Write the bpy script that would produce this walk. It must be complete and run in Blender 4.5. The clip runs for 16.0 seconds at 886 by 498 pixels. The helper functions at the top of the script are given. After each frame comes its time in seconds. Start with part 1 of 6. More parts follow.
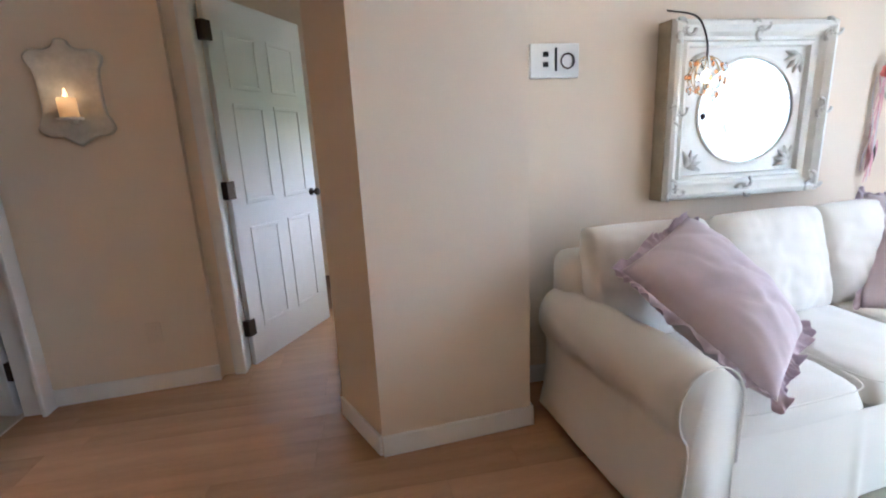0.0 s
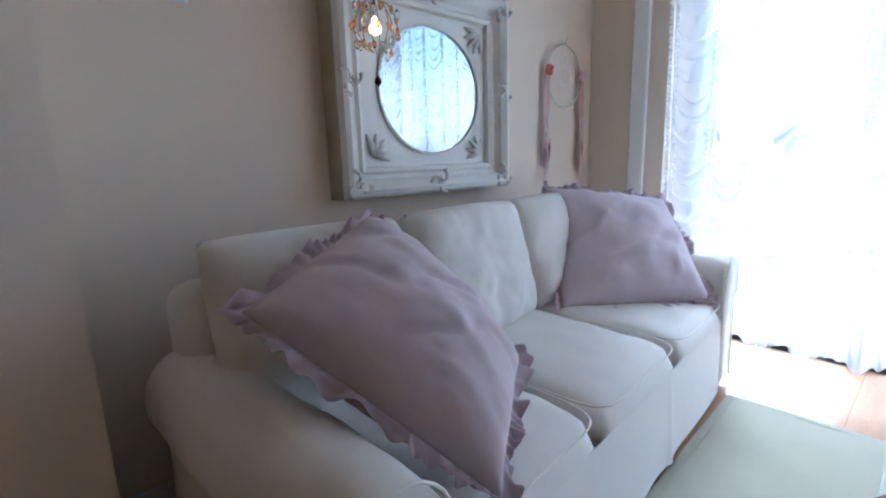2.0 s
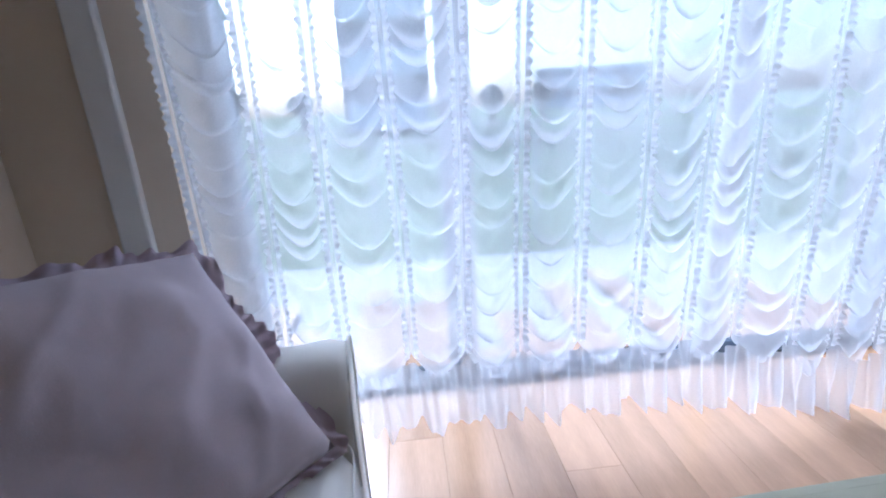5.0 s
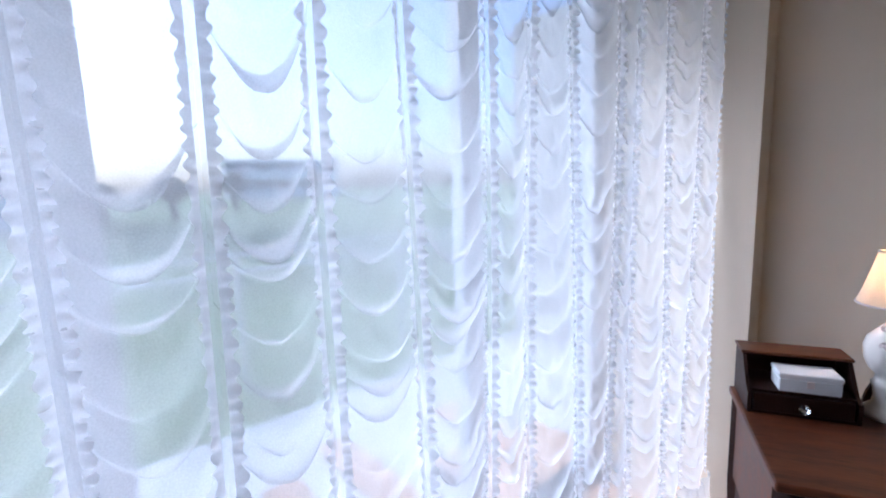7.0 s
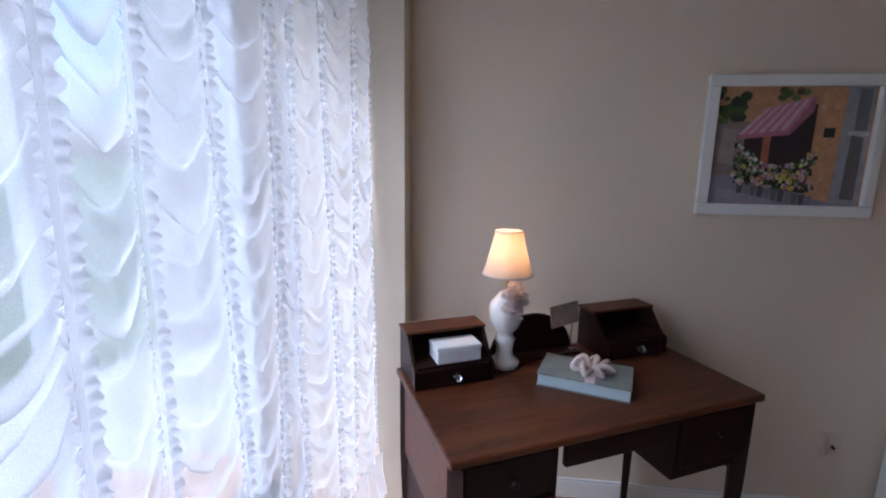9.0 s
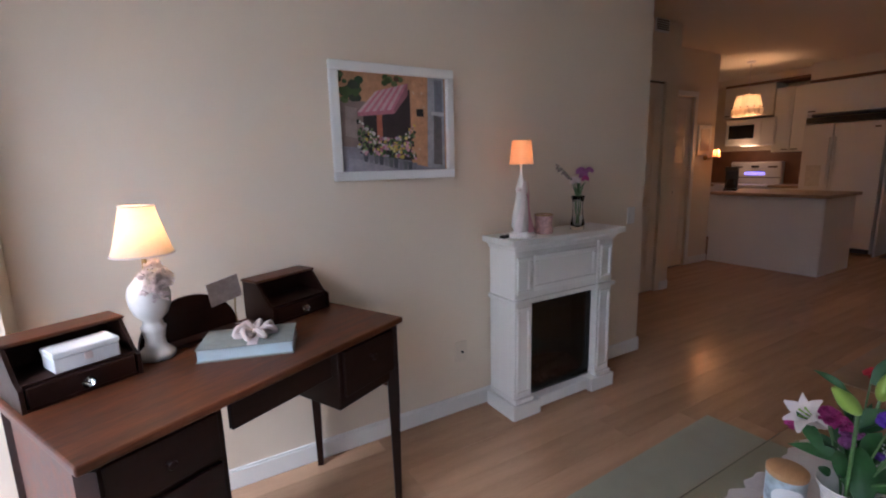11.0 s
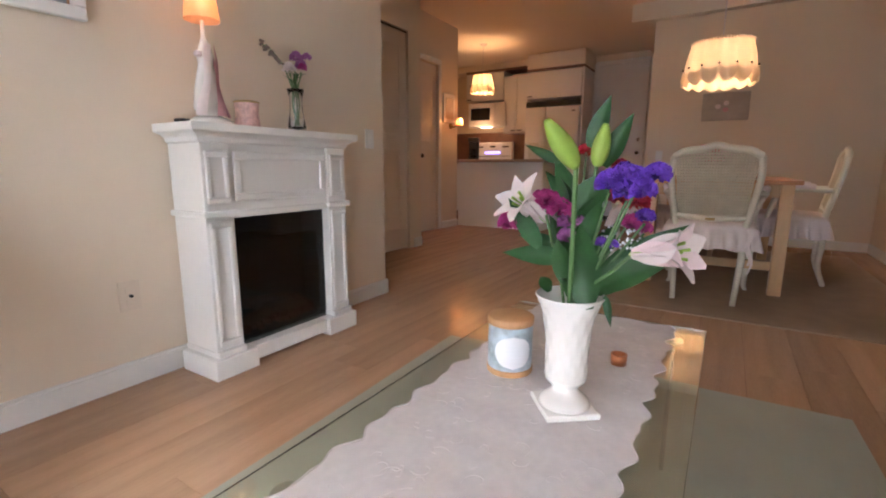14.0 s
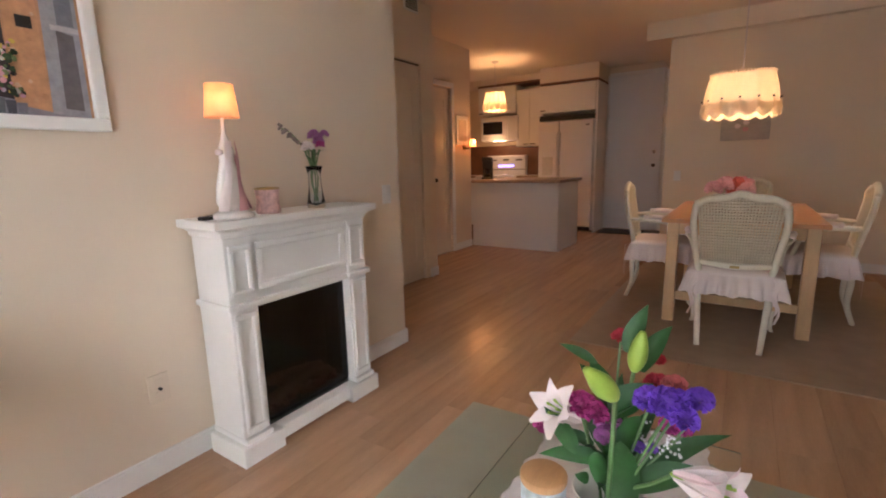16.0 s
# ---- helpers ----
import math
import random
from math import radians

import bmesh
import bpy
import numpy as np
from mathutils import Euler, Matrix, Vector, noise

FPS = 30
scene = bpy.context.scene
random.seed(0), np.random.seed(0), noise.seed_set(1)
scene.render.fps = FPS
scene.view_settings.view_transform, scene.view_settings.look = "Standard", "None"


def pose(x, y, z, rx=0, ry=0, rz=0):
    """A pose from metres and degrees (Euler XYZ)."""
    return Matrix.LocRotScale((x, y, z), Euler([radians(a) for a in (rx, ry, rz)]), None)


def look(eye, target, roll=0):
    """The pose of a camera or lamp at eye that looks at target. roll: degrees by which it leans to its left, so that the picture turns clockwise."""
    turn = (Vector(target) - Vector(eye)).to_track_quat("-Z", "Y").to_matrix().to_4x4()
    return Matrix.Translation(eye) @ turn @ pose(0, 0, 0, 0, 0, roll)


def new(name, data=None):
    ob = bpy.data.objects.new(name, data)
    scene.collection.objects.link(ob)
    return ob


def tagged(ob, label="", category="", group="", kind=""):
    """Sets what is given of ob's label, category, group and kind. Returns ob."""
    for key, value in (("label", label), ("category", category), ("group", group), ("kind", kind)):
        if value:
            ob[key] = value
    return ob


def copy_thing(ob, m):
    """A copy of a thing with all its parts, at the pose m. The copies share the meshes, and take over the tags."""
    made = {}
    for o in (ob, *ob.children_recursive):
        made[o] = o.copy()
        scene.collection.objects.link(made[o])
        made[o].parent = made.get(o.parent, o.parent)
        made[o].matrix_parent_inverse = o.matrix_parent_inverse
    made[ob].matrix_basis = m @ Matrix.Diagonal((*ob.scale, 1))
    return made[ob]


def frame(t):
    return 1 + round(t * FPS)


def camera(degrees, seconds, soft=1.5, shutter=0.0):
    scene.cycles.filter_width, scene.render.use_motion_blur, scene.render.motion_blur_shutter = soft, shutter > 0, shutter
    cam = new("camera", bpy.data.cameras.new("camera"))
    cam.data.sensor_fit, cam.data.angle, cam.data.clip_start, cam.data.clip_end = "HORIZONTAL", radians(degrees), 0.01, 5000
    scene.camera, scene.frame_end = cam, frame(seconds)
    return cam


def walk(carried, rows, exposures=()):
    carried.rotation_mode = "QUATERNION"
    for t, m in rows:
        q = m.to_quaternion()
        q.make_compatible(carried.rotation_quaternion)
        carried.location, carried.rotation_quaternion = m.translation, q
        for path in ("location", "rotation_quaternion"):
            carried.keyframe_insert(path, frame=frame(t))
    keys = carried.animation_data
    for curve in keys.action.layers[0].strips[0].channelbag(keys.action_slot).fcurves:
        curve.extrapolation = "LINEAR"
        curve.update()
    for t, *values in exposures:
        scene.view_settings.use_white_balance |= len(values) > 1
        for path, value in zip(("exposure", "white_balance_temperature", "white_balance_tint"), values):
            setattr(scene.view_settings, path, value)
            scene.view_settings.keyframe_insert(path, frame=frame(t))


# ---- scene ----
cam = camera(88.5, 16.0, 2.0)
PATH = [
    (0, (-3.228, 1.319, 1.277), (-2.892, 3.236, 0.82), -2.8),
    (0.5, (-3.075, 1.532, 1.22), (-2.346, 3.327, 0.726), -1.6),
    (1, (-2.913, 1.661, 1.176), (-1.894, 3.325, 0.736), -1.3),
    (1.5, (-2.743, 1.754, 1.131), (-1.576, 3.332, 0.745), -2.1),
    (2, (-2.597, 1.871, 1.07), (-1.294, 3.339, 0.688), -1.8),
    (2.5, (-2.411, 1.958, 0.996), (-0.991, 3.314, 0.616), -1.6),
    (3, (-2.193, 2.052, 0.927), (-0.662, 3.282, 0.544), -1.5),
    (3.5, (-1.921, 2.152, 0.903), (-0.246, 3.159, 0.482), -1.6),
    (3.7, (-1.798, 2.153, 0.913), (-0.078, 3.076, 0.477), -2.2),
    (5.8, (-1.166, 2.377, 1.293), (0.644, 1.653, 0.845), -1.4),
    (6.0, (-1.082, 2.284, 1.315), (0.732, 1.510, 0.982), -1.4),
    (6.5, (-0.906, 2.208, 1.449), (0.773, 1.162, 1.159), -1.6),
    (7, (-0.785, 2.135, 1.511), (0.697, 0.823, 1.225), -1.9),
    (7.5, (-0.726, 2.03, 1.537), (0.518, 0.494, 1.229), -1.9),
    (8, (-0.67, 1.973, 1.542), (0.283, 0.247, 1.209), -0.9),
    (8.5, (-0.634, 1.942, 1.524), (-0.045, 0.064, 1.172), 0.3),
    (9, (-0.647, 1.904, 1.51), (-0.429, -0.047, 1.13), 0.8),
    (9.5, (-0.666, 1.917, 1.489), (-0.829, -0.039, 1.101), 0.5),
    (9.7, (-0.677, 1.921, 1.481), (-0.974, -0.018, 1.09), 0.0),
    (11.8, (-0.925, 2.067, 1.283), (-2.262, 0.621, 0.936), -1.3),
    (12, (-0.97, 2.06, 1.255), (-2.382, 0.688, 0.905), -1.2),
    (12.5, (-1.098, 2.039, 1.162), (-2.67, 0.858, 0.8), -0.9),
    (13, (-1.188, 1.979, 1.059), (-2.823, 0.895, 0.67), -0.3),
    (13.5, (-1.252, 1.934, 0.924), (-2.907, 0.879, 0.54), 0.1),
    (14, (-1.294, 1.907, 0.845), (-2.967, 0.87, 0.488), 0.2),
    (14.5, (-1.319, 1.91, 0.751), (-3.001, 0.869, 0.456), -0.7),
    (15, (-1.322, 1.911, 0.844), (-3.009, 0.876, 0.557), -1.1),
    (15.5, (-1.326, 1.911, 1.029), (-3.004, 0.866, 0.72), -1.8),
    (16, (-1.337, 1.845, 1.187), (-2.975, 0.76, 0.818), -1.4),
]
EXPOSURES = [(0, 3.38, 4780, 6), (0.5, 3.18, 4680, 5), (1.5, 2.55, 4490, 5), (2.5, 1.75, 4430, 7), (3.5, 1.14, 4440, 9), (6, 1.0, 4700, 12), (7, 0.96, 4780, 13), (8, 0.92, 4800, 14), (9, 0.95, 4800, 14), (9.7, 1.05, 4750, 15), (11.8, 2.42, 5200, 12), (12.5, 2.82, 5350, 11), (14.5, 2.8, 5450, 12), (16, 2.82, 5600, 12)]
walk(cam, [(t, look(eye, target, roll)) for t, eye, target, roll in PATH], EXPOSURES)

# ---------------- light and sky ----------------
world = bpy.data.worlds.new("sky_world")
scene.world = world
world.use_nodes = True
wn = world.node_tree.nodes
wl = world.node_tree.links
wn.clear()
sky = wn.new("ShaderNodeTexSky")
sky.sky_type = "NISHITA"
sky.sun_disc = False
sky.sun_elevation = radians(42)
sky.sun_rotation = radians(70)
sky.air_density = 0.9
sky.dust_density = 4.0
bg = wn.new("ShaderNodeBackground")
bg.inputs["Strength"].default_value = 0.15
wo = wn.new("ShaderNodeOutputWorld")
wl.new(sky.outputs[0], bg.inputs[0])
wl.new(bg.outputs[0], wo.inputs[0])


def lamp(name, kind, at, energy, color, size=0.03, target=None):
    d = bpy.data.lights.new(name, kind)
    d.energy, d.color = energy, color
    ob = new(name, d)
    if kind == "SUN":
        d.angle = size
    else:
        d.shadow_soft_size = size
    ob.matrix_world = look(at, target) if target else Matrix.Translation(at)
    return ob


WARM = (1.0, 0.62, 0.3)
lamp("sun", "SUN", (20, 8, 22), 1.1, (1.0, 0.96, 0.9), radians(12), (0, 1.5, 0))
lamp("pendant_bulb_light", "POINT", (-5.68, 1.765, 1.66), 3.5, (1.0, 0.60, 0.29), 0.05)
lamp("kitchen_bulb_light", "POINT", (-7.95, -1.5, 2.12), 4.4, (1.0, 0.50, 0.19), 0.05)
lamp("mantel_bulb_light", "POINT", (-2.36, 0.19, 1.44), 0.20, (1.0, 0.5, 0.2), 0.02)
lamp("desk_bulb_light", "POINT", (-0.70, 0.385, 1.215), 1.0, (1.0, 0.52, 0.2), 0.02)
lamp("chandelier_bulb_light", "POINT", (-1.69, 3.19, 1.50), 1.7, (1.0, 0.42, 0.13), 0.02)
lamp("sconce_candle_light", "POINT", (-4.54, 3.80, 1.56), 0.035, WARM, 0.02)
lamp("wall_sconce_light", "POINT", (-6.87, -1.25, 1.46), 1.2, (1.0, 0.38, 0.10), 0.02)
lamp("hood_light", "POINT", (-9.05, -2.1, 1.52), 0.6, (1.0, 0.50, 0.2), 0.03)


# ---------------- materials ----------------
def nodes_of(name):
    m = bpy.data.materials.new(name)
    m.use_nodes = True
    nt = m.node_tree
    b = nt.nodes["Principled BSDF"]
    return m, nt, b


def mathn(nt, op, a, b=None):
    n = nt.nodes.new("ShaderNodeMath")
    n.operation = op
    for i, v in enumerate((a, b)):
        if v is None:
            continue
        if isinstance(v, (int, float)):
            n.inputs[i].default_value = v
        else:
            nt.links.new(v, n.inputs[i])
    return n.outputs[0]


def noise_at(nt, scale, stretch=(1, 1, 1), detail=4.0, coord="Object"):
    tc = nt.nodes.new("ShaderNodeTexCoord")
    mp = nt.nodes.new("ShaderNodeMapping")
    mp.inputs["Scale"].default_value = stretch
    nz = nt.nodes.new("ShaderNodeTexNoise")
    nz.inputs["Scale"].default_value = scale
    nz.inputs["Detail"].default_value = detail
    nt.links.new(tc.outputs[coord], mp.inputs[0])
    nt.links.new(mp.outputs[0], nz.inputs[0])
    return nz.outputs[0]


def surf(name, col, rough=0.5, var=0.08, scale=3.0, fine=90.0, bump=0.08, metal=0.0, spec=0.5, stretch=(1, 1, 1), sheen=0.0, piece=0.0, trans=0.0):
    """A painted, woven or wooden surface with grain at two scales."""
    m, nt, b = nodes_of(name)
    big = noise_at(nt, scale, stretch)
    small = noise_at(nt, fine, stretch, 6.0)
    f = mathn(nt, "ADD", mathn(nt, "MULTIPLY", big, 0.65), mathn(nt, "MULTIPLY", small, 0.35))
    if piece:
        oi = nt.nodes.new("ShaderNodeObjectInfo")
        f = mathn(nt, "ADD", f, mathn(nt, "MULTIPLY", mathn(nt, "SUBTRACT", oi.outputs["Random"], 0.5), piece))
    r = nt.nodes.new("ShaderNodeValToRGB")
    r.color_ramp.elements[0].position, r.color_ramp.elements[1].position = 0.25, 0.75
    r.color_ramp.elements[0].color = (*[c * (1 - var) for c in col], 1)
    r.color_ramp.elements[1].color = (*[min(1, c * (1 + var)) for c in col], 1)
    nt.links.new(f, r.inputs[0])
    nt.links.new(r.outputs[0], b.inputs["Base Color"])
    nt.links.new(mathn(nt, "ADD", mathn(nt, "MULTIPLY", big, 0.16), rough - 0.08), b.inputs["Roughness"])
    b.inputs["Metallic"].default_value = metal
    b.inputs["Specular IOR Level"].default_value = spec
    if sheen:
        b.inputs["Sheen Weight"].default_value = sheen
    if bump:
        bp = nt.nodes.new("ShaderNodeBump")
        bp.inputs["Strength"].default_value = bump
        bp.inputs["Distance"].default_value = 0.004
        nt.links.new(f, bp.inputs["Height"])
        nt.links.new(bp.outputs[0], b.inputs["Normal"])
    if trans:
        tr = nt.nodes.new("ShaderNodeBsdfTranslucent")
        nt.links.new(r.outputs[0], tr.inputs[0])
        mx = nt.nodes.new("ShaderNodeMixShader")
        mx.inputs[0].default_value = trans
        nt.links.new(b.outputs[0], mx.inputs[1])
        nt.links.new(tr.outputs[0], mx.inputs[2])
        nt.links.new(mx.outputs[0], nt.nodes["Material Output"].inputs[0])
    return m


def glow(name, col, strength):
    m, nt, b = nodes_of(name)
    b.inputs["Base Color"].default_value = (*col, 1)
    b.inputs["Emission Color"].default_value = (*col, 1)
    b.inputs["Emission Strength"].default_value = strength
    return m


def glassy(name, col=(1, 1, 1), rough=0.0, weight=1.0, ior=1.45):
    m, nt, b = nodes_of(name)
    b.inputs["Base Color"].default_value = (*col, 1)
    b.inputs["Roughness"].default_value = rough
    b.inputs["Transmission Weight"].default_value = weight
    b.inputs["IOR"].default_value = ior
    return m


def sheer(name, col, clear, trans, rough=0.8, scale=400):
    """Thin woven cloth: lets some light straight through, scatters the rest."""
    m, nt, b = nodes_of(name)
    nz = noise_at(nt, scale)
    b.inputs["Base Color"].default_value = (*col, 1)
    b.inputs["Roughness"].default_value = rough
    tl = nt.nodes.new("ShaderNodeBsdfTranslucent")
    tl.inputs[0].default_value = (*col, 1)
    mx = nt.nodes.new("ShaderNodeMixShader")
    mx.inputs[0].default_value = trans
    nt.links.new(b.outputs[0], mx.inputs[1])
    nt.links.new(tl.outputs[0], mx.inputs[2])
    tp = nt.nodes.new("ShaderNodeBsdfTransparent")
    m2 = nt.nodes.new("ShaderNodeMixShader")
    nt.links.new(mathn(nt, "ADD", mathn(nt, "MULTIPLY", nz, 0.2), clear - 0.1), m2.inputs[0])
    nt.links.new(mx.outputs[0], m2.inputs[1])
    nt.links.new(tp.outputs[0], m2.inputs[2])
    nt.links.new(m2.outputs[0], nt.nodes["Material Output"].inputs[0])
    return m


WALL = surf("wall_paint_beige", (0.76, 0.655, 0.52), 0.75, 0.03, 1.2, 160, 0.05)
CEIL = surf("ceiling_paint", (0.80, 0.71, 0.59), 0.85, 0.03, 1.0, 120, 0.08)
TRIM = surf("trim_white_paint", (0.81, 0.80, 0.77), 0.4, 0.03, 2.0, 80, 0.03)
CLOSETW = surf("closet_cream_paint", (0.74, 0.66, 0.55), 0.45, 0.03, 2.0, 70, 0.04)
DOORW = surf("door_white_paint", (0.74, 0.73, 0.72), 0.42, 0.03, 2.0, 70, 0.04)
PLANK = surf("oak_laminate", (0.47, 0.29, 0.17), 0.20, 0.22, 2.2, 38, 0.02, stretch=(0.6, 7, 7), piece=0.30, spec=0.5)
SUB = surf("subfloor", (0.16, 0.09, 0.05), 0.7)
RUG = surf("rug_sage_pile", (0.32, 0.305, 0.215), 0.95, 0.10, 6, 260, 0.5, sheen=0.3)
RUG2 = surf("rug_taupe_weave", (0.35, 0.25, 0.165), 0.95, 0.15, 8, 300, 0.5)
SOFA = surf("sofa_white_cotton", (0.78, 0.75, 0.69), 0.9, 0.04, 4, 300, 0.16, sheen=0.25)
LILAC = surf("lilac_linen", (0.60, 0.51, 0.55), 0.9, 0.07, 5, 320, 0.2, sheen=0.3)
LILACD = surf("lilac_ruffle", (0.54, 0.44, 0.49), 0.9, 0.10, 20, 300, 0.2)
CREAMFR = surf("cream_carved_frame", (0.77, 0.76, 0.70), 0.42, 0.07, 9, 60, 0.10)
FRAMESIDE = surf("gold_brown_edge", (0.40, 0.33, 0.22), 0.5, 0.2, 9, 60, 0.1)
MIRROR = surf("mirror_silver", (0.62, 0.65, 0.65), 0.01, 0.0, 1, 1, 0.0, metal=1.0)
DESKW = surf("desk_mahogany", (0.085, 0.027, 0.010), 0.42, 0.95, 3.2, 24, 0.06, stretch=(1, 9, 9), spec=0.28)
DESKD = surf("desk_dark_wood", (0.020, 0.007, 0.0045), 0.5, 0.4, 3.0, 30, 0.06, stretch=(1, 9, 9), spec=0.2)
BRASS = surf("aged_brass", (0.45, 0.32, 0.14), 0.35, 0.2, 12, 80, 0.05, metal=1.0)
BRONZE = surf("dark_bronze", (0.07, 0.05, 0.04), 0.4, 0.2, 12, 80, 0.05, metal=0.8)
CHROME = surf("chrome", (0.7, 0.7, 0.7), 0.15, 0.05, 3, 30, 0.0, metal=1.0)
WHITEP = surf("white_lacquer", (0.80, 0.79, 0.76), 0.38, 0.03, 3, 60, 0.03)
PLASTIC = surf("white_plastic", (0.78, 0.77, 0.74), 0.4, 0.02, 3, 60, 0.0)
PORC = surf("white_porcelain", (0.82, 0.78, 0.73), 0.22, 0.04, 7, 60, 0.03)
BLACK = surf("black_plastic", (0.012, 0.012, 0.012), 0.35, 0.2, 9, 60, 0.03)
SCREEN = surf("firebox_glass_black", (0.010, 0.010, 0.011), 0.08, 0.1, 3, 40, 0.0)
LOG = surf("charred_log", (0.17, 0.10, 0.065), 0.9, 0.6, 14, 70, 0.6)
EMBER = surf("ember_bed", (0.16, 0.05, 0.035), 0.8, 0.6, 30, 90, 0.5)
PINE = surf("pale_pine", (0.62, 0.40, 0.20), 0.42, 0.14, 3.0, 34, 0.05, stretch=(2, 2, 0.5))
PINETOP = surf("honey_tabletop", (0.55, 0.25, 0.09), 0.32, 0.16, 3.0, 34, 0.05, stretch=(0.5, 5, 5))
CHAIRW = surf("cream_chair_paint", (0.72, 0.68, 0.55), 0.45, 0.06, 8, 60, 0.05)
CANE = surf("woven_cane", (0.58, 0.52, 0.39), 0.6, 0.12, 20, 120, 0.2)
SEATC = surf("blush_seat_cloth", (0.74, 0.64, 0.60), 0.9, 0.05, 6, 280, 0.2)
SHADE = sheer("cream_shade_cloth", (0.84, 0.70, 0.52), 0.02, 0.24, scale=200)
SHADE2 = sheer("peach_shade_cloth", (0.93, 0.52, 0.30), 0.05, 0.66, scale=200)
BULB = glow("warm_bulb", (1.0, 0.62, 0.28), 0.9)
CANDLE = glow("candle_glow", (1.0, 0.42, 0.12), 0.5)
HOODGLOW = glow("hood_lens", (1.0, 0.6, 0.3), 2)
CREAMD = surf("antiqued_cream", (0.60, 0.58, 0.53), 0.5, 0.15, 20, 60, 0.1)
# crystal glass with the bulb's orange glow put into its colour
LITCRYSTAL = glassy("glow_tinted_crystal", (1.0, 0.50, 0.24), 0.05)
PLATE = surf("almond_plastic", (0.72, 0.62, 0.49), 0.45, 0.02, 3, 60, 0.0)
LED = glow("stove_display", (0.30, 0.20, 1.0), 0.6)
CURTAIN = sheer("white_sheer_voile", (0.87, 0.87, 0.895), 0.50, 0.50)
TAPE = sheer("white_gathered_tape", (0.90, 0.90, 0.93), 0.12, 0.5)
GLASS = glassy("clear_glass", (0.97, 0.99, 0.98))
TABLEGL = glassy("greenish_table_glass", (0.90, 0.96, 0.92))
LACE = sheer("ivory_lace", (0.74, 0.68, 0.67), 0.10, 0.15, scale=60)
LACEP = surf("lace_thread", (0.63, 0.57, 0.56), 0.85, 0.05, 30, 200, 0.2)
LEAF = surf("lily_leaf_green", (0.026, 0.088, 0.018), 0.46, 0.35, 8, 60, 0.12, trans=0.15)
BUD = surf("lily_bud_green", (0.36, 0.52, 0.08), 0.4, 0.2, 12, 60, 0.05, trans=0.2)
STEM = surf("stem_green", (0.10, 0.19, 0.06), 0.45, 0.2, 10, 60, 0.05)
LILYP = surf("lily_pale_petal", (0.84, 0.75, 0.73), 0.5, 0.12, 9, 60, 0.1, trans=0.3)
BLUSH = surf("lily_blush_petal", (0.84, 0.68, 0.68), 0.5, 0.18, 12, 60, 0.1, trans=0.3)
LILYPK = surf("lily_pink_petal", (0.80, 0.52, 0.57), 0.5, 0.2, 9, 60, 0.1, trans=0.3)
PURPLE = surf("purple_carnation", (0.17, 0.06, 0.50), 0.7, 0.3, 25, 90, 0.2)
MAGENTA = surf("magenta_bloom", (0.48, 0.05, 0.25), 0.7, 0.3, 25, 90, 0.2)
MAUVE = surf("mauve_bloom", (0.42, 0.15, 0.38), 0.7, 0.3, 25, 90, 0.2)
RED = surf("red_bloom", (0.55, 0.04, 0.06), 0.7, 0.3, 25, 90, 0.2)
PINK = surf("dusty_pink_cloth", (0.66, 0.36, 0.38), 0.85, 0.15, 12, 150, 0.2)
ROSE = surf("rose_print", (0.62, 0.40, 0.37), 0.5, 0.5, 40, 90, 0.05)
CORAL = surf("coral_flower", (0.62, 0.16, 0.13), 0.8, 0.2, 30, 90, 0.2)
WOODLID = surf("light_wood_lid", (0.50, 0.28, 0.12), 0.5, 0.2, 8, 60, 0.05, stretch=(1, 6, 1))
JARBLUE = surf("blue_floral_label", (0.42, 0.50, 0.55), 0.45, 0.6, 32, 60, 0.02)
PAPER = surf("white_paper", (0.82, 0.83, 0.84), 0.7, 0.03, 6, 60, 0.03)
BOOKC = surf("grey_green_cover", (0.26, 0.29, 0.27), 0.5, 0.25, 14, 60, 0.03)
PAGES = surf("pale_blue_edge", (0.55, 0.66, 0.70), 0.7, 0.05, 30, 200, 0.1)
CABW = surf("kitchen_white_cabinet", (0.80, 0.78, 0.74), 0.4, 0.03, 2, 60, 0.03)
FRIDGE = surf("fridge_white_enamel", (0.74, 0.73, 0.73), 0.35, 0.02, 2, 120, 0.02)
COUNTER = surf("counter_laminate", (0.34, 0.25, 0.18), 0.4, 0.2, 20, 120, 0.02)
BACKSPL = surf("brown_backsplash", (0.17, 0.075, 0.04), 0.5, 0.3, 6, 80, 0.1)
GREYDOOR = surf("entry_door_grey_white", (0.76, 0.77, 0.77), 0.45, 0.03, 2, 60, 0.03)
MAT = surf("dark_door_mat", (0.04, 0.035, 0.03), 0.95, 0.3, 20, 200, 0.4)
TILE = surf("bath_tile_beige", (0.62, 0.52, 0.38), 0.35, 0.06, 2, 50, 0.03)
PVC = surf("window_frame_white", (0.66, 0.70, 0.77), 0.4, 0.03, 3, 60, 0.03)
CONC = surf("patio_concrete", (0.55, 0.55, 0.53), 0.85, 0.15, 3, 60, 0.3)
METALW = surf("rail_white_metal", (0.75, 0.76, 0.78), 0.4, 0.04, 3, 60, 0.0)
GRASS = surf("lawn", (0.12, 0.18, 0.055), 0.95, 0.4, 0.3, 4, 0.3)
FACADE = surf("far_facade_grey", (0.11, 0.14, 0.18), 0.8, 0.12, 0.4, 6, 0.1)
PALEF = surf("far_facade_pale", (0.42, 0.44, 0.46), 0.8, 0.12, 0.4, 6, 0.1)
SLABW = surf("far_balcony_slab", (0.88, 0.88, 0.88), 0.8, 0.08, 0.6, 8, 0.1)
FARGL = surf("far_window_glass", (0.10, 0.13, 0.16), 0.15, 0.2, 1, 8, 0.0)
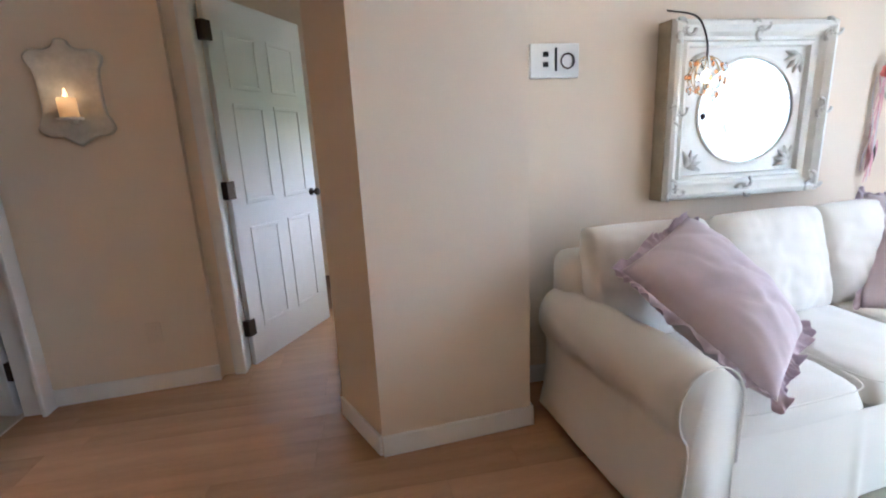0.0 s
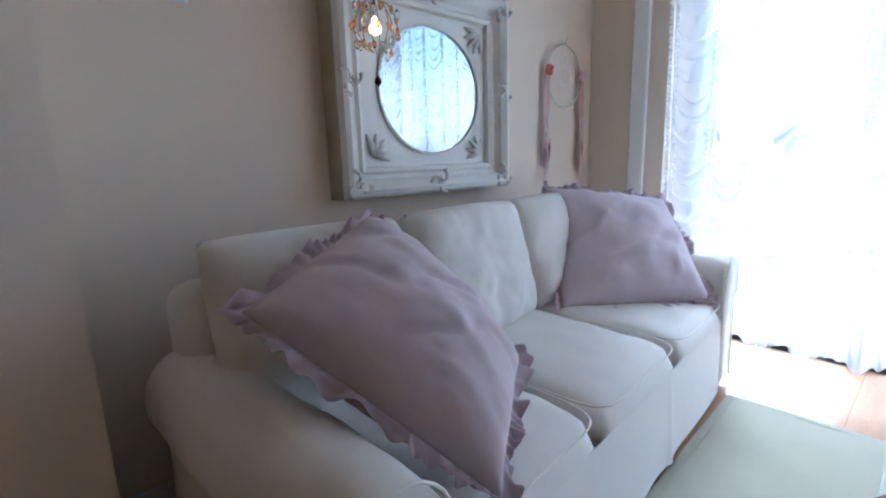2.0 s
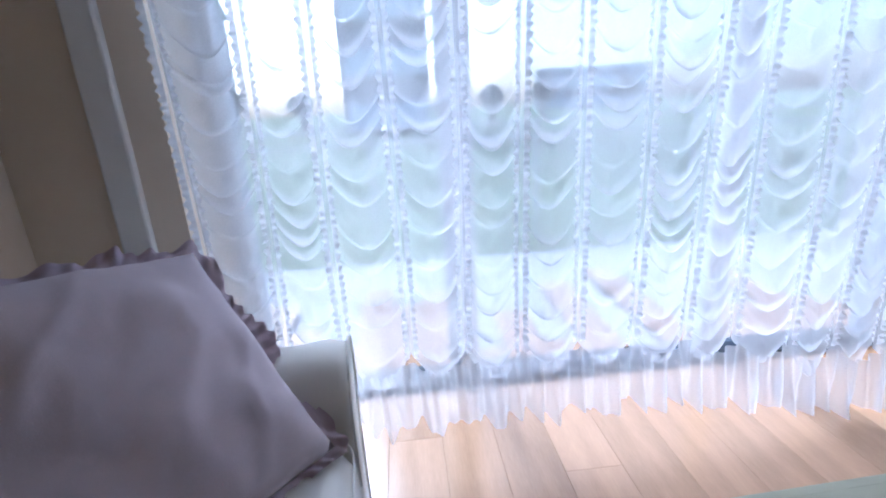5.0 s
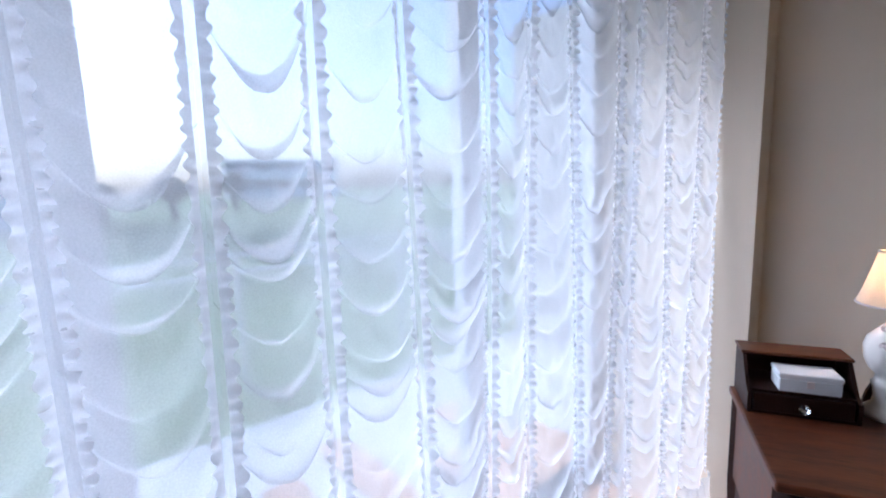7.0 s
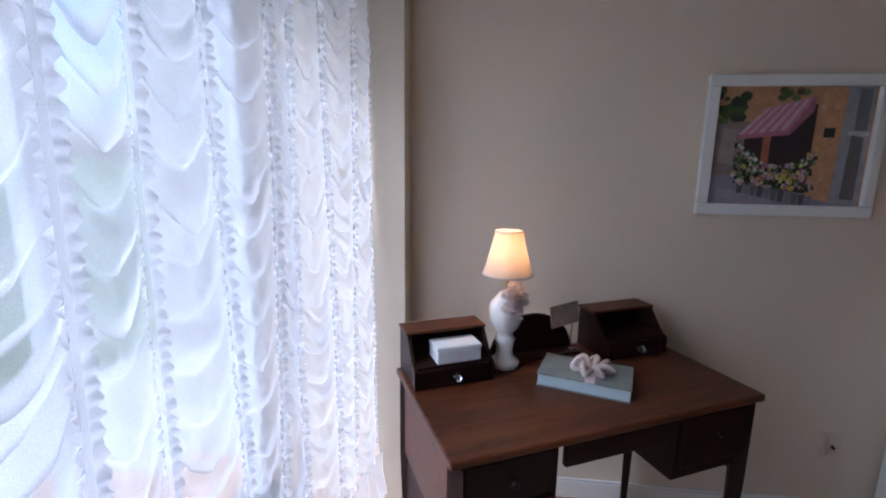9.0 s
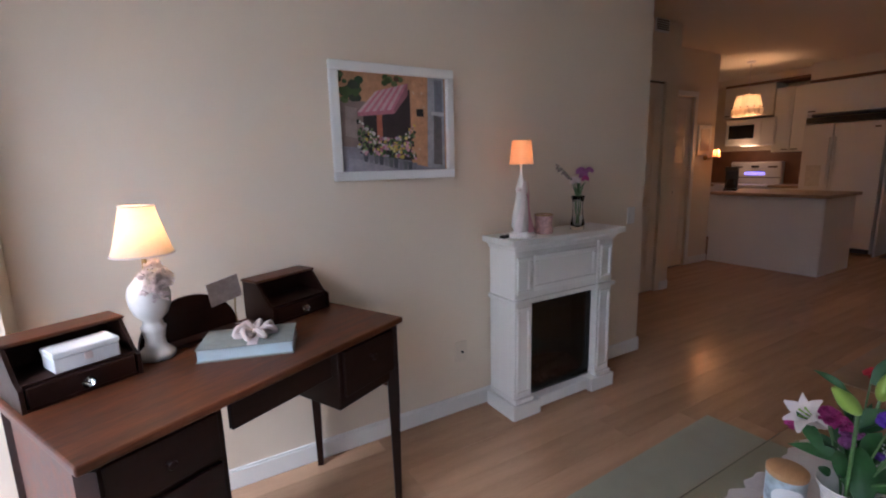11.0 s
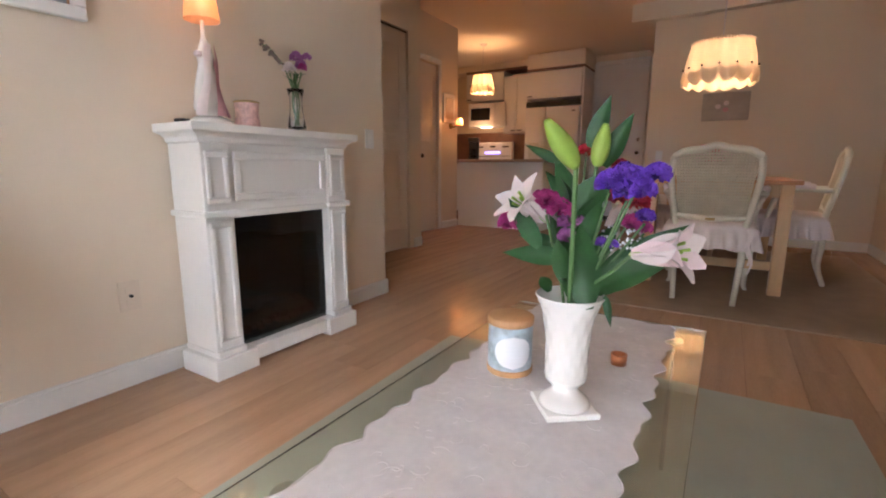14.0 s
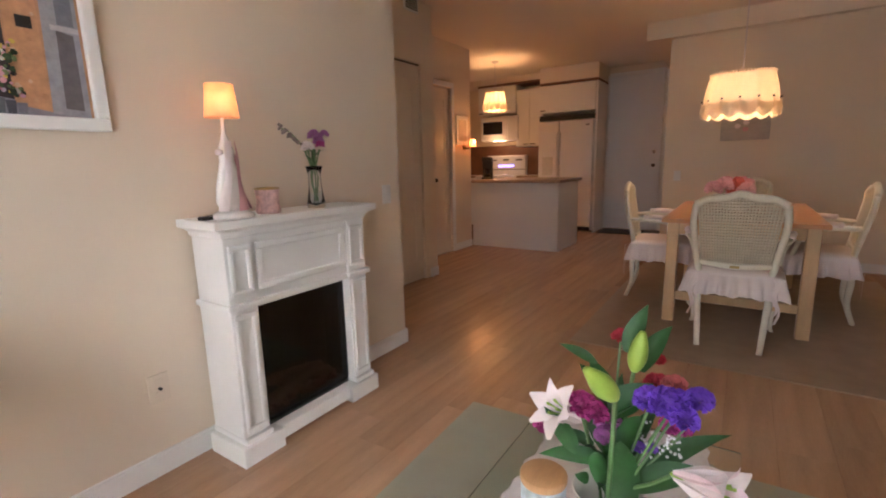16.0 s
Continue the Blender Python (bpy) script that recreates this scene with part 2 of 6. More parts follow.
BARK = surf("bark", (0.12, 0.085, 0.06), 0.9, 0.3, 3, 12, 0.5)
CROWN = surf("tree_foliage", (0.09, 0.12, 0.05), 0.8, 0.5, 1.2, 6, 0.4, trans=0.2)
GREYV = surf("vent_dark", (0.10, 0.08, 0.06), 0.6, 0.1, 5, 60, 0.0)
ART = surf("pale_print", (0.52, 0.46, 0.40), 0.7, 0.18, 8, 50, 0.02)
OUTWALL = surf("stucco_outside", (0.55, 0.53, 0.50), 0.9, 0.1, 3, 60, 0.3)


# ---------------- mesh helpers ----------------
def part(name, bm, material, parent=None, label="", smooth=False):
    me = bpy.data.meshes.new(name)
    bmesh.ops.recalc_face_normals(bm, faces=bm.faces[:])
    bm.to_mesh(me)
    bm.free()
    if smooth:
        me.polygons.foreach_set("use_smooth", [True] * len(me.polygons))
    me.materials.append(material)
    ob = new(name, me)
    if parent is not None:
        ob.parent = parent
    if label:
        tagged(ob, label)
    return ob


def thing(name, at, rz, label, category, group=""):
    ob = new(name)
    ob.empty_display_size = 0.1
    ob.matrix_basis = pose(*at, 0, 0, rz)
    return tagged(ob, label, category, group)


def put_box(bm, size, at, bevel=0.0, seg=2, m=None):
    r = bmesh.ops.create_cube(bm, size=1.0)
    vs = r["verts"]
    bmesh.ops.scale(bm, vec=size, verts=vs)
    if bevel:
        es = list({e for v in vs for e in v.link_edges})
        res = bmesh.ops.bevel(bm, geom=es, offset=bevel, segments=seg, affect="EDGES", profile=0.5)
        vs = list({v for f in res["faces"] for v in f.verts} | {v for v in vs if v.is_valid})
    if m is not None:
        bmesh.ops.transform(bm, matrix=m, verts=vs)
    bmesh.ops.translate(bm, vec=at, verts=vs)
    return vs


def box(size, at, bevel=0.0, seg=2, m=None):
    bm = bmesh.new()
    put_box(bm, size, at, bevel, seg, m)
    return bm


def span(x0, x1, y0, y1, z0, z1, bevel=0.0):
    return box((abs(x1 - x0), abs(y1 - y0), abs(z1 - z0)), ((x0 + x1) / 2, (y0 + y1) / 2, (z0 + z1) / 2), bevel)


def put_grid(bm, nu, nv, f, closed=False):
    """A sheet of nu by nv cells from f(u, v) with u, v in 0..1; closed: joined in u."""
    rows = []
    nuu = nu if closed else nu + 1
    for j in range(nv + 1):
        rows.append([bm.verts.new(f(i / nu, j / nv)) for i in range(nuu)])
    for j in range(nv):
        for i in range(nu):
            k = (i + 1) % nuu
            bm.faces.new((rows[j][i], rows[j][k], rows[j + 1][k], rows[j + 1][i]))
    return rows


def grid(nu, nv, f, closed=False):
    bm = bmesh.new()
    put_grid(bm, nu, nv, f, closed)
    return bm


def put_lathe(bm, prof, at=(0, 0, 0), seg=24, wave=None):
    """A turned body from (radius, height) pairs; wave(angle, height) scales the radius."""
    n = len(prof) - 1

    def f(u, v):
        r, z = prof[round(v * n)]
        a = 2 * math.pi * u
        if wave:
            r *= wave(a, v)
        return (at[0] + r * math.cos(a), at[1] + r * math.sin(a), at[2] + z)

    rows = put_grid(bm, seg, n, f, True)
    if prof[0][0] > 1e-4:
        bm.faces.new(rows[0][::-1])
    if prof[-1][0] > 1e-4:
        bm.faces.new(rows[-1])


def lathe(prof, at=(0, 0, 0), seg=24, wave=None):
    bm = bmesh.new()
    put_lathe(bm, prof, at, seg, wave)
    return bm


def put_tube(bm, pts, radii, seg=8):
    """A round bar along points; radii one number or one for each point."""
    pts = [Vector(p) for p in pts]
    if isinstance(radii, (int, float)):
        radii = [radii] * len(pts)
    rings = []
    for i, p in enumerate(pts):
        d = (pts[min(i + 1, len(pts) - 1)] - pts[max(i - 1, 0)]).normalized()
        a = d.cross(Vector((0, 0, 1)) if abs(d.z) < 0.9 else Vector((1, 0, 0))).normalized()
        b = d.cross(a)
        rings.append([bm.verts.new(p + radii[i] * (math.cos(2 * math.pi * k / seg) * a + math.sin(2 * math.pi * k / seg) * b)) for k in range(seg)])
    for r0, r1 in zip(rings, rings[1:]):
        for k in range(seg):
            bm.faces.new((r0[k], r0[(k + 1) % seg], r1[(k + 1) % seg], r1[k]))
    bm.faces.new(rings[0][::-1])
    bm.faces.new(rings[-1])


def tube(pts, radii, seg=8):
    bm = bmesh.new()
    put_tube(bm, pts, radii, seg)
    return bm


def smooth_path(keys, n=8):
    """Points on a soft line through the keys."""
    k = [Vector(p) for p in keys]
    k = [2 * k[0] - k[1]] + k + [2 * k[-1] - k[-2]]
    out = []
    for i in range(1, len(k) - 2):
        for s in range(n):
            t = s / n
            a, b, c, d = k[i - 1:i + 3]
            out.append(0.5 * (2 * b + (c - a) * t + (2 * a - 5 * b + 4 * c - d) * t * t + (3 * b - a - 3 * c + d) * t ** 3))
    return out + [k[-2]]


def prism(poly, z0, z1):
    bm = bmesh.new()
    lo = [bm.verts.new((x, y, z0)) for x, y in poly]
    hi = [bm.verts.new((x, y, z1)) for x, y in poly]
    bm.faces.new(lo[::-1])
    bm.faces.new(hi)
    n = len(poly)
    for i in range(n):
        bm.faces.new((lo[i], lo[(i + 1) % n], hi[(i + 1) % n], hi[i]))
    return bm


def structure(name, bm, material, label, category):
    return tagged(part(name, bm, material), label, category, "", "structure")


def flat_panel(parent, material, x0, x1, z0, z1, y, width=0.022, depth=0.008, facing=1, name="panel_moulding"):
    """A raised rectangular moulding on an upright face that looks along y."""
    bm = bmesh.new()
    yc = y + facing * depth / 2
    for a, b in (((x0, x1), (z1 - width, z1)), ((x0, x1), (z0, z0 + width))):
        put_box(bm, (a[1] - a[0], depth, width), ((a[0] + a[1]) / 2, yc, (b[0] + b[1]) / 2), depth * 0.45, 2)
    for xa in (x0 + width / 2, x1 - width / 2):
        put_box(bm, (width, depth, z1 - z0 - 2 * width - 0.001), (xa, yc, (z0 + z1) / 2), depth * 0.45, 2)
    return part(name, bm, material, parent)


# ---------------- structure ----------------
H = 2.70
structure("subfloor", span(-10, 0.47, -3.4, 6.2, -0.06, -0.02), SUB, "dark subfloor under the laminate planks", "floor")
structure("ceiling", span(-10, 0.5, -3.4, 6.2, H, H + 0.12), CEIL, "warm cream painted flat ceiling", "ceiling")
structure("wall_south", span(-3.635, 0.46, -0.14, 0, -0.03, H), WALL, "beige painted wall behind desk and fireplace", "wall")
structure("wall_recess", span(-3.635, -3.50, -1.0, -0.14, -0.03, H), WALL, "short beige return wall at the closet", "wall")


def wall_with_door(name, x0, x1, y0, y1, dx0, dx1, dz, label):
    bm = bmesh.new()
    put_box(bm, (dx0 - x0, y1 - y0, H + 0.03), ((x0 + dx0) / 2, (y0 + y1) / 2, H / 2 - 0.015))
    put_box(bm, (x1 - dx1, y1 - y0, H + 0.03), ((x1 + dx1) / 2, (y0 + y1) / 2, H / 2 - 0.015))
    put_box(bm, (dx1 - dx0, y1 - y0, H - dz), ((dx0 + dx1) / 2, (y0 + y1) / 2, (H + dz) / 2))
    return structure(name, bm, WALL, label, "wall")


wall_with_door("wall_closet", -5.34, -3.635, -1.0, -0.88, -5.13, -3.85, 2.14, "beige wall with the closet door opening")
structure("wall_closet_side", span(-5.34, -5.22, -1.43, -1.0, -0.03, H), WALL, "beige return wall beside the closet", "wall")
wall_with_door("wall_passage", -7.05, -5.34, -1.55, -1.43, -6.54, -5.72, 2.14, "beige wall with a second white door")
structure("closet_back", span(-7.05, -3.5, -2.1, -2.0, -0.03, H), WALL, "plain wall closing the closets", "wall")
structure("wall_kitchen_side", span(-7.05, -6.93, -3.3, -1.55, -0.03, H), WALL, "beige wall end beside the kitchen", "wall")
structure("wall_kitchen_south", span(-9.7, -6.93, -3.4, -3.3, -0.03, H), WALL, "plain kitchen end wall", "wall")
structure("wall_west", span(-9.8, -9.62, -3.4, 1.06, -0.03, H), WALL, "beige wall behind kitchen and entry door", "wall")
structure("wall_dining", prism([(-7.40, 1.02), (-7.40, 3.3), (-9.8, 3.3), (-9.8, 1.02)], -0.03, H - 0.19), WALL, "beige wall at the end of the dining area", "wall")
structure("soffit", span(-9.7, -7.30, 0.77, 3.4, H - 0.19, H), CEIL, "low cream soffit over the dining wall", "soffit")
structure("wall_dining_north", span(-9.8, -4.97, 3.18, 3.32, -0.03, H), WALL, "beige wall beside the dining table", "wall")
structure("wall_hall_west", span(-5.09, -4.97, 3.32, 3.36, -0.03, H), WALL, "narrow beige wall at the bathroom doorway", "wall")
structure("wall_bath", span(-7.2, -5.09, 5.3, 5.4, -0.03, H), WALL, "plain bathroom end wall", "wall")
structure("wall_bath_west", span(-7.3, -7.2, 3.32, 5.4, -0.03, H), WALL, "plain bathroom side wall", "wall")
structure("wall_hall", prism([(-5.05, 3.84), (-4.11, 3.925), (-4.11, 3.97), (-4.05, 3.975), (-4.05, 4.09), (-5.05, 4.09)], -0.03, H), WALL, "beige hall wall with a candle sconce", "wall")
structure("wall_hall_header", span(-4.05, -3.1, 3.97, 4.09, 2.12, H), WALL, "beige wall above the bedroom door", "wall")
structure("wall_hall_right", span(-3.10, -2.5, 3.97, 4.09, -0.03, H), WALL, "beige wall beside the bedroom door", "wall")
structure("wall_column", prism([(-2.554, 3.55), (-2.554, 3.076), (-3.226, 3.018), (-3.40, 3.39), (-3.40, 3.50), (-3.08, 3.60), (-3.08, 3.97), (-2.50, 3.97), (-2.50, 3.55)], -0.03, H), WALL, "cream painted corner column beside the sofa", "wall")
structure("wall_north", span(-2.554, 0.46, 3.43, 3.55, -0.03, H), WALL, "cream painted wall behind the white sofa", "wall")
structure("wall_bedroom", span(-5.05, -2.0, 6.0, 6.1, -0.03, H), WALL, "plain bedroom end wall", "wall")
structure("wall_bedroom_side", span(-2.1, -2.0, 4.09, 6.0, -0.03, 1.12), WALL, "plain wall under the bedroom window", "wall")
structure("wall_bedroom_lintel", span(-2.1, -2.0, 4.09, 6.0, 1.55, H), WALL, "plain wall above the bedroom window", "wall")
structure("wall_bedroom_west", span(-5.15, -5.05, 4.09, 6.1, -0.03, H), WALL, "plain bedroom side wall", "wall")
# window wall: deep pier at the desk, thin pier at the sofa
structure("wall_east_pier", span(-0.294, 0.46, 0.0, 0.134, -0.03, H), WALL, "cream pier beside the window", "wall")
structure("wall_east_north", span(0.03, 0.46, 2.97, 3.43, -0.03, H), WALL, "beige wall strip between window and sofa", "wall")
structure("window_casing", span(0.0, 0.03, 3.07, 3.16, -0.0, H, 0.008), TRIM, "cream vertical casing strip beside the window", "trim")
structure("wall_east_header", span(0.03, 0.46, 0.134, 2.97, 2.45, H), WALL, "beige wall above the patio window", "wall")


def baseboard(name, x0, x1, y0, y1, label="white painted baseboard along the wall"):
    bm = bmesh.new()
    put_box(bm, (abs(x1 - x0), abs(y1 - y0), 0.085), ((x0 + x1) / 2, (y0 + y1) / 2, 0.0425), 0.003, 1)
    put_box(bm, (abs(x1 - x0) - 0.002, max(0.004, abs(y1 - y0) - 0.004), 0.012), ((x0 + x1) / 2, (y0 + y1) / 2, 0.091), 0.003, 1)
    return structure(name, bm, TRIM, label, "baseboard")


baseboard("baseboard", -3.635, -0.294, 0.0, 0.014)
baseboard("baseboard", -3.649, -3.635, -0.88, 0.014)
hb = part("baseboard", box((0.675, 0.014, 0.095), (0, 0, 0.0475), 0.003, 1), TRIM)
hb.matrix_basis = pose(-2.8894, 3.040, 0, 0, 0, 4.93)
tagged(hb, "white painted baseboard on the column face", "baseboard", "", "structure")
baseboard("baseboard", -2.554, -2.540, 3.062, 3.43)
baseboard("baseboard", -2.54, 0.03, 3.416, 3.43)
baseboard("baseboard", -7.386, -4.97, 3.166, 3.18)
baseboard("baseboard", -7.40, -7.386, 1.02, 3.18)
baseboard("baseboard", -5.34, -5.20, -0.88, -0.866)
baseboard("baseboard", -7.05, -6.62, -1.43, -1.416)
hb = part("baseboard", box((0.945, 0.014, 0.095), (0, 0, 0.0475), 0.003, 1), TRIM)
hb.matrix_basis = pose(-4.58, 3.876, 0, 0, 0, 5.2)
tagged(hb, "white painted baseboard along the hall wall", "baseboard", "", "structure")
hb = part("baseboard", box((0.405, 0.014, 0.095), (0, 0, 0.0475), 0.003, 1), TRIM)
hb.matrix_basis = pose(-3.3195, 3.201, 0, 0, 0, -64.9)
tagged(hb, "white painted baseboard on the slanted column side", "baseboard", "", "structure")
structure("bath_floor", span(-7.2, -5.03, 3.32, 5.3, 0.0, 0.008), TILE, "beige tiled bathroom floor past the doorway", "floor")


def door_trim(name, x0, x1, y, facing, top, w=0.065):
    bm = bmesh.new()
    yc = y + facing * 0.009
    for xa in (x0 - w / 2, x1 + w / 2):
        put_box(bm, (w, 0.018, top), (xa, yc, top / 2), 0.005, 2)
    put_box(bm, (x1 - x0 + 2 * w, 0.018, w), ((x0 + x1) / 2, yc, top + w / 2 + 0.001), 0.005, 2)
    return structure(name, bm, TRIM, "white painted door casing", "trim")


def panel_door(name, at, rz, w, h, rows, label, mat, knob=True, hinges=False, knob_x=None, kz=0.98):
    """A leaf hinged at its local origin, along local x, seen from both sides."""
    d = thing(name, at, rz, label, "door")
    part("leaf", box((w, 0.036, h), (w / 2, 0, h / 2 + 0.006), 0.003, 1), mat, d)
    for x0, x1, z0, z1 in rows:
        for f in (1, -1):
            flat_panel(d, mat, x0, x1, z0, z1, f * 0.018, 0.024, 0.005, f)
    if knob:
        kx = knob_x if knob_x is not None else w - 0.06
        for f in (1, -1):
            bm = lathe([(0.026, 0), (0.026, 0.006), (0.010, 0.010), (0.010, 0.035), (0.024, 0.042), (0.027, 0.055), (0.018, 0.066), (0.0, 0.068)], seg=14)
            bmesh.ops.transform(bm, matrix=Matrix.Translation((kx, f * 0.018, kz)) @ Matrix.Rotation(radians(-90 * f), 4, "X"), verts=bm.verts)
            part("knob", bm, BRONZE, d, "dark bronze round door knob", True)
    if hinges:
        for z in (0.25, 1.07, 1.90):
            part("hinge", box((0.06, 0.045, 0.10), (0.0, -0.008, z), 0.004, 1), BRONZE, d, "dark bronze hinge")
    return d


six = [(0.11, 0.36, 1.62, 1.92), (0.45, 0.70, 1.62, 1.92), (0.11, 0.36, 0.98, 1.54), (0.45, 0.70, 0.98, 1.54), (0.11, 0.36, 0.22, 0.84), (0.45, 0.70, 0.22, 0.84)]
panel_door("bedroom_door", (-3.955, 4.05, 0), 60, 0.80, 2.08, six, "white six-panel bedroom door standing ajar", DOORW, True, True)
door_trim("bedroom_door_casing", -3.98, -3.12, 3.97, -1, 2.12, 0.06)
structure("bedroom_door_jamb", span(-4.05, -3.98, 3.972, 4.088, 0, 2.12), TRIM, "white painted door jamb", "trim")
cl = [(0.10, 0.52, 1.15, 2.0), (0.10, 0.52, 0.2, 1.02)]
panel_door("closet_door", (-5.125, -0.925, 0), 0, 0.63, 2.12, cl, "cream panelled closet door, closed", CLOSETW, False)
panel_door("closet_door", (-4.49, -0.925, 0), 0, 0.63, 2.12, cl, "cream panelled closet door, closed", CLOSETW, False)
# dark strip paints the shade in the gap over the closet doors
structure("closet_gap_shade", span(-5.13, -3.85, -0.93, -0.90, 2.123, 2.139), GREYV, "dark strip standing in for the shaded gap above the closet doors", "trim")
panel_door("passage_door", (-6.535, -1.475, 0), 0, 0.80, 2.12, [(0.1, 0.7, 1.15, 2.0), (0.1, 0.7, 0.2, 1.02)], "cream panelled passage door, closed", CLOSETW, True, False, 0.40, 0.98)
door_trim("passage_casing", -6.54, -5.72, -1.43, 1, 2.14)
# bathroom doorway in the hall
bm = bmesh.new()
put_box(bm, (0.10, 0.05, 2.1), (-4.98, 3.80, 1.05), 0.006, 2)
put_box(bm, (0.022, 0.09, 2.1), (-4.918, 3.79, 1.05), 0.005, 2)
structure("bath_door_jamb", bm, TRIM, "white painted bathroom door jamb", "trim")
panel_door("bathroom_door", (-5.06, 3.80, 0), 165, 0.74, 2.05, [(0.1, 0.3, 1.1, 1.9), (0.4, 0.62, 1.1, 1.9), (0.1, 0.3, 0.2, 0.9), (0.4, 0.62, 0.2, 0.9)], "white bathroom door swung open", DOORW, True, True)

# entry door
ed = panel_door("entry_door", (-9.57, -0.17, 0), 90, 0.84, 2.52, [], "plain pale grey entry door, closed", GREYDOOR, True, False, 0.74, 1.08)
part("deadbolt", lathe([(0.03, 0), (0.03, 0.012), (0.018, 0.02), (0, 0.021)], seg=12), CHROME, ed).matrix_basis = pose(0.74, -0.018, 1.30, 90, 0, 0)
bm = bmesh.new()
put_box(bm, (0.08, 0.07, 2.56), (-9.60, -0.21, 1.28), 0.006, 2)
put_box(bm, (0.08, 0.07, 2.56), (-9.60, 0.71, 1.28), 0.006, 2)
put_box(bm, (0.08, 0.85, 0.06), (-9.60, 0.25, 2.56), 0.006, 2)
structure("entry_door_casing", bm, TRIM, "white painted entry door casing", "trim")
tagged(part("door_mat", box((0.5, 0.95, 0.012), (-9.2, 0.33, 0.006), 0.004, 1), MAT), "dark door mat before the entry door", "mat")


def wall_plate(name, at, rz, label, toggles=1, w=0.075, h=0.115, outlet=False):
    p = thing(name, at, rz, label, "outlet" if outlet else "switch")
    part("plate", box((w, 0.007, h), (0, 0.0035, 0), 0.002, 2), PLATE if outlet else PLASTIC, p)
    if outlet:
        for z in (-0.025, 0.025):
            part("socket", box((0.032, 0.004, 0.028), (0, 0.009, z), 0.0015, 1), PLATE, p)
    else:
        for i in range(toggles):
            part("rocker", box((0.03, 0.006, 0.062), ((i - (toggles - 1) / 2) * 0.045, 0.010, 0), 0.002, 1), WHITEP, p)
    return p


wall_plate("light_switch", (-3.50, 0.0, 1.01), 0, "white light switch on the beige wall")
o = wall_plate("wall_outlet", (-2.09, 0.0, 0.355), 0, "white cable outlet low on the wall", outlet=True)
part("jack", lathe([(0.006, 0), (0.006, 0.012), (0, 0.012)], seg=10), BLACK, o).matrix_basis = pose(0, 0.011, 0, -90, 0, 0)
wall_plate("hall_outlet", (-4.40, 3.893, 0.34), 185, "white outlet low on the hall wall", outlet=True)
wall_plate("entry_switch", (-7.40, 1.17, 0.98), -90, "white light switch near the entry")
v = thing("wall_vent", (-5.00, -0.88, 2.645), 0, "small metal air vent above the closet", "vent")
part("frame", box((0.22, 0.012, 0.13), (0, 0.006, 0), 0.003, 1), TRIM, v)
for i in range(5):
    part("slat", box((0.18, 0.008, 0.012), (0, 0.016, -0.04 + i * 0.02), 0.002, 1), GREYV, v)

# thermostat panel beside the sofa
th = thing("thermostat", (-2.30, 3.43, 1.615), 180, "white wall thermostat panel with dial", "thermostat")
part("body", box((0.24, 0.022, 0.15), (0, 0.011, 0), 0.005, 2), PLASTIC, th)
part("divider", box((0.010, 0.004, 0.10), (-0.005, 0.024, 0.005), 0.001, 1), BLACK, th)
bm = grid(28, 6, lambda u, w: ((-0.062 + (0.032 + 0.004 * math.cos(6.283 * w)) * math.cos(6.283 * u)), 0.025 + 0.003 * math.sin(6.283 * w), -0.002 + (0.032 + 0.004 * math.cos(6.283 * w)) * math.sin(6.283 * u)), True)
part("dial_ring", bm, BRONZE, th, "dark dial ring", True)
for z in (0.028, -0.016):
    part("button", box((0.026, 0.004, 0.022), (0.045, 0.024, z), 0.001, 1), BLACK, th)


# ---------------- sofa ----------------
def noisy(p, s, a):
    return a * noise.noise(Vector(p) * s)


def cushion_bm(w, d, h, n=18, power=4.0, seed=0.0, crumple=0.006):
    """A stuffed block cushion centred at the origin."""
    bm = bmesh.new()

    def f(u, v, sgn):
        a, b = 2 * u - 1, 2 * v - 1
        e = max(0.0, (1 - abs(a) ** power) * (1 - abs(b) ** power)) ** 0.32
        x, y = a * w / 2 * (1 - 0.03 * abs(b) ** 3), b * d / 2 * (1 - 0.03 * abs(a) ** 3)
        return (x, y, sgn * h / 2 * e + min(1.0, 2.5 * e) * (noisy((x + seed, y, sgn), 7, crumple) + noisy((x, y + seed, sgn), 19, crumple * 0.5)))

    put_grid(bm, n, n, lambda u, v: f(u, v, 1))
    put_grid(bm, n, n, lambda u, v: f(u, v, -1))
    bmesh.ops.remove_doubles(bm, verts=bm.verts[:], dist=0.006)
    return bm


def piping(w, d, z, r=0.003):
    pts = []
    for i in range(41):
        a = 2 * math.pi * i / 40
        c, s = math.cos(a), math.sin(a)
        pts.append((w / 2 * (abs(c) ** 0.25) * (1 if c > 0 else -1), d / 2 * (abs(s) ** 0.25) * (1 if s > 0 else -1), z))
    return tube(pts, r, 6)


SX0, SX1, SY0, SY1 = -2.44, -0.40, 2.41, 3.34
sofa = thing("sofa", ((SX0 + SX1) / 2, (SY0 + SY1) / 2, 0), 4.2, "white slipcovered three-seat sofa with rolled arms", "sofa")
SW, SD = SX1 - SX0, SY1 - SY0
AW = 0.23
SHIFT = {-1: 0.0, 1: 0.11}
part("base", box((SW - 2 * AW + 0.20, SD - 0.06, 0.22), (0.05, -0.01, 0.20), 0.02, 3), SOFA, sofa)


def skirt(u, v):
    x = 0.055 + (u - 0.5) * (SW - 2 * AW + 0.14)
    z = 0.36 - v * 0.335
    pleat = 0.0025 * math.sin(u * 31 + 2 * math.sin(u * 11)) * v + 0.012 * v
    for c in (-0.28, 0.28):
        pleat += 0.010 * v * math.exp(-((x - c) / 0.02) ** 2)
    return (x, -SD / 2 - 0.007 - pleat, z)


